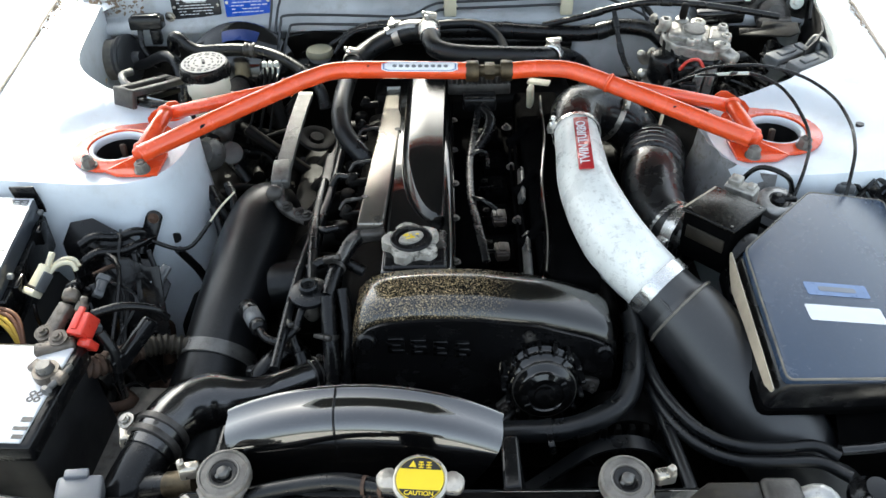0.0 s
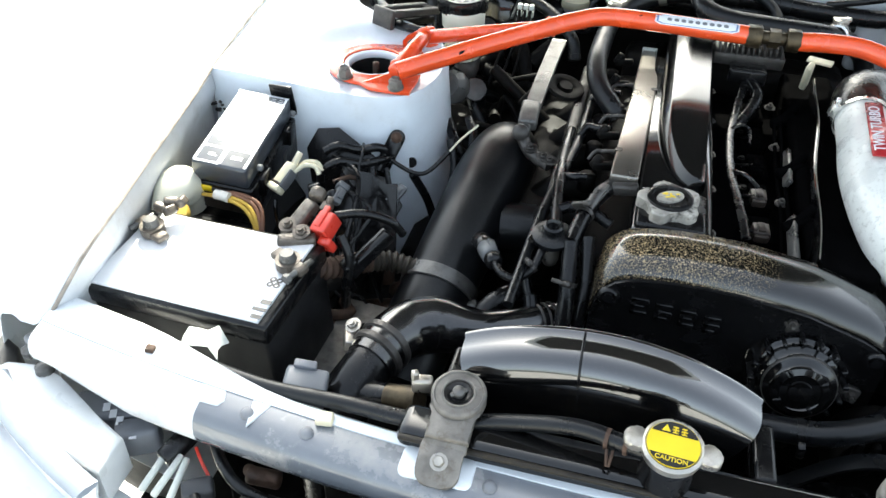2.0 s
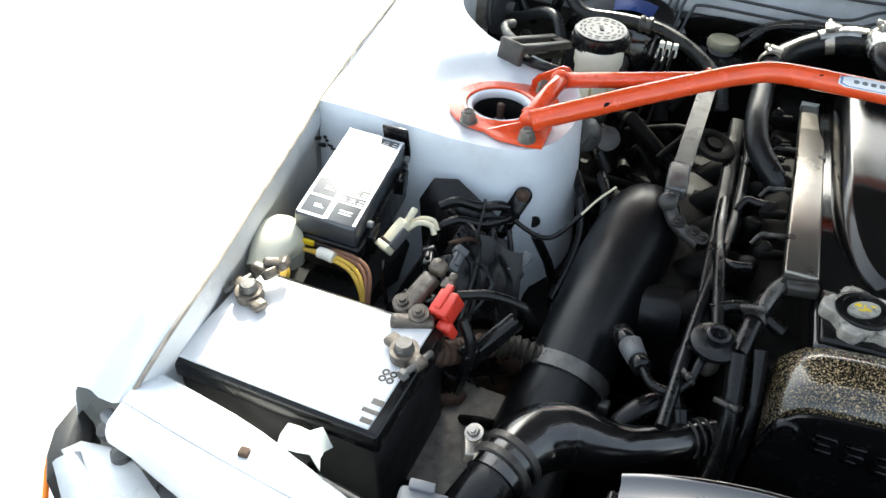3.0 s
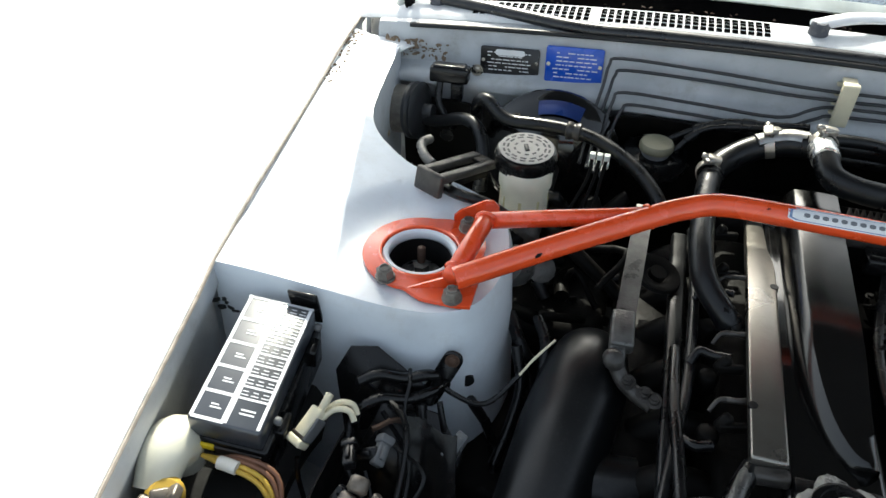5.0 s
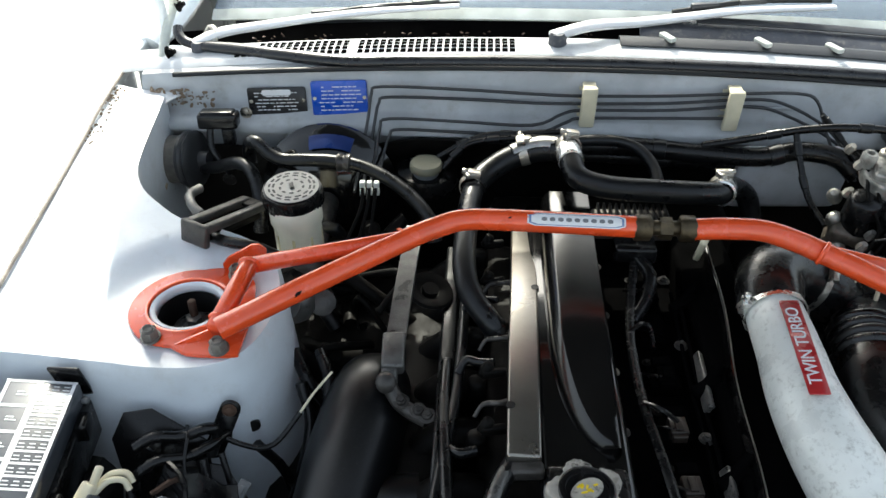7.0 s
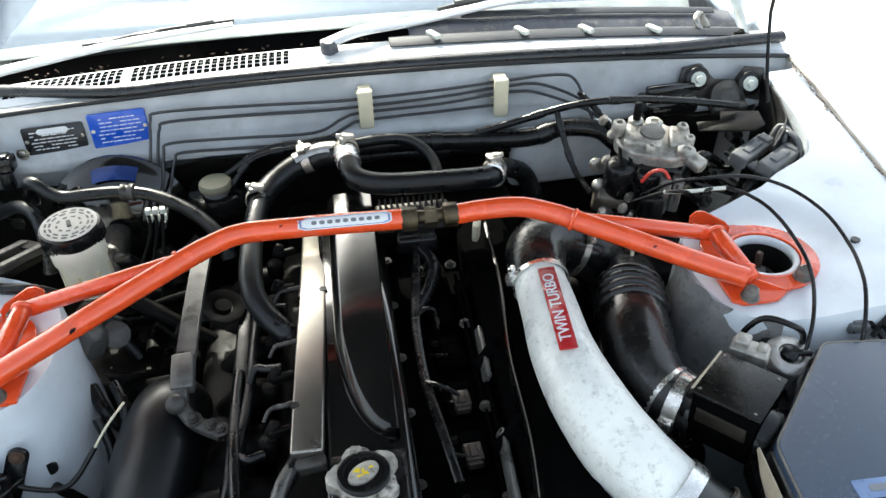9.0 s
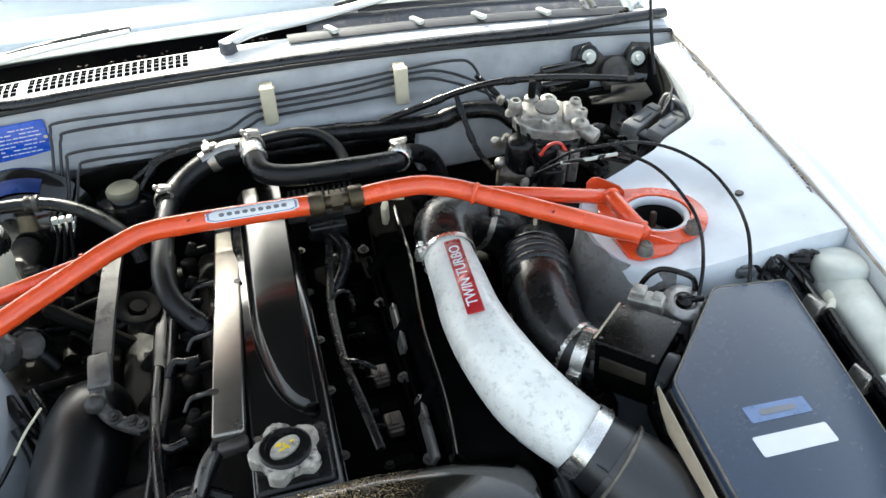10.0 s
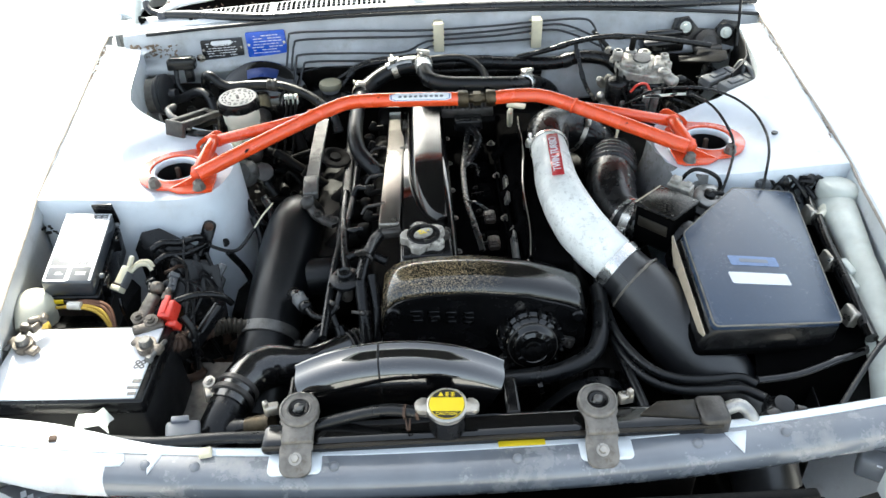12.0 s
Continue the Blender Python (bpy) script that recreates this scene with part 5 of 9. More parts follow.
arc = smoothed([Vector((x, 0, z)) for x, z in arc], 4)
grid(bm, [[(p.x, y, p.z) for y in (0.110, 0.130)] for p in arc])
thick(bm, 0.004)
part("drive_belt", bm, GREYRUBBER, engine, "greyed rubber drive belt")
bm = B()
sweep(bm, [(0.250, 0.30, 0.695), (0.248, 0.265, 0.69), (0.236, 0.20, 0.68), (0.217, 0.166, 0.668), (0.18, 0.145, 0.66), (0.139, 0.139, 0.65), (0.085, 0.145, 0.64), (0.05, 0.15, 0.63)], 0.0145, 12, 5)
part("water_hose", bm, GREYRUBBER, engine)
bm = B()
band(bm, (0.125, 0.1395, 0.6475), (1, 0, 0.2), 0.0145, 0.008, 0.0012, 200)
part("hose_band", bm, BLACKPLASTIC, engine)

# ---- strut brace ----
brace = thing("strut_brace", (0, 0.64, 0.79), "orange painted tubular strut tower brace", "strut brace")


def foot(s):
    cx, cy, z = s * 0.540, 0.626 if s < 0 else 0.652, 0.782
    fy = 0 if s < 0 else 0.020
    base = at(cx, cy, z)
    bm = B()
    n = 48
    # outline in plan, outwards positive: ring with a squared corner towards the engine's front
    outer = []
    for k in range(n):
        a = 2 * math.pi * k / n
        x, y = math.cos(a), math.sin(a)
        r = 0.075
        if x < 0 and y < 0:
            q = min(0.086 / max(1e-3, -x), (cy - 0.537 - fy) / max(1e-3, -y))
            e = min(1, math.sin(2 * (a - math.pi)) * 1.9)
            r = r + (min(q, 0.142) - r) * max(0, e) if q > r else r
        if x < 0 and y > 0:
            e = max(0, math.sin(2 * (math.pi - a)))
            r += 0.016 * e
        outer.append((s * r * x, r * y))
    turn = [(s * math.cos(2 * math.pi * k / n), math.sin(2 * math.pi * k / n)) for k in range(n)]
    rings = [[(x, y, 0) for x, y in outer], [(x, y, 0.0045) for x, y in outer], [(0.985 * x, 0.985 * y, 0.0055) for x, y in outer]]
    rings += [[(r * x, r * y, h) for x, y in turn] for r, h in ((0.0575, 0.0055), (0.0552, 0.0075), (0.0525, 0.0085), (0.0500, 0.0075), (0.0495, 0.0))]
    vs = [[bm.verts.new(base @ Vector(p)) for p in ring] for ring in rings]
    for a, b in zip(vs, vs[1:] + vs[:1]):
        for k in range(n):
            j = (k + 1) % n
            bm.faces.new((a[k], a[j], b[j], b[k]))
    plate = part("tower_plate", bm, ORANGE, brace)
    # bent-up web beside the front leg
    bm = B()
    prism(bm, aim((s * 0.500, 0.561 + fy, 0.786), (s * 0.28, 0.96, 0.0), (0, 0, 1)), [(-s * x, y) for x, y in ((0.040, 0), (-0.022, 0), (-0.022, 0.020), (-0.010, 0.018))], 0.004, 0.001, 1)
    part("web", bm, ORANGE, plate)
    bm = B()
    prism(bm, aim((s * 0.482, 0.712 if s < 0 else 0.722, 0.785), (s * 0.25, 0.97, 0.05), (0, 0, 1)), [(-s * x, y) for x, y in ((0.034, 0), (-0.026, 0), (-0.026, 0.028), (-0.018, 0.037), (-0.008, 0.038), (0.026, 0.020), (0.034, 0.011))], 0.005, 0.0015, 1)
    part("upright_tab", bm, ORANGE, plate)
    # short cross tube between the legs' feet
    bm = B()
    rod(bm, (s * 0.463, 0.668, 0.830), (s * 0.484, 0.560 + fy, 0.806), 0.0125, 16)
    part("cross_tube", bm, ORANGE, plate)
    for p, w in (((s * 0.464, 0.662, 0.8287), (0, 0.97, 0.2)), ((s * 0.482, 0.575 + fy, 0.8093), (s * 0.2, -1, -0.2))):
        bm = B()
        lathe(bm, aim(p, w), [(0.0125, -0.003), (0.0145, -0.001), (0.0145, 0.001), (0.0125, 0.003)], 16)
        part("weld_bead", bm, ORANGE, plate)
    # white collar lying in the plate's opening
    bm = B()
    lathe(bm, base, [(0.0488, -0.01), (0.0488, 0.0048), (0.0472, 0.0062), (0.0425, 0.0050), (0.0412, 0.0035), (0.0408, -0.004), (0.042, -0.006), (0.042, -0.01)], 48)
    part("collar", bm, BAYWHITE, plate, "bluish white painted collar round the damper hole")
    # black lining added to give the tower hole its deep shade
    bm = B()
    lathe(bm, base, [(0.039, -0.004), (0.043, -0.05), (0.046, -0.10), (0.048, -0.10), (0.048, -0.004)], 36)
    part("cup", bm, CUP, plate, "black lining for the shade inside the strut tower")
    for p in ((s * 0.567, 0.562 if s < 0 else 0.594, 0.788), (s * 0.478, 0.547 + fy, 0.788), (s * 0.492, 0.690 if s < 0 else 0.706, 0.788)):
        bm = B()
        hexbolt(bm, p, (s * 0.0, -0.12, 1), 0.0110, 0.015, 0.0, 1.15)
        lathe(bm, aim(p, (0, -0.12, 1)) @ at(0, 0, 0.0135), [(0.0068, 0), (0.0068, 0.004), (0.0055, 0.005), (0.0045, 0.002), (0, 0.002)], 12)
        part("nut", bm, WEATHERED, plate, "dull grey-brown nut on a stud")


foot(-1), foot(1)
for s in (-1, 1):
    d = thing("damper_top", (s * 0.542, 0.655, 0.74), "rusty damper rod with its nut in the strut tower", "damper", "damper tops")
    bm = B()
    rod(bm, (s * 0.543, 0.641 if s < 0 else 0.662, 0.70), (s * 0.544, 0.645 if s < 0 else 0.668, 0.779), 0.0055, 12)
    part("rod", bm, RUST, d)
    bm = B()
    lathe(bm, at(s * 0.543, 0.636 if s < 0 else 0.660, 0.733), [(0.028, 0), (0.028, 0.01), (0.016, 0.015), (0.014, 0.012), (0, 0.012)], 20)
    lathe(bm, at(s * 0.543, 0.638 if s < 0 else 0.660, 0.745), [(0.011, 0), (0.011, 0.011), (0, 0.011)], 6)
    part("nut", bm, GREYALLOY, d)
    bm = B()
    lathe(bm, at(s * 0.542, 0.628 if s < 0 else 0.653, 0.722), [(0, 0), (0.045, 0), (0.045, 0.004), (0.03, 0.009), (0, 0.009)], 32)
    part("mount", bm, RUBBER, d)
# tubes
bm = B()
main = [(-0.478, 0.556, 0.812), (-0.37, 0.621, 0.837), (-0.262, 0.685, 0.860), (-0.225, 0.704, 0.867), (-0.185, 0.714, 0.874), (-0.11, 0.714, 0.875), (0.035, 0.714, 0.871)]
sweep(bm, main, 0.0145, 18, 6)
part("long_tube", bm, ORANGE, brace)
bm = B()
main = [(0.105, 0.714, 0.870), (0.15, 0.714, 0.873), (0.195, 0.714, 0.871), (0.235, 0.707, 0.862), (0.27, 0.694, 0.853), (0.37, 0.637, 0.833), (0.474, 0.578, 0.812)]
sweep(bm, main, 0.0145, 18, 6)
part("short_tube", bm, ORANGE, brace)
for s in (-1, 1):
    bm = B()
    rod(bm, (s * 0.462, 0.668, 0.824), (s * 0.262, 0.693, 0.856), 0.0115, 16)
    part("rear_leg", bm, ORANGE, brace)
    bm = B()
    lathe(bm, aim((s * 0.265, 0.688, 0.858), (s * -0.8, 0.5, 0.2)), [(0.0148, -0.003), (0.0166, -0.0015), (0.0166, 0.0015), (0.0148, 0.003)], 18)
    part("weld_bead", bm, ORANGE, brace)
# turnbuckle
for x0, x1, r in ((0.030, 0.052, 0.0175), (0.088, 0.108, 0.0175)):
    bm = B()
    lathe(bm, aim((x0, 0.714, 0.8705), (1, 0, 0)), [(0, 0), (r * 0.9, 0), (r, 0.002), (r, x1 - x0 - 0.002), (r * 0.9, x1 - x0), (0, x1 - x0)], 6)
    part("lock_nut", bm, WORNBRASS, brace, "oxidised dark lock nut")
bm = B()
rod(bm, (0.045, 0.714, 0.8705), (0.095, 0.714, 0.8705), 0.010, 14)
lathe(bm, aim((0.062, 0.714, 0.8705), (1, 0, 0)), [(0.0145, 0), (0.0145, 0.016)], 6)
part("adjuster", bm, WORNBRASS, brace, "brassy threaded adjuster")
# sticker: wraps the tube's upper front
def tubesticker(x0, x1, a0, a1, r, material, nx=14, na=6, name="sticker", label=""):
    bm = B()
    rows = []
    for i in range(nx + 1):
        x = x0 + (x1 - x0) * i / nx
        e = min(1.0, min(i, nx - i) / 2 + 0.45)
        mid, half = (a0 + a1) / 2, (a1 - a0) / 2 * math.sin(e * math.pi / 2)
        row = []
        for j in range(na + 1):
            a = radians(mid - half + 2 * half * j / na)
            row.append((x, 0.714 - r * math.cos(a), 0.8745 - 0.0024 * (x + 0.11) / 0.145 + r * math.sin(a)))
        rows.append(row)
    grid(bm, rows)
    return part(name, bm, material, brace, label)


tubesticker(-0.108, 0.017, 15, 85, 0.01485, PRINT, label="white maker's sticker with a blue border")
tubesticker(-0.106, 0.015, 20, 80, 0.0150, PALEBLUE)
tubesticker(-0.103, 0.012, 24, 76, 0.01515, PRINT)
for i in range(9):
    tubesticker(-0.090 + 0.0105 * i, -0.083 + 0.0105 * i, 40, 60, 0.0153, SUPPORT, 3, 2, "print")
# chipped paint
for x, y, z, w in ((-0.395, 0.5945, 0.8375, 0.014), (-0.375, 0.607, 0.8425, 0.006), (-0.13, 0.704, 0.8865, 0.003), (0.36, 0.623, 0.847, 0.003)):
    bm = B()
    lathe(bm, aim((x, y, z), (0, -0.7, 0.7)) @ at(0, 0, -0.0012, 0, 0, 20), [(w, 0), (w * 0.6, 0.0014), (0, 0.0016)], 9, 0.4)
    part("chip", bm, IRON, brace, "chipped bare patch")

# ---- intake pipe with the lettered sticker ----
pipe = thing("turbo_pipe", (0.21, 0.5, 0.70), "silver painted cast turbo pipe with a red sticker", "pipe")
C = [(0.2125, 0.655, 0.786), (0.211, 0.63, 0.787), (0.209, 0.58, 0.788), (0.207, 0.51, 0.784), (0.218, 0.44, 0.773), (0.243, 0.375, 0.753), (0.283, 0.325, 0.731), (0.30, 0.307, 0.722)]
R = [0.036, 0.0365, 0.038, 0.041, 0.045, 0.0475, 0.044, 0.043]
bm = B()
sweep(bm, C, R, 28, 6)
part("casting", bm, PIPE, pipe)
bm = B()
sweep(bm, [(0.2125, 0.635, 0.806), (0.208, 0.58, 0.808), (0.200, 0.505, 0.806), (0.198, 0.475, 0.80)], [0.019, 0.019, 0.0205, 0.018], 16, 5, flat=0.9)
part("flat_boss", bm, PIPE, pipe)
# sticker plate on the crest
way = Vector((0.2125, 0.627, 0.826)) - Vector((0.2020, 0.481, 0.825))
xax = way.normalized()
zax = Vector((-0.12, 0.0, 1)).normalized()
yax = zax.cross(xax).normalized()
zax = xax.cross(yax)
ms = Matrix((xax, yax, zax)).transposed().to_4x4()
ms.translation = Vector((0.2070, 0.551, 0.8262))
bm = B()
prism(bm, ms, rounded(0.156, 0.0225, 0.002, 2), 0.0012, 0.0004, 1)
sticker = part("sticker", bm, STICKERRED, pipe, "red sticker with silver lettering")
part("print", letters("TWIN TURBO", ms @ at(0, 0, 0.0014), 0.0205, 0.0005, 0.0001), PRINT, sticker)
bm = B()
band(bm, (0.2125, 0.652, 0.786), (0.03, 1, 0.0), 0.0385, 0.017, 0.0018, 15)
part("clip", bm, CLAMPSTEEL, pipe)
bm = B()
band(bm, (0.287, 0.320, 0.729), (0.66, -0.66, -0.36), 0.0455, 0.019, 0.002, -60)
part("clip", bm, CLAMPSTEEL, pipe, "bright steel clamp with its bolt")
elbow = thing("rubber_elbow", (0.26, 0.75, 0.70), "black rubber elbow joining the turbo pipe", "hose")
bm = B()
sweep(bm, [(0.2120, 0.650, 0.787), (0.2135, 0.680, 0.790), (0.224, 0.716, 0.790), (0.250, 0.740, 0.783), (0.285, 0.748, 0.768), (0.318, 0.748, 0.748), (0.345, 0.76, 0.71), (0.355, 0.775, 0.65)], [0.0385, 0.042, 0.045, 0.046, 0.0455, 0.045, 0.044, 0.044], 24, 6)
part("bend", bm, RUBBERSHEEN, elbow)
bm = B()
band(bm, (0.287, 0.748, 0.767), (1, 0.05, -0.5), 0.0455, 0.010, 0.0015, 120)
part("clip", bm, STEEL, elbow)
duct = thing("intercooler_duct", (0.38, 0.18, 0.45), "matt black rubber duct below the turbo pipe", "hose")
bm = B()
sweep(bm, [(0.283, 0.325, 0.731), (0.301, 0.303, 0.718), (0.318, 0.284, 0.708)], [0.0445, 0.0475, 0.050], 28, 5)
part("sleeve", bm, DUCTRUBBER, duct)
bm = B()
sweep(bm, [(0.309, 0.293, 0.712), (0.326, 0.272, 0.702), (0.362, 0.226, 0.672), (0.410, 0.172, 0.628), (0.455, 0.125, 0.575), (0.488, 0.08, 0.52), (0.50, 0.03, 0.47)], [0.053, 0.0565, 0.061, 0.064, 0.062, 0.058, 0.055], 32, 6)
part("duct_body", bm, DUCTRUBBER, duct)
bm = B()
seam = [(0.309, 0.293, 0.712), (0.326, 0.272, 0.702), (0.362, 0.226, 0.672), (0.410, 0.172, 0.628), (0.455, 0.125, 0.575), (0.488, 0.08, 0.52)]
sweep(bm, [Vector(p) + Vector((-0.62, -0.40, 0.68)).normalized() * (r - 0.0005) for p, r in zip(seam, (0.053, 0.0565, 0.061, 0.064, 0.062, 0.058))], 0.0018, 6, 5)
part("mould_seam", bm, DUCTRUBBER, duct)
bm = B()
lathe(bm, aim((0.312, 0.290, 0.711), (0.66, -0.66, -0.36)), [(0.054, -0.002), (0.0565, -0.001), (0.0565, 0.002), (0.054, 0.003)], 36)
part("worn_edge", bm, WORN, duct, "worn pale rim")

# ---- air intake: bellows hose, meter and box ----
bel = thing("bellows_hose", (0.34, 0.58, 0.62), "black ribbed rubber intake hose", "hose")
bm = B()
sweep(bm, [(0.395, 0.80, 0.63), (0.380, 0.755, 0.685), (0.360, 0.70, 0.722), (0.342, 0.64, 0.738), (0.330, 0.58, 0.738), (0.323, 0.53, 0.730), (0.328, 0.492, 0.722), (0.345, 0.462, 0.719), (0.364, 0.440, 0.720)],
      [0.048, 0.048, 0.047, 0.046, 0.049, 0.048, 0.045, 0.042, 0.041], 32, 6)
part("bellows", bm, RIBRUBBER, bel)
for y, x, z in ((0.664, 0.349, 0.734), (0.646, 0.344, 0.737), (0.628, 0.340, 0.7385), (0.610, 0.336, 0.739)):
    bm = B()
    lathe(bm, aim((x, y, z), (0.25, 1, -0.1 + 0.9 * (y - 0.61))), [(0.044, -0.0085), (0.0485, -0.0070), (0.0520, -0.0040), (0.0530, 0.0), (0.0520, 0.0040), (0.0485, 0.0070), (0.044, 0.0085)], 40)
    part("bellows_ring", bm, RIBRUBBER, bel)
bm = B()
lathe(bm, aim((0.3635, 0.4405, 0.7200), (0.66, -0.73, 0.03)), [(0.0415, -0.005), (0.0450, -0.004), (0.0455, 0.0), (0.0450, 0.004), (0.0415, 0.005)], 36)
part("cuff", bm, RIBRUBBER, bel)
bm = B()
band(bm, (0.349, 0.4565, 0.7193), (0.66, -0.73, 0.03), 0.0425, 0.018, 0.002, 175)
lathe(bm, aim((0.338, 0.474, 0.7195), (0.5, -0.85, -0.05)), [(0.0425, -0.004), (0.0445, -0.003), (0.0445, 0.003), (0.0425, 0.004)], 32)
part("clip", bm, CLAMPSTEEL, bel)
afm = thing("air_flow_meter", (0.388, 0.404, 0.70), "black air flow meter with a square lid", "air flow meter")
mf = at(0.390, 0.411, 0.755, -1, -1, -48)
bm = B()
box(bm, mf, 0.078, 0.080, 0.074, 0.004)
part("housing", bm, MATTBLACK, afm)
bm = B()
box(bm, mf @ at(0, 0, 0.039), 0.084, 0.086, 0.006, 0.0025)
part("lid", bm, FINEDUST, afm)
bm = B()
box(bm, mf @ at(-0.0400, 0, 0.0405), 0.0035, 0.080, 0.0045, 0.001)
part("worn_edge", bm, TANDUST, afm, "pale worn edge of the lid")
bm = B()
box(bm, mf @ at(0, -0.041, 0.008), 0.060, 0.003, 0.020, 0.001)
part("rating_plate", bm, DUSTTANK, afm)
for x in (-0.033, 0.033):
    for y in (-0.035, 0.035):
        bm = B()
        lathe(bm, mf @ at(x, y, 0.0415), [(0.0022, 0), (0.0022, 0.001), (0, 0.0013)], 10)
        part("screw", bm, GREYALLOY, afm)
bm = B()
rod(bm, mf @ Vector((-0.06, 0, -0.02)), mf @ Vector((0.075, -0.0, -0.02)), 0.036, 24)
part("flow_tube", bm, BLACKPLASTIC, afm)
bm = B()
box(bm, at(0.432, 0.470, 0.782, 8, 0, -40), 0.046, 0.024, 0.030, 0.003)
box(bm, at(0.424, 0.477, 0.800, 8, 0, -40), 0.018, 0.018, 0.012, 0.002)
box(bm, at(0.443, 0.462, 0.798, 8, 0, -40), 0.012, 0.014, 0.008, 0.002)
part("connector", bm, CASTDULL, afm, "grey connector block")
valve = thing("boost_valve", (0.495, 0.487, 0.70), "round dark valve with a bright metal top", "valve")
mv = at(0.495, 0.485, 0.735, 14, 2, 0)
bm = B()
lathe(bm, mv, [(0, 0), (0.038, 0), (0.042, 0.006), (0.042, 0.012), (0.036, 0.016), (0.030, 0.018)], 32)
part("body", bm, GREYRUBBER, valve)
bm = B()
lathe(bm, mv, [(0.0315, 0.010), (0.0315, 0.026), (0.028, 0.030), (0.016, 0.031), (0.014, 0.027), (0, 0.027)], 32)
part("metal_top", bm, ALLOY, valve)
bm = B()
lathe(bm, mv @ at(-0.002, 0.0, 0.027), [(0.011, 0), (0.011, 0.008), (0.006, 0.011), (0, 0.011)], 16)
rod(bm, mv @ Vector((0, 0, 0.034)), mv @ Vector((0.022, -0.006, 0.038)), 0.0045, 10)
part("hose_tail", bm, RUBBER, valve)

airbox = thing("airbox", (0.52, 0.30, 0.50), "black plastic air filter box with a satin lid", "airbox")
LP = [Vector(p) for p in ((0.393, 0.126, 0.7525), (0.622, 0.166, 0.7105), (0.657, 0.487, 0.755), (0.536, 0.476, 0.7785), (0.399, 0.331, 0.784))]
ln0 = (LP[1] - LP[0]).cross(LP[4] - LP[0]).normalized()
cen = sum(LP, Vector()) / 5
ml = aim(cen, ln0, (0, 1, 0))
mi = ml.inverted()
flat = [(mi @ p) for p in LP]
flat = [(p.x, p.y) for p in flat]


def grown(poly, d):
    """The outline moved outwards by d."""
    out = []
    k = len(poly)
    area = sum(poly[i][0] * poly[(i + 1) % k][1] - poly[(i + 1) % k][0] * poly[i][1] for i in range(k))
    sgn = 1 if area > 0 else -1
    for i in range(k):
        a, b, c = Vector(poly[i - 1]), Vector(poly[i]), Vector(poly[(i + 1) % k])
        u, w = (b - a).normalized(), (c - b).normalized()
        nu, nw = Vector((u.y, -u.x)) * sgn, Vector((w.y, -w.x)) * sgn
        h = (nu + nw).normalized()
        out.append(tuple(b + h * d / max(0.35, h.dot(nu))))
    return out


def loft(bm, m, layers, cap=True):
    """Outlines of equal count stacked at heights."""
    rings = [[bm.verts.new(m @ Vector((x, y, h))) for x, y in poly] for poly, h in layers]
    for a, b in zip(rings, rings[1:]):
        for i in range(len(a)):
            j = (i + 1) % len(a)
            bm.faces.new((a[i], a[j], b[j], b[i]))
    if cap:
        bm.faces.new(rings[-1])
        bm.faces.new(rings[0][::-1])
    return bm


def softpoly(poly, r, n=3):
    """Rounds an outline's corners."""
    out = []
    k = len(poly)
    for i in range(k):
        a, b, c = Vector(poly[i - 1]), Vector(poly[i]), Vector(poly[(i + 1) % k])
        p, q = b + (a - b).normalized() * r, b + (c - b).normalized() * r
        for j in range(n + 1):
            t = j / n
            out.append(tuple(p * (1 - t) ** 2 + b * 2 * t * (1 - t) + q * t * t))
    return out


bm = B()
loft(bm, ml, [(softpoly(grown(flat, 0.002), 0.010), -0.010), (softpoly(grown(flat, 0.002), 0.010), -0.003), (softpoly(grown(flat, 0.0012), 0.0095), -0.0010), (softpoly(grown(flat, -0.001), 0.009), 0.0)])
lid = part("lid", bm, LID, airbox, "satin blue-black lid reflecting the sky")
bm = B()
loft(bm, ml, [(softpoly(grown(flat, 0.010), 0.014), -0.056), (softpoly(grown(flat, 0.004), 0.012), -0.014), (softpoly(grown(flat, 0.001), 0.010), -0.0098)])
part("lid_skirt", bm, BLACKPLASTIC, lid)
bm = B()
u0, u1 = Vector((*grown(flat, 0.0125)[4], 0)), Vector((*grown(flat, 0.0125)[0], 0))
grid(bm, [[ml @ Vector((p.x, p.y, -0.014 - d * q)) for q in (0, 0.33, 0.66, 1)] for p, d in ((u0.lerp(u1, f), w) for f, w in ((0.0, 0.004), (0.10, 0.016), (0.22, 0.024), (0.36, 0.021), (0.55, 0.018), (0.75, 0.016), (0.90, 0.014), (0.97, 0.006)))])
thick(bm, 0.002)
part("dusty_flange", bm, TANDUST, airbox, "tan dust-covered flange along the side of the airbox")
bm = B()
base = grown(flat, -0.03)
loft(bm, ml, [(softpoly(grown(flat, -0.06), 0.012), -0.24), (softpoly(base, 0.014), -0.10), (softpoly(grown(flat, 0.002), 0.014), -0.066), (softpoly(grown(flat, 0.012), 0.014), -0.062), (softpoly(grown(flat, 0.012), 0.014), -0.052), (softpoly(grown(flat, 0.009), 0.014), -0.050)])
part("lower_case", bm, MATTBLACK, airbox)
bm = B()
ring0 = softpoly(grown(flat, 0.0012), 0.0095)
path = [ml @ Vector((x, y, -0.0012)) for x, y in ring0]
for a, b in zip(path, path[1:] + path[:1]):
    rod(bm, a, b, 0.0016, 6, 0)
part("lid_edge", bm, WORN, lid, "worn pale edge of the lid")


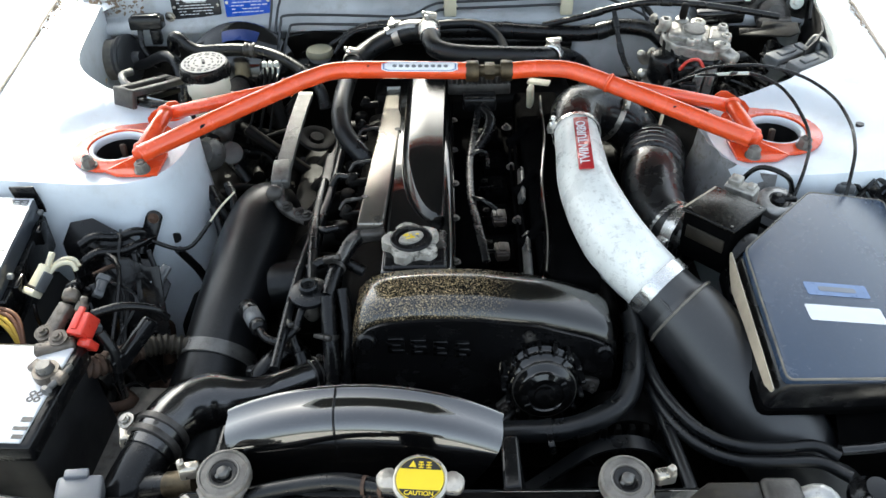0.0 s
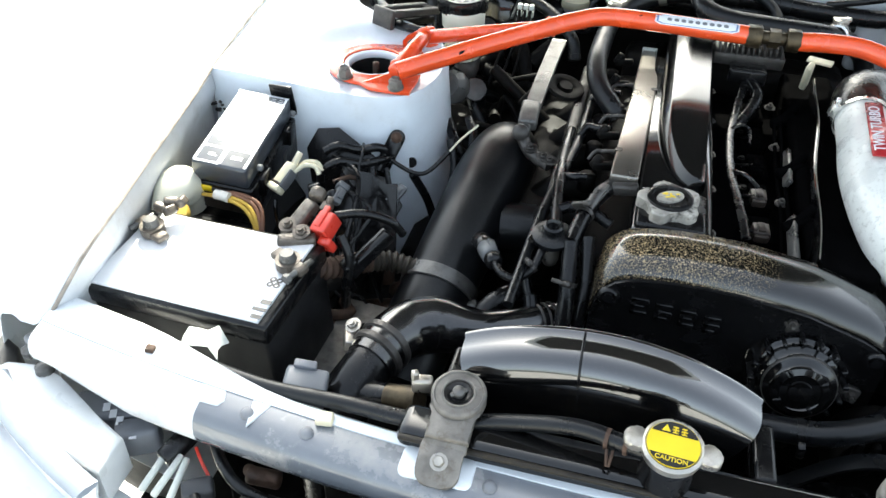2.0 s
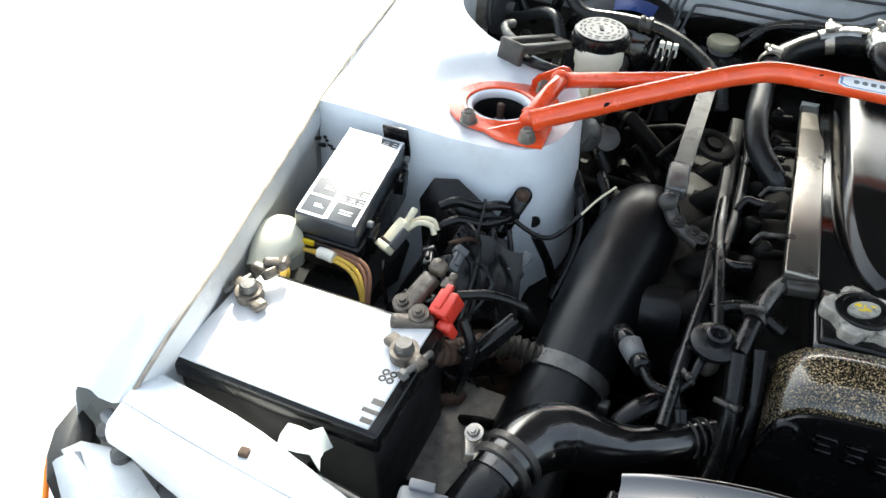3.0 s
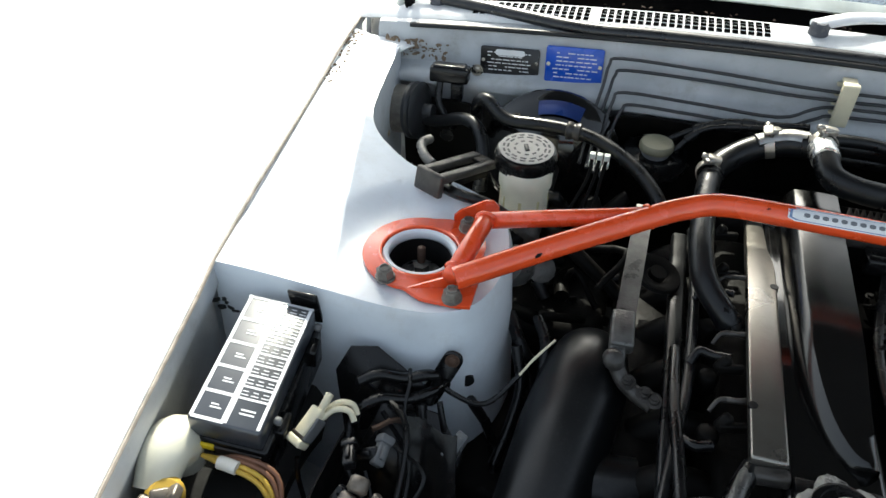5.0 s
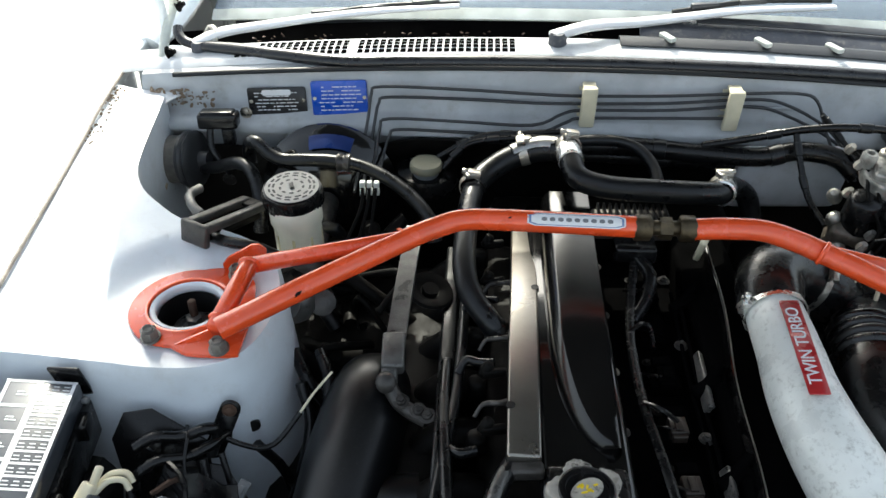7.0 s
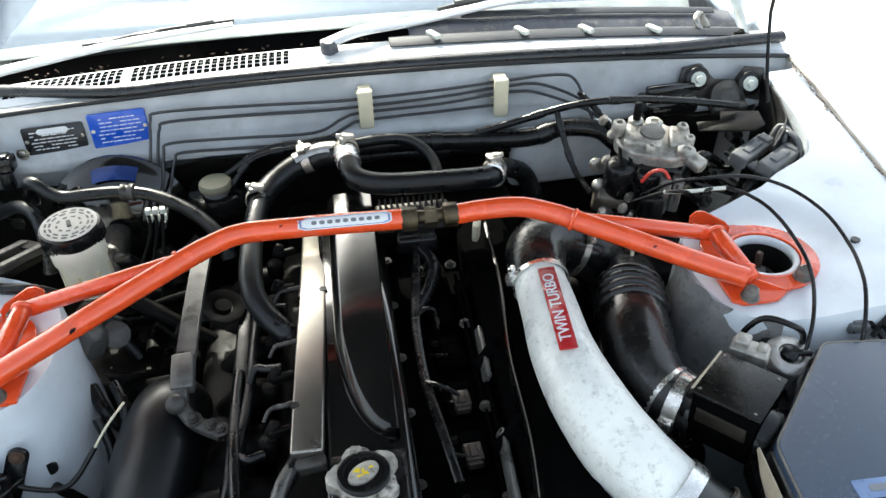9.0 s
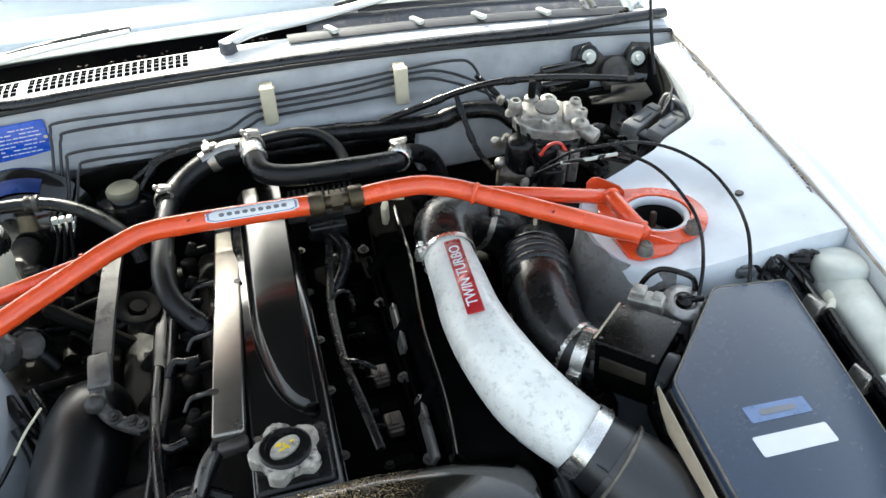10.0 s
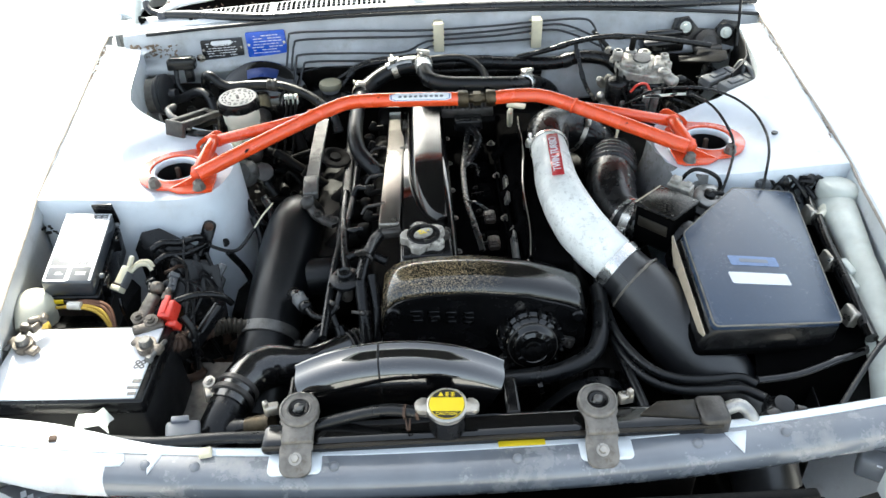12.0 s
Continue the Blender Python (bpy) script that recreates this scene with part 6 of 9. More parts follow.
def onlid(x0, y0, w, h, ang, material, name, label, lift=0.0004):
    e, d = Vector((x0, y0, 0)), ln0
    z = cen.z - ((x0 - cen.x) * ln0.x + (y0 - cen.y) * ln0.y) / ln0.z
    q = mi @ Vector((x0, y0, z))
    bm = B()
    prism(bm, ml @ at(q.x, q.y, lift, 0, 0, ang), rounded(w, h, 0.003, 3), 0.0004, 0)
    return part(name, bm, material, lid, label)


ax = (mi.to_3x3() @ Vector((1.0, 0.0, 0.0)))
ANG = math.degrees(math.atan2(ax.y, ax.x))
onlid(0.506, 0.2405, 0.110, 0.026, ANG + 4, PRINT, "white_label", "plain white label")
onlid(0.508, 0.281, 0.092, 0.022, ANG + 4, PALEBLUE, "blue_label", "faded blue label with unreadable print")
onlid(0.508, 0.281, 0.055, 0.008, ANG + 4, SUPPORT, "print", "", 0.0009)
# clips along the outer side
for f in (0.12, 0.5, 0.9):
    p = LP[2].lerp(LP[1], f)
    bm = B()
    box(bm, at(p.x + 0.028, p.y, p.z - 0.022, 0, 20, 8), 0.018, 0.030, 0.030, 0.003)
    part("spring_clip", bm, STEEL, airbox, "steel spring clip")
bm = B()
sweep(bm, [LP[2] + Vector((0.040, 0.02, -0.022)), LP[2].lerp(LP[1], 0.5) + Vector((0.040, 0, -0.022)), LP[1] + Vector((0.045, -0.02, -0.022))], 0.011, 10, 4)
sweep(bm, [LP[2] + Vector((0.058, 0.02, -0.035)), LP[2].lerp(LP[1], 0.5) + Vector((0.060, 0, -0.035)), LP[1] + Vector((0.060, -0.03, -0.035))], 0.006, 8, 4)
part("side_rail", bm, BLACKGLOSS, airbox)
bm = B()
rim = [(0.700, 0.47, 0.695), (0.704, 0.30, 0.680), (0.702, 0.185, 0.664), (0.692, 0.160, 0.660), (0.609, 0.131, 0.658), (0.534, 0.107, 0.655), (0.47, 0.10, 0.655)]
sweep(bm, rim, 0.0075, 8, 4, flat=0.8)
part("case_rim", bm, BLACKGLOSS, airbox, "raised glossy rim of the lower case")
bm = B()
grid(bm, [[Vector(p) + Vector(d) for d in ((0, 0, 0), (-0.012, 0.004, -0.10), (-0.03, 0.012, -0.22))] for p in smoothed([Vector(q) for q in rim], 3)])
thick(bm, 0.003)
part("case_wall", bm, MATTBLACK, airbox)
bm = B()
grid(bm, [[Vector(p), Vector(p).lerp(c, 0.3) + Vector((0, 0, -0.012)), c + Vector((0, 0, -0.02))] for p, c in ((Vector(q), cen + Vector((0, 0, -0.03))) for q in smoothed([Vector(v) for v in rim], 3))])
thick(bm, 0.002)
part("case_shoulder", bm, MATTBLACK, airbox)

# washer bottle neck by the outer wing
bot = thing("washer_bottle", (0.745, 0.35, 0.55), "pale translucent plastic washer bottle with a round cap", "bottle")
bm = B()
sweep(bm, [(0.742, 0.49, 0.70), (0.742, 0.47, 0.725), (0.735, 0.41, 0.722), (0.727, 0.33, 0.706), (0.715, 0.24, 0.688), (0.700, 0.14, 0.655), (0.69, 0.07, 0.60)], [0.034, 0.036, 0.031, 0.027, 0.029, 0.031, 0.030], 20, 5)
part("body", bm, PALE, bot)
bm = B()
lathe(bm, at(0.747, 0.490, 0.735, -6, 4, 0), [(0.034, 0), (0.038, 0.006), (0.039, 0.022), (0.036, 0.030), (0.028, 0.034), (0, 0.036)], 32)
part("cap", bm, PALE, bot)
bm = B()
lathe(bm, at(0.715, 0.455, 0.722, 20, 30, 0), [(0.018, 0), (0.019, 0.012), (0.016, 0.016), (0, 0.016)], 20)
rod(bm, (0.712, 0.45, 0.735), (0.690, 0.43, 0.735), 0.006, 10)
part("elbow_cap", bm, MILKY, bot)
bm = B()
sweep(bm, [(0.69, 0.43, 0.735), (0.678, 0.36, 0.728), (0.672, 0.25, 0.712), (0.665, 0.17, 0.695)], 0.0075, 8, 5)
part("tube", bm, RUBBER, bot)
bm = B()
for p in ((0.69, 0.30, 0.715), (0.685, 0.27, 0.705)):
    box(bm, at(*p, 10, 0, 10), 0.014, 0.035, 0.012, 0.003)
part("plug", bm, PALE, bot)
rng = random.Random(5)
for k in range(9):
    a = Vector((0.60 + 0.014 * k, 0.505 + 0.01 * rng.random(), 0.74 + 0.02 * rng.random()))
    bm = B()
    sweep(bm, [a, a + Vector((0.02, 0.012, 0.012)), a + Vector((0.035, -0.01 + 0.02 * rng.random(), 0.0)), a + Vector((0.05, -0.02, -0.02))], 0.004, 6, 3)
    solo("plug_lead", bm, RUBBER, "black lead beside the washer bottle", "wire", "washer leads")
    if k % 3 == 0:
        bm = B()
        box(bm, at(a.x + 0.01, a.y + 0.005, a.z + 0.004, 10 * k, 5, 25 * k), 0.028, 0.014, 0.014, 0.002)
        box(bm, at(a.x + 0.01, a.y + 0.005, a.z + 0.012, 10 * k, 5, 25 * k), 0.016, 0.006, 0.005, 0.001)
        solo("wiring_plug", bm, BLACKPLASTIC if k else GREYPLASTIC, "wiring plug beside the washer bottle", "plug", "washer plugs")
# tubes at the front right of the bay
for i, (r, pts) in enumerate(((0.0075, [(0.252, 0.32, 0.70), (0.258, 0.26, 0.682), (0.266, 0.189, 0.677), (0.296, 0.126, 0.673), (0.336, 0.098, 0.670), (0.389, 0.095, 0.667), (0.438, 0.100, 0.663), (0.462, 0.085, 0.660)]),
                              (0.0080, [(0.258, 0.31, 0.68), (0.258, 0.255, 0.664), (0.262, 0.185, 0.662), (0.291, 0.118, 0.659), (0.333, 0.087, 0.657), (0.385, 0.082, 0.656), (0.438, 0.082, 0.655), (0.468, 0.060, 0.655)]),
                              (0.008, [(0.255, 0.25, 0.655), (0.262, 0.206, 0.655), (0.275, 0.085, 0.655), (0.28, 0.04, 0.65)]))):
    bm = B()
    sweep(bm, pts, r, 14, 6)
    solo("water_hose", bm, GREYRUBBER, "thin dark rubber hose beside the black duct", "hose", "front hoses")
pump = thing("hose_valve", (0.475, 0.035, 0.62), "small dark hose valve behind the slam panel", "valve")
bm = B()
lathe(bm, at(0.478, 0.036, 0.640, 10, 8, 0), [(0, 0), (0.022, 0), (0.026, 0.008), (0.026, 0.016), (0.020, 0.020), (0.016, 0.034), (0, 0.036)], 20)
part("body", bm, BLACKPLASTIC, pump)
bm = B()
sweep(bm, [(0.37, 0.0, 0.70), (0.395, 0.0, 0.71), (0.41, -0.012, 0.70), (0.415, -0.02, 0.68)], 0.010, 10, 4)
part("pipe_bend", bm, ALLOY, pump)
bm = B()
box(bm, at(0.445, -0.005, 0.685, 0, 0, 20), 0.03, 0.02, 0.022, 0.004)
box(bm, at(0.49, 0.0, 0.69, 0, 0, -20), 0.018, 0.014, 0.014, 0.003)
part("fitting", bm, BLACKPLASTIC, pump)
bm = B()
sweep(bm, [(0.760, 0.235, 0.725), (0.745, 0.195, 0.715), (0.700, 0.148, 0.705), (0.650, 0.105, 0.700), (0.600, 0.055, 0.695), (0.555, 0.008, 0.690)], 0.0045, 10, 5)
solo("bonnet_cable", bm, GREYRUBBER, "dark bonnet release cable at the corner of the bay", "cable")

# ---- battery corner ----
bat = thing("battery", (-0.606, 0.165, 0.48), "black car battery with a pale flat top", "battery")
mb = at(-0.6055, 0.168, 0.60, 3, -1.5, -4)
bm = B()
box(bm, mb @ at(0, 0, -0.020), 0.250, 0.158, 0.20, 0.006)
part("case", bm, CUP, bat)
bm = B()
box(bm, mb @ at(0, 0, 0.092), 0.256, 0.164, 0.030, 0.005)
part("lid", bm, BLACKPLASTIC, bat)
bm = B()
box(bm, mb @ at(-0.004, -0.002, 0.1085), 0.240, 0.150, 0.005, 0.002)
top = part("top_label", bm, PRINT, bat, "pale silver top label")
bm = B()
for i in range(2):
    for j in range(2):
        lathe(bm, mb @ at(0.099 + 0.009 * i, -0.006 - 0.009 * j, 0.1111), [(0.0022, 0), (0.0044, 0), (0.0044, 0.0006), (0.0022, 0.0006)], 12)
for x, y, w, h in ((0.110, -0.045, 0.013, 0.007), (0.108, -0.058, 0.018, 0.005), (0.110, -0.070, 0.013, 0.006)):
    box(bm, mb @ at(x, y, 0.1113), w, h, 0.0006, 0)
part("print", bm, PLATEBLACK, top, "dark printed marks")["kind"] = "stuff"


def terminal(x, y, turn, name, label):
    tm = thing(name, tuple(mb @ Vector((x, y, 0.108))), label, "battery terminal", "battery terminals")
    m = mb @ at(x, y, 0.108, 0, 0, turn)
    bm = B()
    lathe(bm, m, [(0.014, 0), (0.012, 0.012), (0.0095, 0.026), (0.0085, 0.028), (0, 0.028)], 18)
    part("post", bm, GREYALLOY, tm)
    bm = B()
    lathe(bm, m, [(0.0125, 0.006), (0.0165, 0.006), (0.0165, 0.018), (0.0115, 0.018)], 18)
    box(bm, m @ at(0.019, 0, 0.012), 0.020, 0.017, 0.011, 0.003)
    box(bm, m @ at(-0.020, 0.004, 0.011), 0.020, 0.018, 0.009, 0.003)
    part("clamp", bm, GREASYMETAL, tm)
    bm = B()
    rod(bm, m @ Vector((0.022, -0.020, 0.013)), m @ Vector((0.022, 0.020, 0.013)), 0.004, 8)
    lathe(bm, m @ at(0.022, -0.02, 0.013, 90, 0, 0), [(0.007, 0), (0.007, 0.006), (0, 0.006)], 6)
    part("clamp_bolt", bm, GREYALLOY, tm)


terminal(0.108, 0.020, -20, "battery_terminal", "dull lead battery terminal with a bolted clamp")
terminal(-0.097, 0.028, 160, "battery_terminal", "sunlit lead battery terminal beside the wing")
bm = B()
grid(bm, [[(-0.583 + 0.013 * i + 0.004 * math.sin(5 * j), 0.066 - 0.011 * j + 0.006 * math.sin(3 * i), 0.700 + 0.009 * math.sin(2.2 * i + 1) * math.cos(1.7 * j) - 0.008 * abs(i - 2) + 0.001 * j) for i in range(5)] for j in range(4)])
thick(bm, 0.0008)
solo("torn_plastic_scrap", bm, PALE, "torn pale plastic scrap tucked before the battery", "scrap")
bm = B()
grid(bm, [[(x, y, 0.485 + d) for x, d in ((-0.76, 0.03), (-0.74, 0.0), (-0.45, 0.0), (-0.428, 0.018), (-0.424, 0.020))] for y in (0.06, 0.15, 0.25, 0.33)])
thick(bm, 0.003)
box(bm, at(-0.446, 0.215, 0.560, 4, 0, -4), 0.066, 0.16, 0.004, 0.001)
solo("battery_tray", bm, WEATHERED, "grey pressed steel battery tray", "tray")
# white filler bottle and the cap behind the battery
fb = thing("filler_bottle", (-0.735, 0.30, 0.60), "off-white plastic filler bottle beside the wing", "bottle")
bm = B()
sweep(bm, [(-0.735, 0.335, 0.66), (-0.735, 0.325, 0.695), (-0.732, 0.30, 0.71), (-0.73, 0.265, 0.69)], [0.026, 0.032, 0.028, 0.022], 16, 5)
part("body", bm, MILKY, fb)
bm = B()
lathe(bm, at(-0.715, 0.262, 0.69, 20, 25, 0), [(0.020, 0), (0.021, 0.012), (0.016, 0.018), (0, 0.018)], 18)
part("cap", bm, WIREYELLOW, fb, "yellow cap")
for k, (x, y) in enumerate(((-0.705, 0.225), (-0.695, 0.235), (-0.69, 0.222), (-0.682, 0.24))):
    bm = B()
    box(bm, at(x, y, 0.733 + 0.004 * (k % 2), 20 * k, 10, 35 * k), 0.020, 0.012, 0.012, 0.003)
    solo("cable_lug", bm, GREASYMETAL, "greasy cable lug stacked on the battery terminal", "lug", "cable lugs")

# ---- fuse box ----
fuse = thing("fuse_box", (-0.676, 0.415, 0.62), "black fuse box with a white-printed lid", "fuse box")
mz = at(-0.676, 0.4145, 0.7605, 8.0, 5, 3)
bm = B()
box(bm, mz @ at(0, 0, -0.022), 0.084, 0.180, 0.036, 0.004)
lidz = part("lid", bm, FUSELID, fuse)
bm = B()
box(bm, mz @ at(0.002, 0, -0.075), 0.092, 0.186, 0.070, 0.005)
box(bm, mz @ at(0.050, 0.055, -0.045), 0.014, 0.025, 0.030, 0.003)
box(bm, mz @ at(0.050, -0.05, -0.055), 0.014, 0.03, 0.035, 0.003)
part("base", bm, BLACKPLASTIC, fuse)
# brown plate added for the sun's glow and dust on the box front
bm = B()
box(bm, mz @ at(0.002, -0.0935, -0.066), 0.080, 0.004, 0.040, 0.0015)
part("front_glow_plate", bm, PLUGBROWN, fuse, "brown plate for dust and sun glow on the front")
bm = B()
box(bm, mz @ at(-0.030, -0.0945, -0.049), 0.034, 0.004, 0.010, 0.0015)
part("label", bm, YELLOW, fuse, "yellow strip below the lid")
for y in (0.075, -0.06):
    bm = B()
    rod(bm, mz @ Vector((0.046, y, -0.02)), mz @ Vector((0.054, y, -0.02)), 0.005, 8)
    part("latch", bm, GREYPLASTIC, fuse)
# the printed chart: raised bars of paint
bm = B()
g, w = 0.0040, 0.0004
X0, X1, XM, Y0, Y1 = -0.038, 0.038, -0.001, -0.086, 0.086


def bar(x0, y0, x1, y1):
    box(bm, mz @ at((x0 + x1) / 2, (y0 + y1) / 2, -0.0037), abs(x1 - x0), abs(y1 - y0), w, 0)


for x in (X0, XM - 0.0015, XM + 0.0015, X1):
    bar(x - g / 2, Y0, x + g / 2, Y1)
for k in range(6):
    y = Y0 + (Y1 - Y0) * k / 5
    bar(X0, y - g / 2, XM, y + g / 2)
    if k < 5:
        c = y + (Y1 - Y0) / 10
        for d in (-0.002, 0.002):
            bar(X0 + 0.011 + 2 * abs(d), c + d - 0.0009, XM - 0.011 - d, c + d + 0.0009)
for k in range(10):
    y = Y0 + 0.034 + (Y1 - Y0 - 0.034) * k / 9
    bar(XM, y - g / 3, X1, y + g / 3)
    if k < 9:
        for i in range(3):
            x = XM + 0.004 + 0.0118 * i
            bar(x, y + 0.0042, x + 0.0085, y + 0.0054)
            bar(x + 0.001, y + 0.0088, x + 0.0075, y + 0.0100)
for d in (-0.003, 0.002):
    bar(XM + 0.012, Y0 + 0.017 + d, X1 - 0.010, Y0 + 0.019 + d)
bar(X0 - 0.003, Y1 - 0.001, X1 + 0.003, Y1 + 0.002)
part("print", bm, PRINT, lidz, "worn white fuse chart with unreadable entries")["kind"] = "stuff"
for i in range(4):
    o = 0.005 * i
    bm = B()
    sweep(bm, [(-0.70 + o, 0.318, 0.695), (-0.665 + o, 0.305 + o, 0.705), (-0.625 + o, 0.300 + o, 0.695), (-0.603 + o * 0.5, 0.285, 0.66), (-0.598 + o * 0.5, 0.26, 0.61), (-0.585 + o, 0.24, 0.57)], 0.0030, 8, 5)
    solo("fuse_wire", bm, WIREYELLOW if i < 2 else WIREBROWN, "yellow wire looping out of the fuse box" if i < 2 else "brown wire looping out of the fuse box", "wire", "fuse box wires")
bm = B()
sweep(bm, [(-0.672, 0.306, 0.708), (-0.662, 0.305, 0.7085), (-0.650, 0.304, 0.7075)], 0.0075, 10, 4)
solo("wire_tape", bm, TAPE, "white tape wrapped round the fuse wires", "tape")
# cream plug and its wires
plug = thing("cream_plug", (-0.60, 0.395, 0.68), "cream plastic wiring plug beside the fuse box", "plug")
mp = at(-0.600, 0.385, 0.705, 35, 0, -28)
bm = B()
box(bm, mp, 0.017, 0.040, 0.016, 0.003)
box(bm, mp @ at(0.002, 0.028, 0.002, 12, 0, 0), 0.008, 0.026, 0.008, 0.002)
box(bm, mp @ at(0, -0.024, 0), 0.022, 0.010, 0.019, 0.002)
part("shell", bm, CREAM, plug)
bm = B()
box(bm, mp @ at(0.0105, -0.004, 0), 0.004, 0.030, 0.018, 0.0015)
part("clip", bm, GREYPLASTIC, plug)
bm = B()
box(bm, mp @ at(0, -0.0165, 0.0005), 0.0175, 0.004, 0.0165, 0.0005)
part("gap", bm, PLUGBROWN, plug)
for d in (0, 0.010):
    bm = B()
    sweep(bm, [(-0.590, 0.402 - d, 0.707), (-0.577, 0.414 - d, 0.715), (-0.561, 0.418 - d, 0.713), (-0.553, 0.412 - d, 0.704)], 0.0038, 8, 4)
    part("wire", bm, CREAM, plug)
bm = B()
sweep(bm, [(-0.605, 0.355, 0.68), (-0.602, 0.345, 0.66), (-0.595, 0.34, 0.62), (-0.59, 0.335, 0.58)], 0.003, 6, 4)
part("wire", bm, RUBBER, plug)
bm = B()
box(bm, at(-0.655, 0.5155, 0.756, 14, 0, 0), 0.038, 0.004, 0.058, 0.001)
lathe(bm, aim((-0.655, 0.5135, 0.765), (0, -1, 0.1)), [(0.006, 0), (0.006, 0.002), (0, 0.003)], 10)
solo("fuse_box_strap", bm, BLACKPLASTIC, "black strap fixing the fuse box to the tower wall", "strap")
# worn patch with a hole in the wing's inner skin
bm = B()
rng = random.Random(3)
for k in range(16):
    a = Vector((-0.790 + 0.0030 * k, 0.5245, 0.728 - 0.0018 * k + 0.010 * rng.uniform(-1, 1)))
    lathe(bm, aim(a, (0.1, -1, 0)), [(0.002 + 0.007 * rng.random() ** 1.5, -0.004), (0.002, 0.0008), (0, 0.001)], 7, 0.55)
solo("wiring_hole", bm, INK, "ragged dark holes in the inner wing corner", "hole")

# ---- between the battery and the engine ----
# black mounting plates and the slotted bracket on the tower wall
mt = thing("harness_bracket", (-0.50, 0.51, 0.60), "black steel harness brackets bolted to the strut tower", "bracket")
bm = B()
prism(bm, aim((-0.478, 0.506, 0.692), (0.12, -0.97, 0.2)) @ at(0, 0, 0, 0, 0, -24), rounded(0.025, 0.09, 0.0122, 5), 0.004, 0.001, 1)
part("arm", bm, BLACKPLASTIC, mt)
bm = B()
hexbolt(bm, (-0.465, 0.508, 0.724), (0.1, -1, 0.2), 0.006, 0.004, 0)
part("bolt", bm, RUST, mt)
bm = B()
prism(bm, at(-0.556, 0.478, 0.690, 62, -12, 10), [(-0.045, -0.06), (0.06, -0.06), (0.066, -0.01), (0.012, 0.045), (-0.022, 0.048), (-0.045, 0.02)], 0.003, 0.001, 1)
part("plate", bm, BLACKPLASTIC, mt)
bm = B()
prism(bm, at(-0.50, 0.43, 0.635, 50, 10, -10), [(-0.06, -0.08), (0.05, -0.085), (0.06, 0.03), (0.02, 0.06), (-0.05, 0.05)], 0.003, 0.001, 1)
part("plate", bm, BLACKPLASTIC, mt)
bm = B()
lathe(bm, aim((-0.452, 0.5395, 0.664), (0.35, -0.93, 0.05)), [(0.0095, -0.006), (0.0095, 0.0045), (0, 0.0046)], 16)
solo("tower_hole", bm, INK, "round drain hole in the tower wall", "hole")
bm = B()
lathe(bm, at(0.680, 0.655, 0.7935, 0, 0, 0), [(0.0066, -0.004), (0.0066, 0.0012), (0, 0.0013)], 16)
solo("drain_hole", bm, INK, "small dark hole in the inner wing top", "hole")
# looms
LOOMS = (([(-0.565, 0.455, 0.712), (-0.545, 0.465, 0.720), (-0.515, 0.475, 0.712), (-0.49, 0.485, 0.715), (-0.478, 0.49, 0.705), (-0.485, 0.475, 0.68)], 0.0072),
         ([(-0.565, 0.43, 0.66), (-0.558, 0.425, 0.695), (-0.535, 0.44, 0.708), (-0.505, 0.455, 0.70), (-0.48, 0.475, 0.70), (-0.47, 0.50, 0.69)], 0.0068),
         ([(-0.478, 0.49, 0.70), (-0.455, 0.49, 0.685), (-0.43, 0.495, 0.672), (-0.41, 0.505, 0.675), (-0.385, 0.53, 0.70)], 0.0035),
         ([(-0.512, 0.487, 0.716), (-0.506, 0.468, 0.716), (-0.505, 0.44, 0.695), (-0.49, 0.42, 0.67)], 0.0026),
         ([(-0.47, 0.47, 0.69), (-0.455, 0.44, 0.65), (-0.46, 0.40, 0.60), (-0.44, 0.37, 0.56)], 0.004),
         ([(-0.49, 0.46, 0.69), (-0.48, 0.42, 0.64), (-0.50, 0.38, 0.60), (-0.49, 0.34, 0.57)], 0.006),
         ([(-0.57, 0.43, 0.67), (-0.56, 0.39, 0.64), (-0.53, 0.36, 0.62), (-0.50, 0.32, 0.61)], 0.006),
         ([(-0.44, 0.51, 0.66), (-0.415, 0.52, 0.60), (-0.40, 0.50, 0.55), (-0.41, 0.45, 0.52)], 0.007),
         ([(-0.40, 0.60, 0.68), (-0.385, 0.57, 0.64), (-0.39, 0.53, 0.60), (-0.40, 0.49, 0.57)], 0.008),
         ([(-0.38, 0.64, 0.70), (-0.362, 0.60, 0.69), (-0.36, 0.55, 0.65), (-0.375, 0.50, 0.60)], 0.008),
         ([(-0.42, 0.66, 0.68), (-0.395, 0.62, 0.66), (-0.37, 0.61, 0.62), (-0.36, 0.58, 0.55)], 0.009))
for pts, r in LOOMS:
    bm = B()
    sweep(bm, pts, r, 8, 4)
    solo("wiring_loom", bm, RUBBER, "black taped wiring loom between the battery and the engine", "wiring", "wiring looms")
rng = random.Random(29)
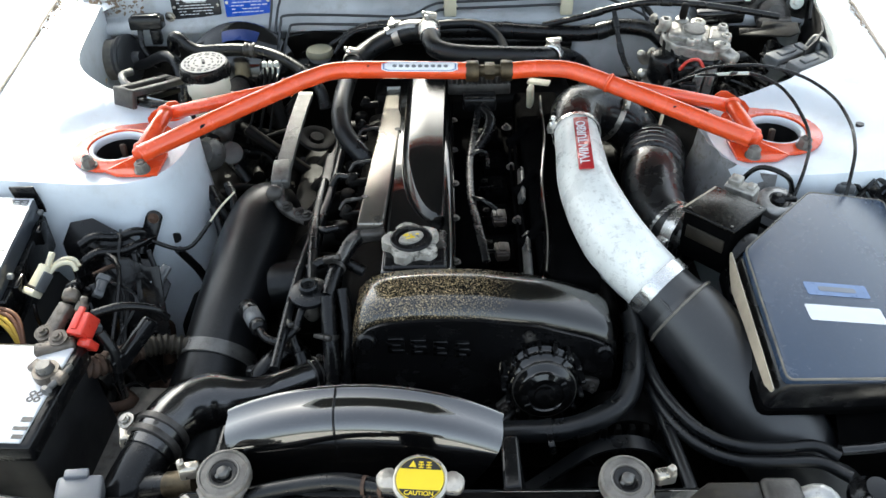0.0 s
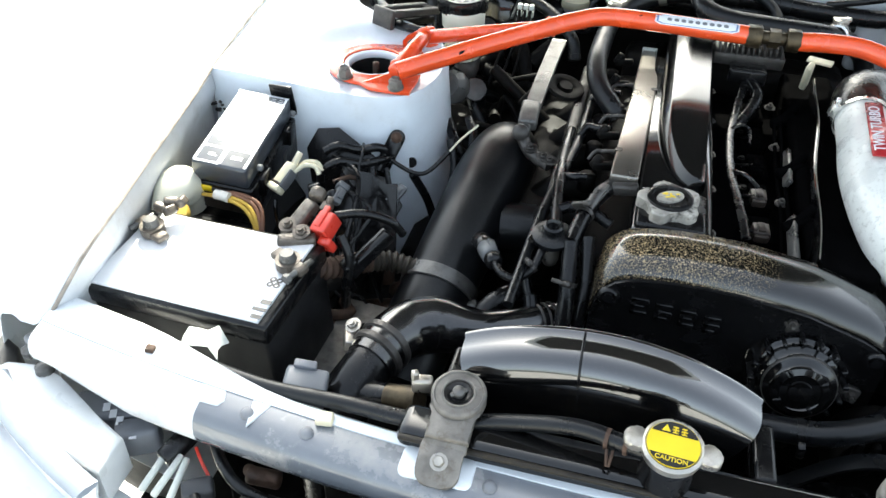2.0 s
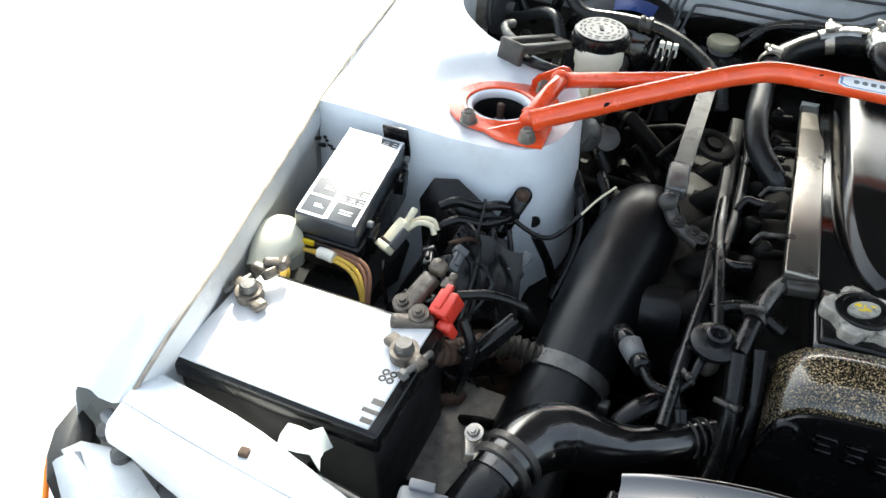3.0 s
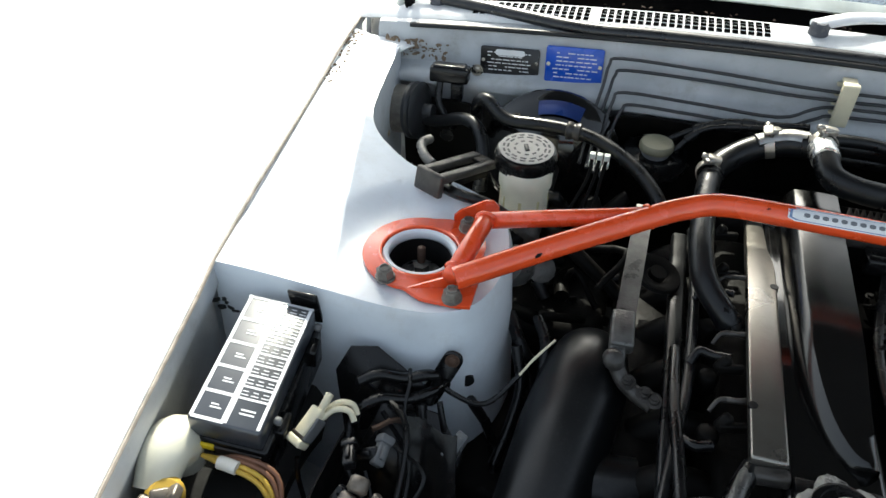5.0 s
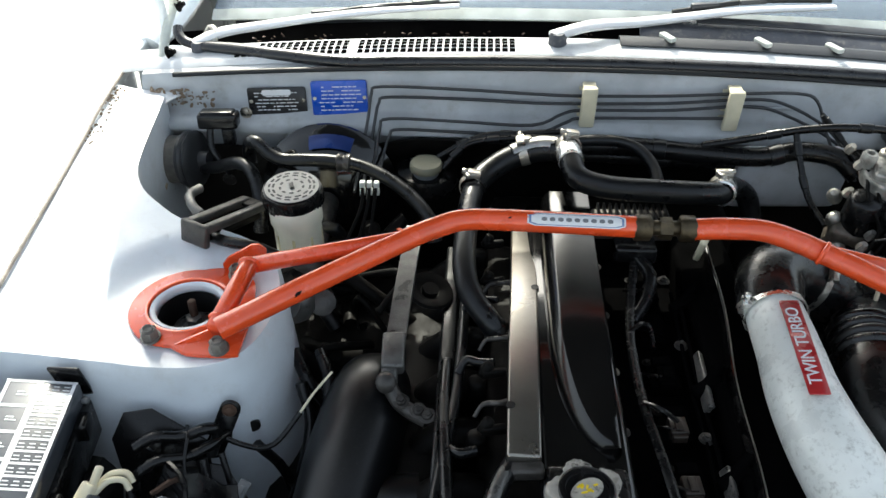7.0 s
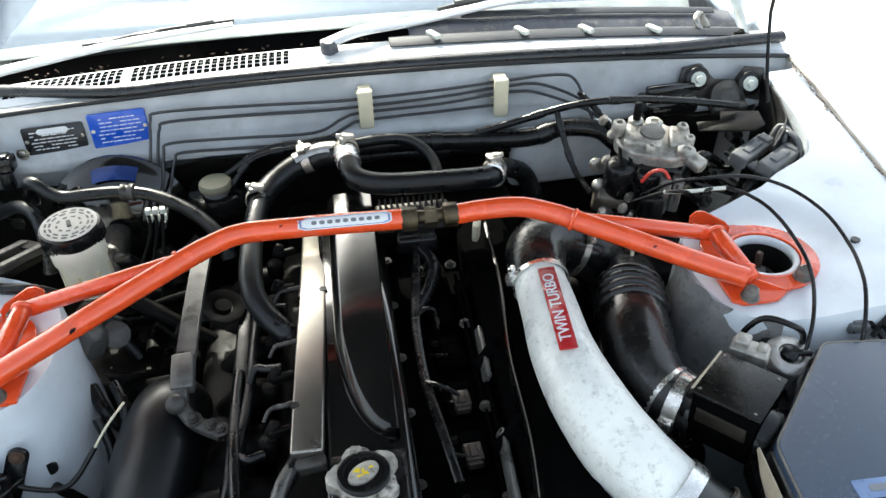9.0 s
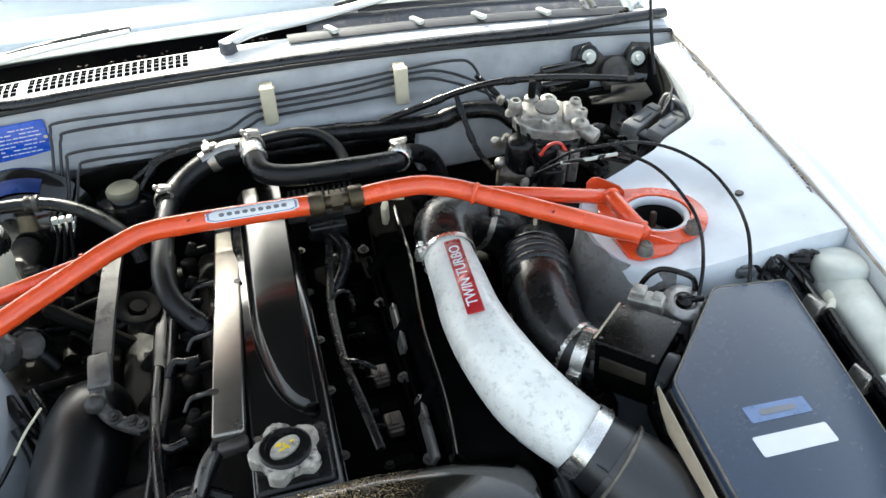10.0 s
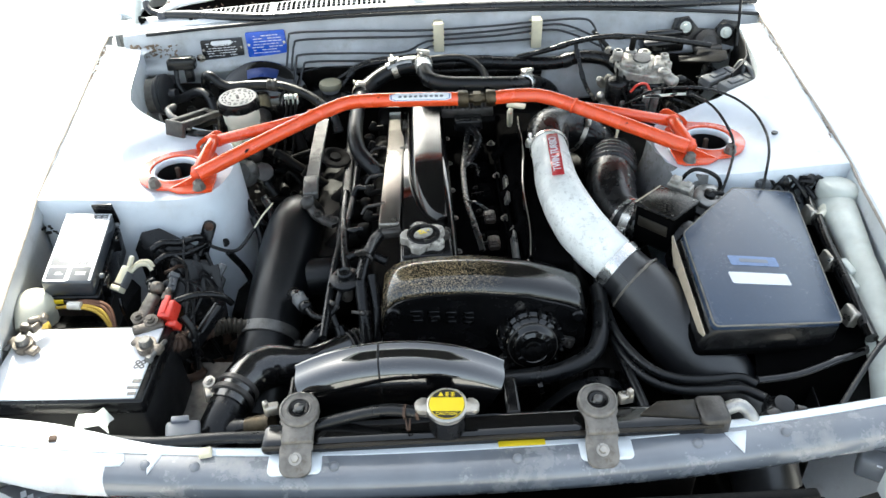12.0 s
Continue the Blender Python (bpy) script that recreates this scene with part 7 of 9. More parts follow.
for k in range(8):
    a = Vector((rng.uniform(-0.555, -0.50), rng.uniform(0.36, 0.47), rng.uniform(0.67, 0.705)))
    b = Vector((rng.uniform(-0.48, -0.42), rng.uniform(0.25, 0.42), rng.uniform(0.58, 0.66)))
    c = a.lerp(b, 0.4) + Vector((rng.uniform(-0.02, 0.03), rng.uniform(-0.03, 0.03), rng.uniform(0.0, 0.03)))
    d = a.lerp(b, 0.75) + Vector((rng.uniform(-0.02, 0.02), rng.uniform(-0.04, 0.03), rng.uniform(-0.015, 0.015)))
    bm = B()
    sweep(bm, [a, c, d, b, b + Vector((rng.uniform(-0.02, 0.03), rng.uniform(-0.03, 0.02), -0.06))], rng.uniform(0.0018, 0.0036), 6, 5)
    solo("thin_wire", bm, RUST if k % 9 == 3 else (RUBBER, GREYRUBBER)[k % 2], "thin black wire tangled between battery and engine" if k % 9 != 3 else "thin brown wire tangled among the black looms", "wire", "tangled wires")
for k in range(7):
    x, y, z = rng.uniform(-0.55, -0.43), rng.uniform(0.26, 0.44), rng.uniform(0.66, 0.70)
    m = at(x, y, z, rng.uniform(-50, 50), rng.uniform(-40, 40), rng.uniform(0, 180))
    bm = B()
    box(bm, m, 0.014, 0.030, 0.012, 0.002)
    box(bm, m @ at(0, 0.016, 0), 0.018, 0.010, 0.016, 0.002)
    box(bm, m @ at(0, 0, 0.008), 0.006, 0.016, 0.004, 0.001)
    solo("wiring_plug", bm, BLACKPLASTIC if k % 3 else GREYPLASTIC, "small wiring plug tangled in the looms", "plug", "loom plugs")
bm = B()
sweep(bm, [(-0.385, 0.53, 0.70), (-0.37, 0.55, 0.715), (-0.35, 0.575, 0.728)], 0.0018, 6, 4)
solo("bare_wire", bm, CREAM, "stray pale wire end", "wire")
bm = B()
grid(bm, [[(-0.500 + 0.016 * i + 0.003 * j, 0.425 - 0.012 * j + 0.006 * math.sin(1.3 * i), 0.700 - 0.018 * j + 0.006 * math.cos(1.1 * i + 0.8 * j)) for i in range(5)] for j in range(6)])
thick(bm, 0.002)
solo("rubber_flap", bm, BLACKPLASTIC, "creased black rubber flap hanging below the looms", "flap")
# red fuse holder and the link beside it
red = thing("red_connector", (-0.478, 0.245, 0.68), "red plastic fuse holder on the battery cable", "connector")
bm = B()
box(bm, at(-0.482, 0.254, 0.728, 25, -10, -18), 0.025, 0.032, 0.024, 0.002)
box(bm, at(-0.486, 0.256, 0.741, 25, -10, -18), 0.009, 0.032, 0.005, 0.001)
box(bm, at(-0.474, 0.236, 0.712, 25, -10, -18), 0.020, 0.012, 0.022, 0.003)
part("shell", bm, RED, red)
bm = B()
box(bm, at(-0.488, 0.276, 0.742, 25, -10, -18), 0.014, 0.014, 0.012, 0.002)
rod(bm, (-0.486, 0.278, 0.746), (-0.483, 0.282, 0.755), 0.005, 10)
part("stud", bm, GREASYMETAL, red)
bm = B()
sweep(bm, [(-0.475, 0.27, 0.735), (-0.44, 0.285, 0.735), (-0.405, 0.295, 0.722), (-0.39, 0.30, 0.70)], 0.006, 8, 4)
sweep(bm, [(-0.46, 0.25, 0.72), (-0.445, 0.24, 0.69), (-0.45, 0.235, 0.65), (-0.46, 0.25, 0.60)], 0.007, 8, 4)
part("cable", bm, RUBBER, red)
fl = thing("fusible_link", (-0.525, 0.25, 0.69), "greasy metal fusible link beside the red connector", "link")
bm = B()
box(bm, at(-0.522, 0.262, 0.725, 28, -6, -28), 0.022, 0.060, 0.016, 0.004)
rod(bm, (-0.508, 0.285, 0.745), (-0.506, 0.30, 0.752), 0.011, 12)
box(bm, at(-0.512, 0.226, 0.718, 10, 0, 20), 0.050, 0.018, 0.014, 0.004)
part("bar", bm, GREASYMETAL, fl)
bm = B()
for p in ((-0.532, 0.245, 0.725), (-0.507, 0.232, 0.728)):
    hexbolt(bm, p, (0, -0.3, 1), 0.008, 0.006, 0.004)
part("nut", bm, GREASYMETAL, fl)
rcd = thing("ribbed_conduit", (-0.46, 0.26, 0.64), "brown and black ribbed conduit running from the battery", "conduit")
bm = B()
sweep(bm, [(-0.505, 0.225, 0.70), (-0.485, 0.23, 0.675), (-0.46, 0.262, 0.660), (-0.435, 0.29, 0.652)], 0.013, 12, 5, ribs=(0.3, 1.0, 9, 0.003))
part("brown_sleeve", bm, RUST, rcd)
bm = B()
sweep(bm, [(-0.437, 0.288, 0.652), (-0.41, 0.305, 0.645), (-0.375, 0.31, 0.635)], 0.0125, 12, 5, ribs=(0.0, 1.0, 8, 0.003))
part("black_sleeve", bm, DUSTTANK, rcd)
bm = B()
box(bm, at(-0.425, 0.265, 0.690, 35, 0, -45), 0.018, 0.070, 0.020, 0.004)
box(bm, at(-0.445, 0.245, 0.675, 35, 0, -45), 0.022, 0.022, 0.026, 0.004)
solo("black_plug", bm, BLACKPLASTIC, "long black wiring plug near the red connector", "plug")
# greasy clutter down in the gap
rng = random.Random(11)
for k in range(16):
    a = Vector((rng.uniform(-0.50, -0.37), rng.uniform(0.20, 0.50), rng.uniform(0.47, 0.56)))
    bm = B()
    sweep(bm, [a, a + Vector((rng.uniform(-0.05, 0.05), rng.uniform(-0.05, 0.05), rng.uniform(0.0, 0.05))), a + Vector((rng.uniform(-0.08, 0.08), rng.uniform(-0.08, 0.08), rng.uniform(-0.04, 0.04)))], rng.uniform(0.006, 0.016), 8, 4)
    solo("greasy_pipe", bm, RUST if k % 3 == 0 else IRON, "greasy dark pipe low in the engine bay", "pipe", "low pipes")
bm = B()
box(bm, at(-0.43, 0.30, 0.46, 0, 0, 10), 0.16, 0.34, 0.08, 0.02)
box(bm, at(-0.40, 0.60, 0.50, 0, 0, 0), 0.10, 0.30, 0.10, 0.02)
solo("steering_box", bm, IRON, "dark oily casting low beside the engine", "casting")
bm = B()
hexbolt(bm, (-0.408, 0.148, 0.664), (-0.2, -0.3, 1), 0.007, 0.006, 0.003)
box(bm, at(-0.405, 0.135, 0.652, 0, 10, 20), 0.020, 0.026, 0.016, 0.002)
rod(bm, (-0.402, 0.13, 0.65), (-0.398, 0.12, 0.60), 0.006, 8)
solo("earth_bolt", bm, STEEL, "bright bolt and tab beside the elbow pipe", "bolt")
bm = B()
box(bm, at(-0.425, 0.034, 0.664, 4, 10, 12), 0.050, 0.040, 0.034, 0.005)
box(bm, at(-0.430, 0.052, 0.682, 0, 10, 12), 0.026, 0.012, 0.010, 0.002)
solo("horn_relay", bm, SUPPORT, "pale blue-grey plastic box beside the radiator", "box")

# ---- inlet side ----
inlet = thing("inlet_pipe", (-0.33, 0.45, 0.50), "large matt black inlet pipe beside the engine", "pipe")
bm = B()
sweep(bm, [(-0.362, 0.185, 0.535), (-0.357, 0.225, 0.560), (-0.350, 0.270, 0.583), (-0.342, 0.318, 0.605), (-0.330, 0.40, 0.635), (-0.318, 0.49, 0.660), (-0.308, 0.555, 0.676), (-0.303, 0.600, 0.672), (-0.30, 0.63, 0.63)],
      [0.052, 0.053, 0.054, 0.052, 0.055, 0.058, 0.056, 0.050, 0.044], 28, 5)
part("pipe_body", bm, INLETBLACK, inlet)
bm = B()
lathe(bm, aim((-0.3425, 0.316, 0.604), (0.12, 0.85, 0.35)), [(0.054, -0.011), (0.0565, -0.010), (0.0565, 0.010), (0.054, 0.011)], 36)
box(bm, at(-0.288, 0.293, 0.600), 0.014, 0.016, 0.018, 0.003)
part("clip", bm, GREYALLOY, inlet, "grey clamp band")
bm = B()
sweep(bm, [(-0.31, 0.44, 0.63), (-0.27, 0.44, 0.64), (-0.23, 0.445, 0.64)], 0.038, 16, 4)
part("branch", bm, INLETBLACK, inlet)
plenum = thing("inlet_plenum", (-0.24, 0.66, 0.52), "dark cast inlet plenum in the shade beside the engine", "plenum")
bm = B()
box(bm, at(-0.235, 0.66, 0.60), 0.09, 0.48, 0.12, 0.025, 3)
part("chamber", bm, IRON, plenum)
for k in range(6):
    bm = B()
    y = 0.44 + 0.085 * k
    sweep(bm, [(-0.235, y, 0.645), (-0.20, y, 0.675), (-0.165, y, 0.675), (-0.14, y, 0.66)], 0.022, 12, 4)
    part("runner", bm, IRON, plenum)
bm = B()
grid(bm, [[(x + d, y, z + 0.004 * math.sin(math.pi * f)) for d in (-0.0125, 0.0125)] for f, x, y, z in ((0, -0.264, 0.838, 0.776), (0.25, -0.266, 0.78, 0.772), (0.5, -0.268, 0.72, 0.767), (0.75, -0.270, 0.66, 0.761), (1, -0.272, 0.605, 0.755))])
thick(bm, 0.009)
box(bm, at(-0.2725, 0.590, 0.751, 10, 0, 3), 0.029, 0.055, 0.020, 0.004)
box(bm, at(-0.275, 0.562, 0.742, 22, 0, 3), 0.020, 0.030, 0.018, 0.004)
solo("throttle_bracket", bm, GREYALLOY, "dull grey cast throttle cable bracket", "bracket")
bm = B()
lathe(bm, aim((-0.235, 0.735, 0.735), (0.25, -0.15, 1)), [(0.020, -0.003), (0.032, -0.003), (0.034, 0.0), (0.032, 0.004), (0.020, 0.004), (0.014, 0.0)], 28)
lathe(bm, aim((-0.235, 0.735, 0.735), (0.25, -0.15, 1)), [(0, -0.004), (0.012, -0.004), (0.012, 0.006), (0, 0.006)], 14)
solo("throttle_quadrant", bm, IRON, "dull metal throttle wheel beside the bracket", "wheel")
bm = B()
lathe(bm, aim((-0.278, 0.548, 0.742), (0.1, -0.8, 0.5)), [(0.012, -0.01), (0.013, 0), (0.013, 0.004), (0.010, 0.008), (0.012, 0.012), (0.008, 0.016), (0, 0.017)], 14)
sweep(bm, [(-0.275, 0.55, 0.735), (-0.262, 0.535, 0.722), (-0.245, 0.525, 0.715), (-0.225, 0.515, 0.712)], 0.010, 10, 4)
for p in ((-0.258, 0.53, 0.727), (-0.236, 0.52, 0.722), (-0.225, 0.515, 0.720)):
    hexbolt(bm, p, (0, -0.3, 1), 0.007, 0.006, 0.003)
solo("cable_adjuster", bm, DARKCAST, "greasy cable adjuster at the bracket's foot", "adjuster")
elbowp = thing("elbow_pipe", (-0.31, 0.14, 0.55), "gloss black intercooler elbow pipe", "pipe")
bm = B()
sweep(bm, [(-0.165, 0.268, 0.636), (-0.205, 0.238, 0.641), (-0.245, 0.212, 0.644), (-0.280, 0.200, 0.645), (-0.312, 0.197, 0.646), (-0.342, 0.180, 0.648), (-0.362, 0.145, 0.650), (-0.374, 0.108, 0.646)], [0.020, 0.0205, 0.023, 0.031, 0.0375, 0.0375, 0.034, 0.0315], 24, 6)
part("bend", bm, ELBOWGLOSS, elbowp)
bm = B()
sweep(bm, [(-0.368, 0.128, 0.649), (-0.380, 0.092, 0.640), (-0.392, 0.058, 0.615), (-0.395, 0.03, 0.57), (-0.38, 0.0, 0.50)], [0.029, 0.030, 0.034, 0.038, 0.04], 22, 5)
part("lower_bend", bm, BLACKPLASTIC, elbowp)
bm = B()
for x, y, z in ((-0.3635, 0.142, 0.6502), (-0.369, 0.124, 0.6485)):
    lathe(bm, aim((x, y, z), (-0.33, -0.94, -0.08)), [(0.0325, -0.0055), (0.0360, -0.004), (0.0365, 0.0), (0.0360, 0.004), (0.0325, 0.0055)], 30)
part("ring_clip", bm, DARKCAST, elbowp, "worn ring clips")
bm = B()
sweep(bm, [(-0.382, 0.072, 0.628), (-0.345, 0.066, 0.640), (-0.305, 0.060, 0.652)], [0.022, 0.018, 0.014], 12, 4)
part("spigot", bm, BLACKPLASTIC, elbowp)
bm = B()
sweep(bm, [(-0.335, 0.064, 0.645), (-0.312, 0.061, 0.652), (-0.296, 0.059, 0.657)], 0.0165, 14, 3)
part("spigot_cap", bm, WORNBRASS, elbowp, "tan worn end of the spigot")
bm = B()
for q in (0.35, 0.55, 0.75):
    p = Vector((-0.205, 0.238, 0.641)).lerp(Vector((-0.165, 0.268, 0.636)), q)
    lathe(bm, aim(p, (0.80, 0.60, -0.1)), [(0.0200, -0.0015), (0.0222, -0.001), (0.0222, 0.001), (0.0200, 0.0015)], 26)
part("hose_ring", bm, GREYALLOY, elbowp)
# sensor with its plug, and the regulator
sens = thing("temperature_sensor", (-0.27, 0.30, 0.66), "grey plastic sensor plug on the inlet pipe", "sensor")
bm = B()
rod(bm, (-0.292, 0.345, 0.680), (-0.277, 0.315, 0.690), 0.013, 14)
part("boot", bm, RUBBER, sens)
bm = B()
rod(bm, (-0.279, 0.319, 0.689), (-0.264, 0.288, 0.698), 0.0125, 14)
box(bm, at(-0.268, 0.305, 0.703, 0, 20, 25), 0.010, 0.024, 0.008, 0.001)
part("plug", bm, GREYPLASTIC, sens)
bm = B()
rod(bm, (-0.264, 0.288, 0.698), (-0.256, 0.272, 0.702), 0.012, 12)
sweep(bm, [(-0.256, 0.272, 0.702), (-0.245, 0.257, 0.700), (-0.225, 0.252, 0.70), (-0.207, 0.268, 0.708), (-0.20, 0.29, 0.72), (-0.19, 0.31, 0.73)], 0.0055, 8, 5)
part("lead", bm, RUBBER, sens)
reg = thing("pressure_regulator", (-0.19, 0.31, 0.70), "round dark pressure regulator with a metal tail", "regulator")
bm = B()
lathe(bm, at(-0.190, 0.310, 0.725, 8, 0, 0), [(0, 0), (0.016, 0.0), (0.026, 0.006), (0.027, 0.013), (0.022, 0.016), (0.013, 0.018), (0.013, 0.027), (0.010, 0.029), (0.008, 0.026), (0, 0.026)], 26)
part("body", bm, GREYRUBBER, reg)
bm = B()
lathe(bm, at(-0.190, 0.308, 0.692, 8, 0, 0), [(0, 0), (0.009, 0), (0.012, 0.008), (0.012, 0.022), (0.008, 0.034)], 16)
part("tail", bm, STEEL, reg)
HOSES = (([(-0.212, 0.305, 0.728), (-0.222, 0.30, 0.70), (-0.215, 0.285, 0.67), (-0.205, 0.27, 0.65)], 0.0075),
         ([(-0.19, 0.335, 0.735), (-0.195, 0.38, 0.74), (-0.20, 0.44, 0.742), (-0.205, 0.52, 0.735), (-0.205, 0.60, 0.73)], 0.0075),
         ([(-0.165, 0.30, 0.735), (-0.155, 0.345, 0.75), (-0.14, 0.39, 0.755), (-0.125, 0.425, 0.752)], 0.011),
         ([(-0.165, 0.30, 0.735), (-0.160, 0.26, 0.70), (-0.158, 0.23, 0.65), (-0.165, 0.21, 0.60)], 0.011),
         ([(-0.145, 0.31, 0.74), (-0.138, 0.27, 0.70), (-0.14, 0.24, 0.65), (-0.15, 0.22, 0.58)], 0.009),
         ([(-0.205, 0.27, 0.66), (-0.195, 0.25, 0.64), (-0.17, 0.24, 0.62), (-0.15, 0.24, 0.58)], 0.012),
         ([(-0.20, 0.36, 0.735), (-0.175, 0.37, 0.742), (-0.15, 0.37, 0.74), (-0.12, 0.36, 0.73)], 0.008),
         ([(-0.28, 0.22, 0.60), (-0.26, 0.25, 0.64), (-0.23, 0.28, 0.65), (-0.20, 0.30, 0.62)], 0.014),
         ([(-0.20, 0.46, 0.735), (-0.185, 0.44, 0.745), (-0.165, 0.445, 0.745)], 0.006),
         ([(-0.19, 0.57, 0.738), (-0.18, 0.585, 0.748), (-0.165, 0.58, 0.75), (-0.145, 0.575, 0.755)], 0.006),
         ([(-0.185, 0.69, 0.74), (-0.175, 0.70, 0.752), (-0.155, 0.695, 0.757), (-0.14, 0.69, 0.76)], 0.005))
for pts, r in HOSES:
    bm = B()
    sweep(bm, pts, r, 8, 5)
    solo("vacuum_hose", bm, RUBBER, "dark rubber hose on the inlet side of the engine", "hose", "inlet hoses")
for p, d, r in (((-0.207, 0.270, 0.708), (0.6, 0.5, 0.5), 0.0062), ((-0.155, 0.345, 0.75), (0.3, 0.9, 0.2), 0.0115), ((-0.160, 0.26, 0.70), (0.1, 0.6, 0.8), 0.0115)):
    bm = B()
    band(bm, p, d, r, 0.006, 0.001, 60)
    solo("hose_clip", bm, DARKCAST, "small dull hose clip near the regulator", "clip", "small clips")
bm = B()
sweep(bm, [(-0.128, 0.425, 0.755), (-0.142, 0.385, 0.765), (-0.152, 0.35, 0.757)], 0.007, 8, 4, flat=0.6)
solo("taped_lead", bm, GREYALLOY, "greyed taped lead at the front of the brown strip", "lead")

# ---- bulkhead: plates, pipes, brake parts ----
def bulk(x, z):
    return 1.0935 + 0.02 * (x / 0.8) ** 2 + (z - 0.84) * 0.11


bm = B()
rows = []
for k in range(17):
    x = -0.70 + 1.36 * k / 16
    low = 0.042 * min(1, max(0, (-x - 0.30) / 0.10))
    rows.append([(x, y + 0.006 * math.sin(17 * x), z - low * min(1, max(0, (z - 0.6) / 0.16))) for y, z in ((1.048 + low * 0.8, 0.808), (1.05 + low * 0.7, 0.79), (1.075, 0.76), (1.09, 0.6), (1.10, 0.35))])
grid(bm, rows)
thick(bm, 0.006)
felt = solo("sound_insulation", bm, IRON, "black felt insulation on the lower bulkhead", "insulation")
for x, z in ((-0.62, 0.70), (-0.20, 0.72), (0.0, 0.70), (0.20, 0.72), (0.44, 0.70), (0.62, 0.70)):
    bm = B()
    lathe(bm, aim((x, 1.078, z), (0, -1, 0.1)), [(0.014, 0), (0.012, 0.004), (0, 0.005)], 14)
    part("fixing_stud", bm, BLACKPLASTIC, felt)


def infoplate(x0, x1, z0, z1, tilt, material, name, label, rowsn, seed):
    cx, cz = (x0 + x1) / 2, (z0 + z1) / 2
    th = thing(name, (cx, bulk(cx, cz), z0), label, "plate", "data plates")
    m = at(cx, bulk(cx, cz) - 0.005, cz, 84, tilt, 3)
    w, h = x1 - x0, z1 - z0
    bm = B()
    prism(bm, m, rounded(w, h, 0.004, 3), 0.0015, 0.0004, 1)
    part("sheet", bm, material, th)
    bm = B()
    rng = random.Random(seed)
    for k in range(rowsn):
        z = h / 2 - h * (k + 1.6) / (rowsn + 2)
        x = -w / 2 + 0.010 + rng.random() * 0.008
        while x < w / 2 - 0.018:
            l = rng.uniform(0.003, 0.012)
            box(bm, m @ at(x + l / 2, z, 0.0017), min(l, w / 2 - 0.009 - x), h / (rowsn + 2) * 0.27, 0.0006, 0)
            x += l + 0.002 + (0.012 if rng.random() < 0.12 else 0)
    part("print", bm, PRINT, th, "rows of small unreadable white print")["kind"] = "stuff"
    for s in (-1, 1):
        bm = B()
        lathe(bm, m @ at(s * (w / 2 - 0.005), 0, 0.0015), [(0.0034, 0), (0.0030, 0.001), (0, 0.0016)], 12)
        part("rivet", bm, CREAM if material is BLUE else STEEL, th)
    return m, w, h, th


m, w, h, th = infoplate(-0.570, -0.470, 0.823, 0.871, -1.5, PLATEBLACK, "chassis_plate", "black riveted data plate on the bulkhead", 6, 21)
bm = B()
prism(bm, m @ at(0, h / 2 - 0.009, 0.0016), rounded(0.05, 0.010, 0.004, 3), 0.0006, 0)
part("emblem", bm, PRINT, th)
infoplate(-0.459, -0.364, 0.826, 0.887, -1.5, BLUE, "compliance_plate", "blue riveted data plate on the bulkhead", 7, 22)
# retaining clips
for cx in (0.006, 0.242):
    cl = thing("pipe_clip", (cx, bulk(cx, 0.83) - 0.004, 0.83), "cream plastic clip holding the brake pipes", "clip", "pipe clips")
    bm = B()
    box(bm, at(cx, 1.066, 0.865, 5, 0, 0), 0.025, 0.012, 0.072, 0.003)
    box(bm, at(cx, 1.078, 0.897, 5, 0, 0), 0.022, 0.024, 0.006, 0.002)
    part("body", bm, CREAM, cl)
    bm = B()
    for z in (0.888, 0.873, 0.858, 0.843):
        box(bm, at(cx, bulk(cx, z) - 0.009, z), 0.030, 0.010, 0.004, 0.001, 1)
    part("tooth", bm, CREAM, cl)
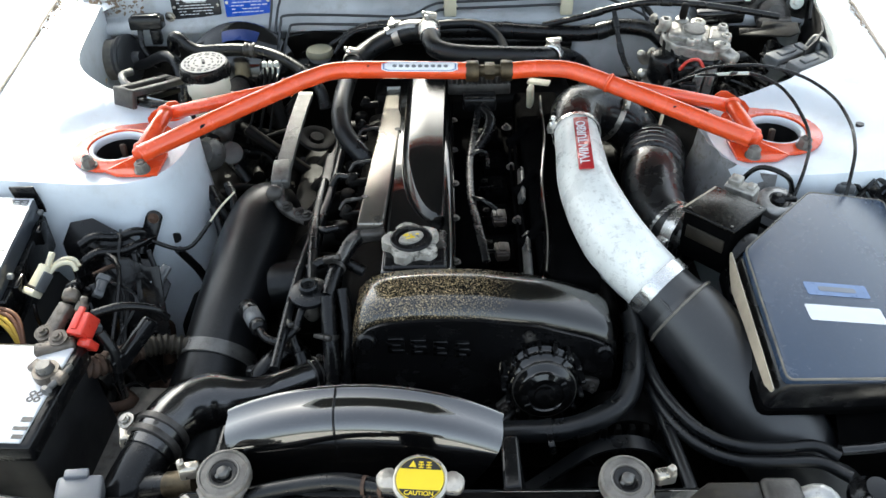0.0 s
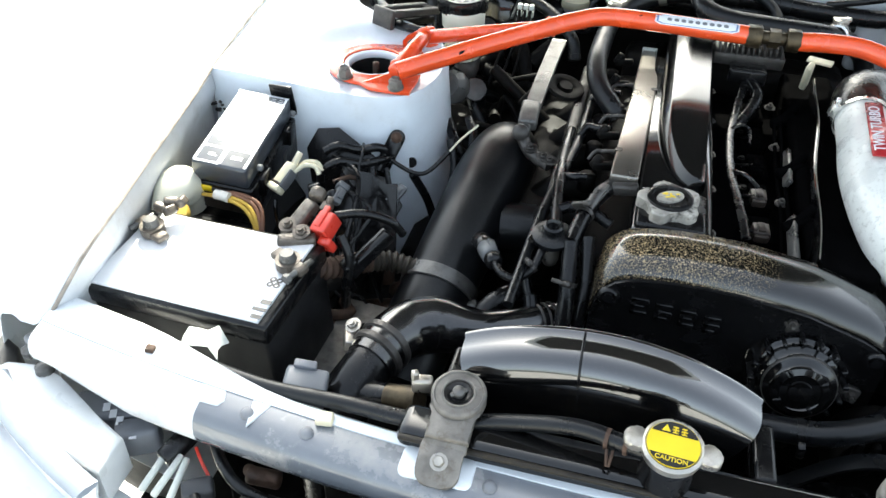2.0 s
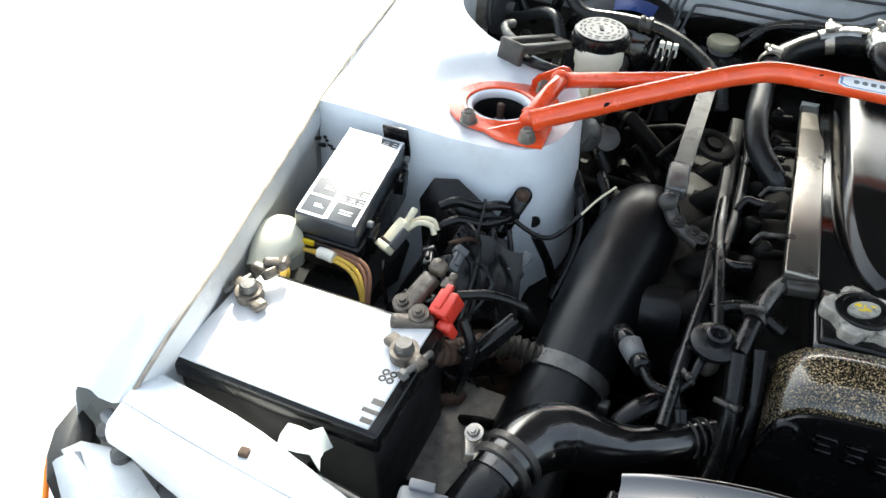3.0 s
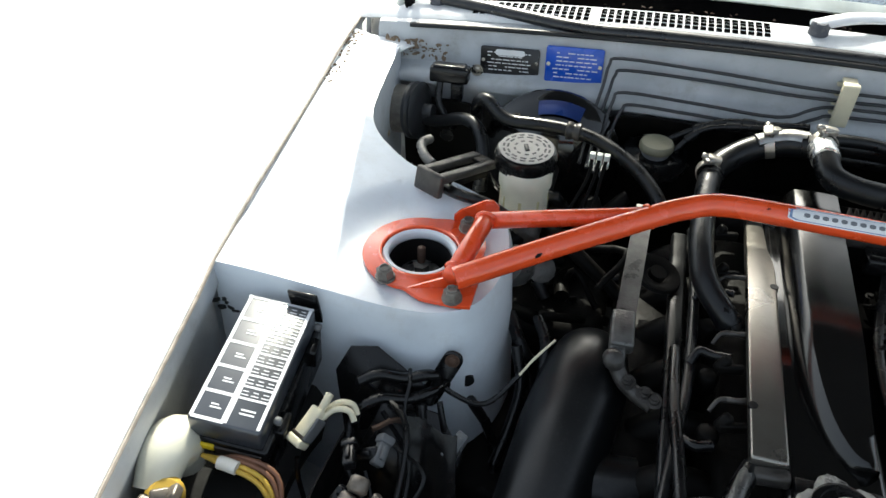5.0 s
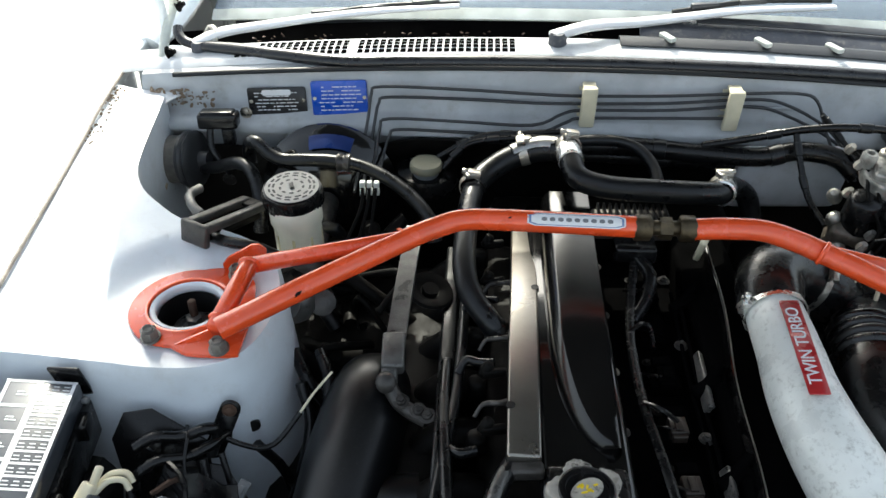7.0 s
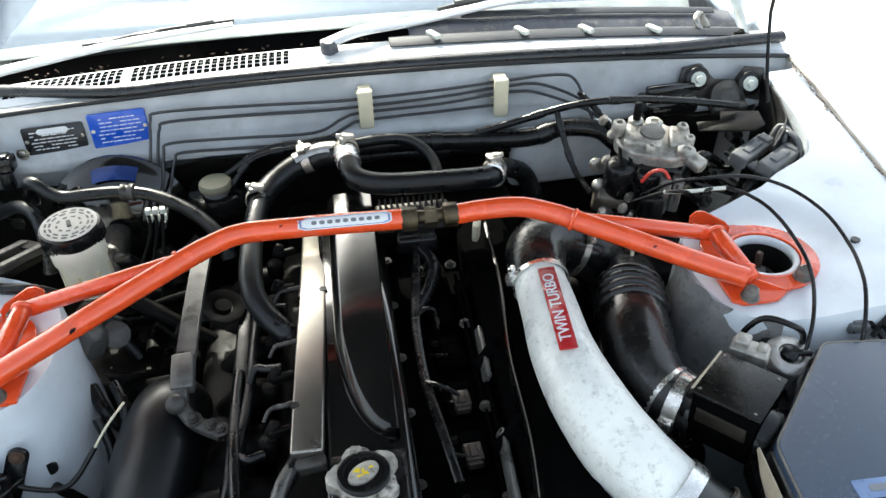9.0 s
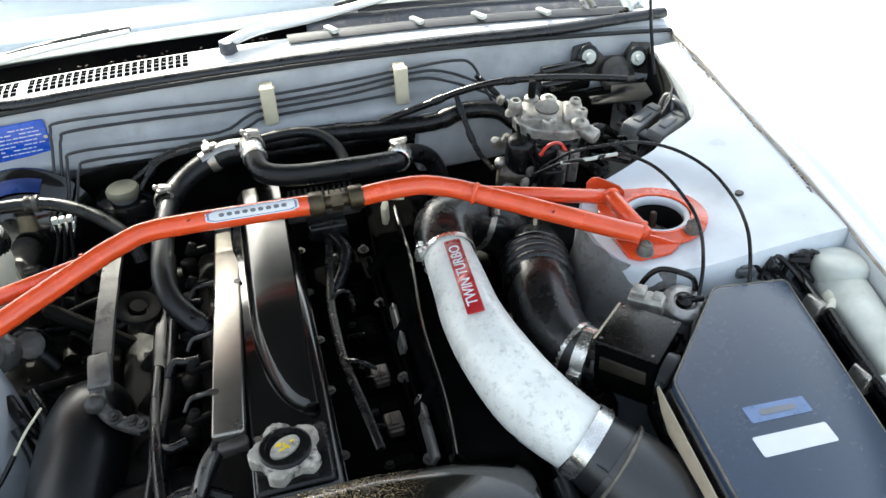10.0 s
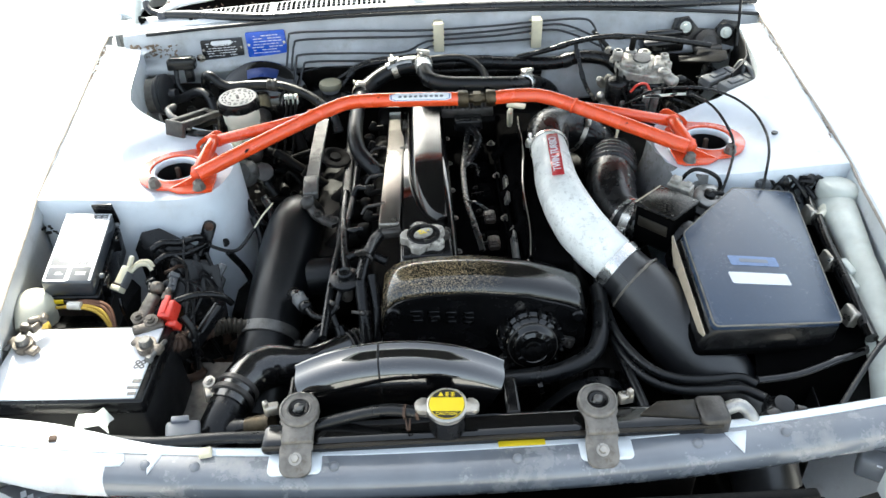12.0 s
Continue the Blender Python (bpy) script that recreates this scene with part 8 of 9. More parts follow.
# brake pipes
for pts in ([(-0.372, 0.95, 0.76), (-0.368, 1.03, 0.790), (-0.358, 1.062, 0.845), (-0.354, 1.079, 0.874), (-0.336, 1.081, 0.886), (-0.20, 1.079, 0.885), (-0.077, 1.077, 0.881), (0.0, 1.077, 0.880), (0.14, 1.077, 0.884), (0.25, 1.079, 0.890), (0.343, 1.081, 0.892), (0.378, 1.079, 0.880), (0.398, 1.06, 0.835), (0.41, 1.0, 0.80)],
            [(-0.360, 0.94, 0.76), (-0.356, 1.03, 0.788), (-0.347, 1.060, 0.838), (-0.342, 1.077, 0.858), (-0.325, 1.079, 0.868), (-0.20, 1.077, 0.869), (-0.079, 1.075, 0.866), (0.0, 1.075, 0.867), (0.14, 1.075, 0.872), (0.25, 1.077, 0.880), (0.32, 1.079, 0.876), (0.40, 1.06, 0.84), (0.425, 1.0, 0.81)],
            [(-0.348, 0.93, 0.76), (-0.345, 1.02, 0.785), (-0.338, 1.045, 0.828), (-0.322, 1.050, 0.843), (-0.205, 1.050, 0.841), (-0.085, 1.050, 0.838), (-0.035, 1.066, 0.852), (0.0, 1.073, 0.856), (0.14, 1.073, 0.860), (0.26, 1.074, 0.870), (0.32, 1.070, 0.862), (0.415, 1.05, 0.82), (0.43, 0.98, 0.79)],
            [(-0.336, 0.92, 0.76), (-0.333, 1.02, 0.782), (-0.322, 1.042, 0.815), (-0.306, 1.047, 0.825), (-0.205, 1.047, 0.823), (-0.087, 1.047, 0.822), (-0.028, 1.063, 0.838), (0.0, 1.070, 0.843), (0.14, 1.070, 0.847), (0.24, 1.070, 0.850)]):
    bm = B()
    sweep(bm, pts, 0.0027, 8, 4)
    solo("brake_pipe", bm, DARKTRIM, "thin dark steel brake pipe along the bulkhead", "pipe", "brake pipes")
# brake servo and master cylinder
servo = thing("brake_servo", (-0.425, 1.0, 0.60), "black brake servo drum with a blue label", "brake servo")
bm = B()
lathe(bm, aim((-0.425, 1.045, 0.715), (0, -1, 0.12)), [(0, 0), (0.10, 0), (0.112, 0.008), (0.118, 0.012), (0.118, 0.018), (0.108, 0.026), (0.092, 0.05), (0.05, 0.062), (0.03, 0.066), (0, 0.066)], 40)
part("drum", bm, BLACKGLOSS, servo)
bm = B()
rows = []
for i in range(7):
    a = radians(68 + 40 * i / 6)
    rows.append([(-0.420 + r * math.cos(a), y, 0.715 + r * math.sin(a)) for y, r in ((1.022, 0.1115), (1.008, 0.1055), (0.998, 0.0985))])
grid(bm, rows)
part("label", thick(bm, 0.001), DARKBLUE, servo, "dark blue label")
bm = B()
rod(bm, (-0.425, 0.98, 0.725), (-0.43, 0.80, 0.70), 0.022, 16)
part("master_cylinder", bm, DARKCAST, servo)
res = thing("brake_fluid_reservoir", (-0.442, 0.84, 0.73), "milky brake fluid bottle with a black printed cap", "reservoir")
bm = B()
lathe(bm, at(-0.440, 0.835, 0.725, 3, 0, 0), [(0, 0), (0.033, 0), (0.036, 0.005), (0.0355, 0.055), (0.039, 0.062), (0.039, 0.088), (0.037, 0.092)], 28)
part("bottle", bm, MILKY, res)
bm = B()
lathe(bm, at(-0.440, 0.835, 0.725, 3, 0, 0), [(0.0345, 0.001), (0.0366, 0.006), (0.0363, 0.046), (0.0352, 0.047)], 8)
part("fluid_window", bm, FLUID, res, "yellowed lower half holding fluid")
m = at(-0.4435, 0.840, 0.812, 4, 0, 0)
bm = B()
lathe(bm, m, [(0.040, 0), (0.0445, 0.001), (0.0445, 0.018), (0.0425, 0.024), (0.039, 0.0255), (0.0, 0.0255)], 40)
for k in range(40):
    a = 2 * math.pi * k / 40
    box(bm, m @ at(0.0445 * math.cos(a), 0.0445 * math.sin(a), 0.009, 0, 0, math.degrees(a)), 0.0015, 0.003, 0.016, 0)
capr = part("cap", bm, BLACKPLASTIC, res)
bm = B()
lathe(bm, m, [(0.0395, 0.0256), (0.0395, 0.0266), (0, 0.0266)], 40)
capd = part("disc", bm, CAPGREY, capr, "pale grey printed disc")
bm = B()
for r, nn, l in ((0.033, 16, 0.008), (0.027, 12, 0.009), (0.017, 9, 0.006)):
    for k in range(nn):
        a = 2 * math.pi * k / nn
        box(bm, m @ at(r * math.cos(a), r * math.sin(a), 0.0267, 0, 0, math.degrees(a) + 90), l, 0.003, 0.0005, 0)
box(bm, m @ at(0, 0, 0.0275, 0, 0, 20), 0.006, 0.016, 0.002, 0.0005)
part("print", bm, INK, capd, "rings of unreadable black print")["kind"] = "stuff"
clu = thing("clutch_fluid_reservoir", (-0.26, 1.0, 0.74), "small clutch fluid bottle with a cream cap", "reservoir")
bm = B()
lathe(bm, at(-0.258, 1.000, 0.745), [(0, 0), (0.021, 0), (0.022, 0.03), (0.024, 0.035), (0.024, 0.045)], 22)
part("bottle", bm, SUPPORT, clu)
bm = B()
lathe(bm, at(-0.258, 1.000, 0.778), [(0.026, 0), (0.027, 0.002), (0.027, 0.010), (0.025, 0.0135), (0.0, 0.014)], 28)
part("cap", bm, DULLCREAM, clu)
bm = B()
lathe(bm, at(-0.258, 1.02, 0.755), [(0.052, -0.02), (0.054, 0.0), (0.050, 0.012), (0.03, 0.016)], 28)
part("collar", bm, BLACKPLASTIC, clu)
# three-way joint
joint = thing("pipe_joint", (-0.341, 0.917, 0.77), "white plastic brake pipe joint", "joint")
for i in range(3):
    for j in range(2):
        bm = B()
        box(bm, at(-0.352 + 0.011 * i, 0.915, 0.785 + 0.013 * j, 0, 0, 0), 0.0085, 0.010, 0.010, 0.0015)
        part("block", bm, PALE, joint)
for i in range(3):
    bm = B()
    sweep(bm, [(-0.352 + 0.011 * i, 0.915, 0.80), (-0.354 + 0.010 * i, 0.90, 0.765), (-0.375 + 0.018 * i, 0.86, 0.72), (-0.385 + 0.02 * i, 0.82, 0.68)], 0.003, 6, 4)
    part("pipe", bm, IRON, joint)
# vacuum hoses over the servo
rear = (("vacuum_hose", 0.0108, [(-0.555, 1.01, 0.77), (-0.553, 1.005, 0.80), (-0.545, 0.995, 0.822), (-0.530, 0.985, 0.826), (-0.513, 0.978, 0.812), (-0.49, 0.975, 0.803), (-0.455, 0.972, 0.805), (-0.415, 0.970, 0.806), (-0.37, 0.962, 0.805), (-0.325, 0.945, 0.797), (-0.28, 0.915, 0.782), (-0.245, 0.88, 0.76), (-0.235, 0.86, 0.73)]),
        ("canister_hose", 0.0105, [(-0.655, 1.045, 0.742), (-0.62, 1.02, 0.757), (-0.575, 0.99, 0.785), (-0.545, 0.965, 0.79), (-0.528, 0.94, 0.775), (-0.52, 0.915, 0.745), (-0.52, 0.90, 0.71)]),
        ("heater_hose", 0.018, [(-0.035, 0.955, 0.852), (-0.033, 0.915, 0.850), (-0.022, 0.882, 0.840), (0.02, 0.872, 0.832), (0.09, 0.872, 0.828), (0.155, 0.876, 0.824), (0.192, 0.89, 0.818), (0.200, 0.915, 0.812)]),
        ("heater_hose", 0.019, [(-0.045, 0.965, 0.842), (-0.085, 0.975, 0.832), (-0.125, 0.968, 0.820), (-0.160, 0.945, 0.806), (-0.180, 0.915, 0.798)]),
        ("heater_hose", 0.0165, [(-0.178, 0.912, 0.800), (-0.184, 0.86, 0.797), (-0.187, 0.80, 0.794), (-0.188, 0.74, 0.788), (-0.182, 0.70, 0.776), (-0.170, 0.678, 0.764), (-0.152, 0.658, 0.752), (-0.138, 0.648, 0.735)]),
        ("heater_hose", 0.017, [(0.205, 0.93, 0.80), (0.235, 0.97, 0.78), (0.27, 0.99, 0.75), (0.29, 0.99, 0.70)]),
        ("heater_hose", 0.0095, [(-0.03, 1.0, 0.836), (0.03, 1.005, 0.838), (0.075, 1.0, 0.832), (0.105, 0.975, 0.812), (0.115, 0.93, 0.785)]))
for name, r, pts in rear:
    bm = B()
    sweep(bm, pts, r, 14, 5)
    hose = thing(name, pts[0], "smooth dark rubber hose at the back of the bay", "hose", "rear hoses")
    part("tube", bm, GREYRUBBER, hose)
    for a, b in ((pts[0], pts[1]), (pts[-1], pts[-2])):
        a, b = Vector(a), Vector(b)
        bm = B()
        lathe(bm, aim(a.lerp(b, 0.1), b - a), [(r - 0.001, -0.003), (r + 0.0016, -0.002), (r + 0.0016, 0.006), (r - 0.001, 0.007)], 20)
        part("cuff", bm, RUBBER, hose)
bm = B()
lathe(bm, aim((-0.388, 0.966, 0.806), (1, -0.1, 0)), [(0.0108, -0.012), (0.0145, -0.010), (0.0145, -0.004), (0.0125, -0.002), (0.0125, 0.002), (0.0145, 0.004), (0.0145, 0.010), (0.0108, 0.012)], 20)
solo("check_valve", bm, DARKCAST, "plastic check valve in the vacuum hose", "valve")
for p, d, r in (((-0.034, 0.950, 0.853), (0.1, -0.9, 0.1), 0.0185), ((-0.182, 0.912, 0.802), (0, -1, 0.1), 0.017), ((0.199, 0.908, 0.815), (0.2, 0.9, -0.2), 0.0185), ((-0.10, 0.974, 0.829), (-1, 0, -0.3), 0.0195)):
    bm = B()
    band(bm, p, d, r, 0.014, 0.0015, 80)
    box(bm, at(p[0], p[1], p[2] + r + 0.004, 0, 0, 25), 0.022, 0.014, 0.008, 0.002)
    solo("hose_clip", bm, STEEL, "bright steel hose clip on a heater hose", "clip", "hose clips")
for p, d, r in (((-0.034, 0.928, 0.8515), (0.12, -0.95, -0.06), 0.0186), ((0.1965, 0.897, 0.817), (0.3, 0.9, -0.2), 0.0188)):
    bm = B()
    lathe(bm, aim(p, d), [(r - 0.002, -0.016), (r + 0.0012, -0.015), (r + 0.0018, -0.004), (r + 0.001, 0.003), (r + 0.0018, 0.010), (r + 0.0010, 0.015), (r - 0.002, 0.016)], 22)
    solo("bright_sleeve", bm, CLAMPSTEEL, "bright metal sleeve round a heater hose", "sleeve", "hose sleeves")
bm = B()
sweep(bm, [(-0.05, 0.966, 0.852), (-0.075, 0.972, 0.849), (-0.10, 0.972, 0.842), (-0.12, 0.966, 0.836)], 0.014, 10, 4, flat=0.7)
solo("pipe_stub", bm, ALLOY, "worn bright metal pipe stub", "pipe")
# conduit and cables across the bulkhead
for r, pts, ribs in ((0.016, [(-0.02, 1.015, 0.822), (0.08, 1.022, 0.818), (0.18, 1.018, 0.812), (0.28, 1.01, 0.812), (0.34, 1.01, 0.825), (0.40, 1.0, 0.82), (0.43, 0.98, 0.80)], None),
                     (0.012, [(-0.10, 1.03, 0.80), (0.05, 1.03, 0.795), (0.18, 1.03, 0.79), (0.30, 1.03, 0.785)], None),
                     (0.0055, [(-0.24, 1.02, 0.79), (-0.17, 1.03, 0.825), (-0.10, 1.03, 0.832), (-0.04, 1.03, 0.838)], None),
                     (0.0055, [(-0.23, 1.0, 0.78), (-0.19, 1.02, 0.815), (-0.12, 1.022, 0.828), (-0.05, 1.02, 0.832)], None),
                     (0.0065, [(0.19, 1.02, 0.825), (0.27, 1.015, 0.845), (0.33, 1.0, 0.868), (0.39, 0.985, 0.882), (0.47, 0.985, 0.878), (0.56, 0.985, 0.865), (0.64, 0.98, 0.852)], None),
                     (0.005, [(0.325, 1.0, 0.862), (0.33, 0.97, 0.83), (0.34, 0.93, 0.79), (0.355, 0.88, 0.77)], None),
                     (0.0045, [(0.37, 1.03, 0.88), (0.40, 1.02, 0.85), (0.42, 0.98, 0.83)], None)):
    bm = B()
    sweep(bm, pts, r, 10, 5, ribs=ribs)
    loom = thing("loom_conduit", pts[0], "black taped loom running along the bulkhead", "wiring", "bulkhead looms")
    part("sleeve", bm, RUBBER, loom)
    for f in (0.25, 0.6):
        path = smoothed([Vector(p) for p in pts], 5)
        k = int(f * (len(path) - 2))
        bm = B()
        lathe(bm, aim(path[k], path[k + 1] - path[k]), [(r * 0.9, -0.011), (r + 0.0012, -0.010), (r + 0.0014, 0.0), (r + 0.0010, 0.010), (r * 0.9, 0.011)], 16)
        part("tape_wrap", bm, GREYRUBBER, loom)
bm = B()
box(bm, at(0.345, 1.030, 0.765, 8, 0, 3), 0.19, 0.03, 0.12, 0.014, 3)
part("bulkhead_boss", bm, BULKGREY, car, "pale pressed panel low in the bulkhead")
# canister by the wing
can = thing("vapour_canister", (-0.68, 1.04, 0.68), "black round vapour canister in the corner of the bay", "canister")
# body colour is lightened for the sunlight and dust on this side
bm = B()
lathe(bm, aim((-0.725, 1.054, 0.750), (1, -0.15, 0.12)), [(0, 0), (0.040, 0), (0.042, 0.004), (0.042, 0.050)], 32)
part("body", bm, WEATHERED, can, "canister body, grey for dust and sunlight")
bm = B()
lathe(bm, aim((-0.725, 1.054, 0.750), (1, -0.15, 0.12)), [(0.042, 0.048), (0.049, 0.050), (0.050, 0.056), (0.046, 0.060), (0.050, 0.066), (0.046, 0.069), (0.03, 0.072), (0.014, 0.074), (0.013, 0.09), (0, 0.09)], 32)
part("drum", bm, DARKTRIM, can)
bm = B()
lathe(bm, aim((-0.673, 1.046, 0.756), (1, -0.15, 0.12)), [(0.0455, -0.004), (0.0475, -0.003), (0.0475, 0.003), (0.0455, 0.004)], 32)
part("band", bm, RUBBER, can)
bm = B()
box(bm, at(-0.722, 1.003, 0.738, 10, 20, 15), 0.022, 0.020, 0.018, 0.004)
box(bm, at(-0.712, 1.000, 0.728, 10, 20, 15), 0.016, 0.012, 0.014, 0.003)
part("bracket", bm, TANDUST, can, "sunlit tan bracket")
rel = thing("relay", (-0.61, 1.05, 0.80), "black relay box screwed to the bulkhead", "relay")
bm = B()
box(bm, at(-0.612, 1.052, 0.832, -8, 0, 4), 0.066, 0.032, 0.026, 0.004)
box(bm, at(-0.612, 1.052, 0.846, -8, 0, 4), 0.056, 0.026, 0.006, 0.003)
part("case", bm, BLACKPLASTIC, rel)
bm = B()
box(bm, at(-0.598, 1.05, 0.803), 0.020, 0.018, 0.032, 0.003)
sweep(bm, [(-0.627, 1.045, 0.82), (-0.625, 1.03, 0.79), (-0.61, 1.02, 0.77), (-0.59, 1.0, 0.76)], 0.006, 8, 4)
part("plug", bm, BLACKPLASTIC, rel)
bm = B()
hexbolt(bm, (-0.572, 1.080, 0.832), (0, -1, 0), 0.007, 0.004, 0)
part("screw", bm, STEEL, rel)
# slotted grey bracket on the apron
brk = thing("cruise_bracket", (-0.54, 0.79, 0.79), "grey slotted metal bracket beside the fluid bottle", "bracket")
my = at(-0.534, 0.796, 0.814, 0, 12, 62)
for d in (-0.017, 0.015):
    bm = B()
    box(bm, my @ at(0, d, 0), 0.122, 0.014, 0.012, 0.003)
    part("rail", bm, DARKCAST, brk)
bm = B()
box(bm, my @ at(-0.058, 0, -0.010), 0.010, 0.048, 0.034, 0.003)
part("end_plate", bm, DARKCAST, brk)
bm = B()
box(bm, my @ at(0.055, 0, 0.0), 0.025, 0.040, 0.006, 0.002)
box(bm, my @ at(0.005, -0.004, -0.020), 0.12, 0.012, 0.012, 0.003)
part("arm", bm, IRON, brk)
bm = B()
sweep(bm, [(-0.555, 0.765, 0.80), (-0.52, 0.745, 0.803), (-0.48, 0.74, 0.80), (-0.45, 0.74, 0.785)], 0.008, 8, 4)
part("cable", bm, RUBBER, brk)
bm = B()
sweep(bm, [(-0.60, 0.885, 0.80), (-0.605, 0.855, 0.807), (-0.592, 0.825, 0.807), (-0.575, 0.81, 0.803)], 0.0075, 8, 4)
solo("bent_metal_pipe", bm, GREYALLOY, "short bent grey pipe on the inner wing", "pipe")
# clutter under the fluid bottle
hexu = thing("power_steering_pump_cap", (-0.44, 0.775, 0.69), "dull ribbed metal fitting beside the tower", "fitting")
bm = B()
lathe(bm, aim((-0.425, 0.735, 0.705), (-0.3, -0.7, 0.5)), [(0, 0), (0.026, 0), (0.030, 0.006), (0.030, 0.02), (0.024, 0.026), (0.022, 0.034), (0.012, 0.036), (0, 0.034)], 10)
part("head", bm, GREYALLOY, hexu)
bm = B()
lathe(bm, aim((-0.395, 0.745, 0.70), (0.2, -0.7, 0.5)), [(0, 0), (0.018, 0), (0.020, 0.006), (0.020, 0.02), (0, 0.026)], 12)
part("nut", bm, DARKCAST, hexu)
rng = random.Random(8)
for k in range(22):
    a = Vector((rng.uniform(-0.52, -0.28), rng.uniform(0.72, 0.98), rng.uniform(0.58, 0.70)))
    bm = B()
    sweep(bm, [a, a + Vector((rng.uniform(-0.06, 0.06), rng.uniform(-0.06, 0.06), rng.uniform(0.0, 0.05))), a + Vector((rng.uniform(-0.1, 0.1), rng.uniform(-0.1, 0.1), rng.uniform(-0.06, 0.04)))], rng.uniform(0.005, 0.014), 8, 4)
    solo("shaded_hose", bm, IRON if k % 4 else GREYRUBBER, "dark hose deep in the shaded rear corner", "hose", "shaded hoses")
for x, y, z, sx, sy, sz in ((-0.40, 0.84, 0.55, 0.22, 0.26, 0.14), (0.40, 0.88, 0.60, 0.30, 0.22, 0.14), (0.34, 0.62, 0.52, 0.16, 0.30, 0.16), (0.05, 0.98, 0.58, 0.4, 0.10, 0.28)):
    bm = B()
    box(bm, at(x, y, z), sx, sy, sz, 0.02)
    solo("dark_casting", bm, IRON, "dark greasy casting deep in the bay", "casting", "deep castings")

# ---- rear right: brake modulator and its neighbours ----
mod = thing("brake_modulator", (0.475, 0.90, 0.70), "cast aluminium brake modulator with pipes", "modulator")
mo = at(0.460, 0.905, 0.829, 8, 4, -18)
bm = B()
prism(bm, mo, softpoly([(-0.060, -0.020), (-0.030, -0.045), (0.030, -0.048), (0.062, -0.030), (0.064, 0.020), (0.030, 0.045), (-0.035, 0.042), (-0.062, 0.020)], 0.012), 0.019, 0.005, 2)
box(bm, mo @ at(-0.018, -0.004, 0.024), 0.060, 0.050, 0.012, 0.004)
box(bm, mo @ at(0.040, 0.004, 0.024), 0.034, 0.052, 0.014, 0.005)
part("casting", bm, CASTDULL, mod)
for x, y, r, hh in ((-0.058, 0.004, 0.012, 0.022), (-0.030, 0.030, 0.013, 0.014), (0.0, 0.034, 0.014, 0.012), (0.045, 0.026, 0.010, 0.016), (0.055, -0.004, 0.009, 0.016), (0.050, -0.030, 0.015, 0.010), (-0.005, -0.032, 0.009, 0.010)):
    bm = B()
    lathe(bm, mo @ at(x, y, 0.020), [(r, 0), (r, hh * 0.8), (r * 0.8, hh), (r * 0.45, hh), (r * 0.4, hh * 0.7), (0, hh * 0.7)], 14)
    part("port", bm, CASTDULL, mod)
bm = B()
rod(bm, mo @ Vector((0.055, -0.03, 0.015)), mo @ Vector((0.078, -0.05, 0.012)), 0.013, 14)
part("side_port", bm, CASTDULL, mod)
bm = B()
lathe(bm, mo @ at(-0.004, 0.002, 0.030), [(0.020, 0), (0.020, 0.004), (0, 0.005)], 20)
part("cover_disc", bm, GREYALLOY, mod)
bm = B()
rod(bm, mo @ Vector((-0.03, 0.03, 0.03)), mo @ Vector((-0.03, 0.034, 0.062)), 0.007, 10)
part("bleed_screw", bm, IRON, mod)
bm = B()
for x, y, r in ((-0.045, -0.045, 0.026), (0.0, -0.05, 0.026), (0.03, -0.02, 0.03)):
    rod(bm, mo @ Vector((x, y, -0.09)), mo @ Vector((x, y, 0.0)), r, 18)
part("solenoid", bm, BLACKPLASTIC, mod)
for x, y, z, r in ((-0.075, -0.045, -0.055, 0.013), (-0.085, -0.02, -0.03, 0.011), (-0.06, -0.075, -0.085, 0.012), (-0.02, -0.085, -0.075, 0.010)):
    bm = B()
    lathe(bm, mo @ at(x, y, z, 40, -20, 0), [(0, -0.02), (r, -0.02), (r, 0.0), (r * 0.7, 0.004), (r * 0.7, 0.014), (r * 0.4, 0.018), (0, 0.018)], 12)
    part("side_union", bm, CASTDULL, mod)
bm = B()
box(bm, mo @ at(-0.055, -0.05, -0.075, 20, 10, 0), 0.05, 0.04, 0.05, 0.008)
part("lower_casting", bm, GREASYMETAL, mod)
bm = B()
for k in range(5):
    x = 0.395 + 0.016 * k
    sweep(bm, [(x, 0.96, 0.86 - 0.004 * k), (x + 0.012, 0.92, 0.852), (x + 0.004, 0.87, 0.825), (x + 0.02, 0.84, 0.79), (x, 0.83, 0.74)], 0.0032, 6, 4)
part("pipe", bm, IRON, mod)
for p in ((0.392, 0.955, 0.862), (0.398, 0.925, 0.852), (0.385, 0.905, 0.815), (0.40, 0.865, 0.805), (0.41, 0.85, 0.775), (0.395, 0.835, 0.765)):
    bm = B()
    lathe(bm, aim(p, (0.2, -0.4, 0.9)), [(0.007, -0.006), (0.0075, 0.003), (0.005, 0.009), (0, 0.009)], 6)
    part("union_nut", bm, CASTDULL, mod)
gp = thing("grey_plugs", (0.45, 0.82, 0.76), "pair of grey wiring plugs with a red wire", "plug")
for d in (-0.010, 0.010):
    bm = B()
    box(bm, at(0.462 + d, 0.820, 0.793, -12, 8, -14), 0.017, 0.022, 0.055, 0.003)
    box(bm, at(0.462 + d, 0.809, 0.800, -12, 8, -14), 0.008, 0.006, 0.030, 0.001)
    part("shell", bm, GREYALLOY, gp)
bm = B()
sweep(bm, [(0.462, 0.825, 0.818), (0.452, 0.83, 0.832), (0.435, 0.835, 0.828), (0.422, 0.838, 0.81)], 0.003, 6, 4)
part("red_wire", bm, RED, gp)
bm = B()
box(bm, at(0.435, 0.815, 0.775, 0, 0, -14), 0.032, 0.026, 0.045, 0.004)
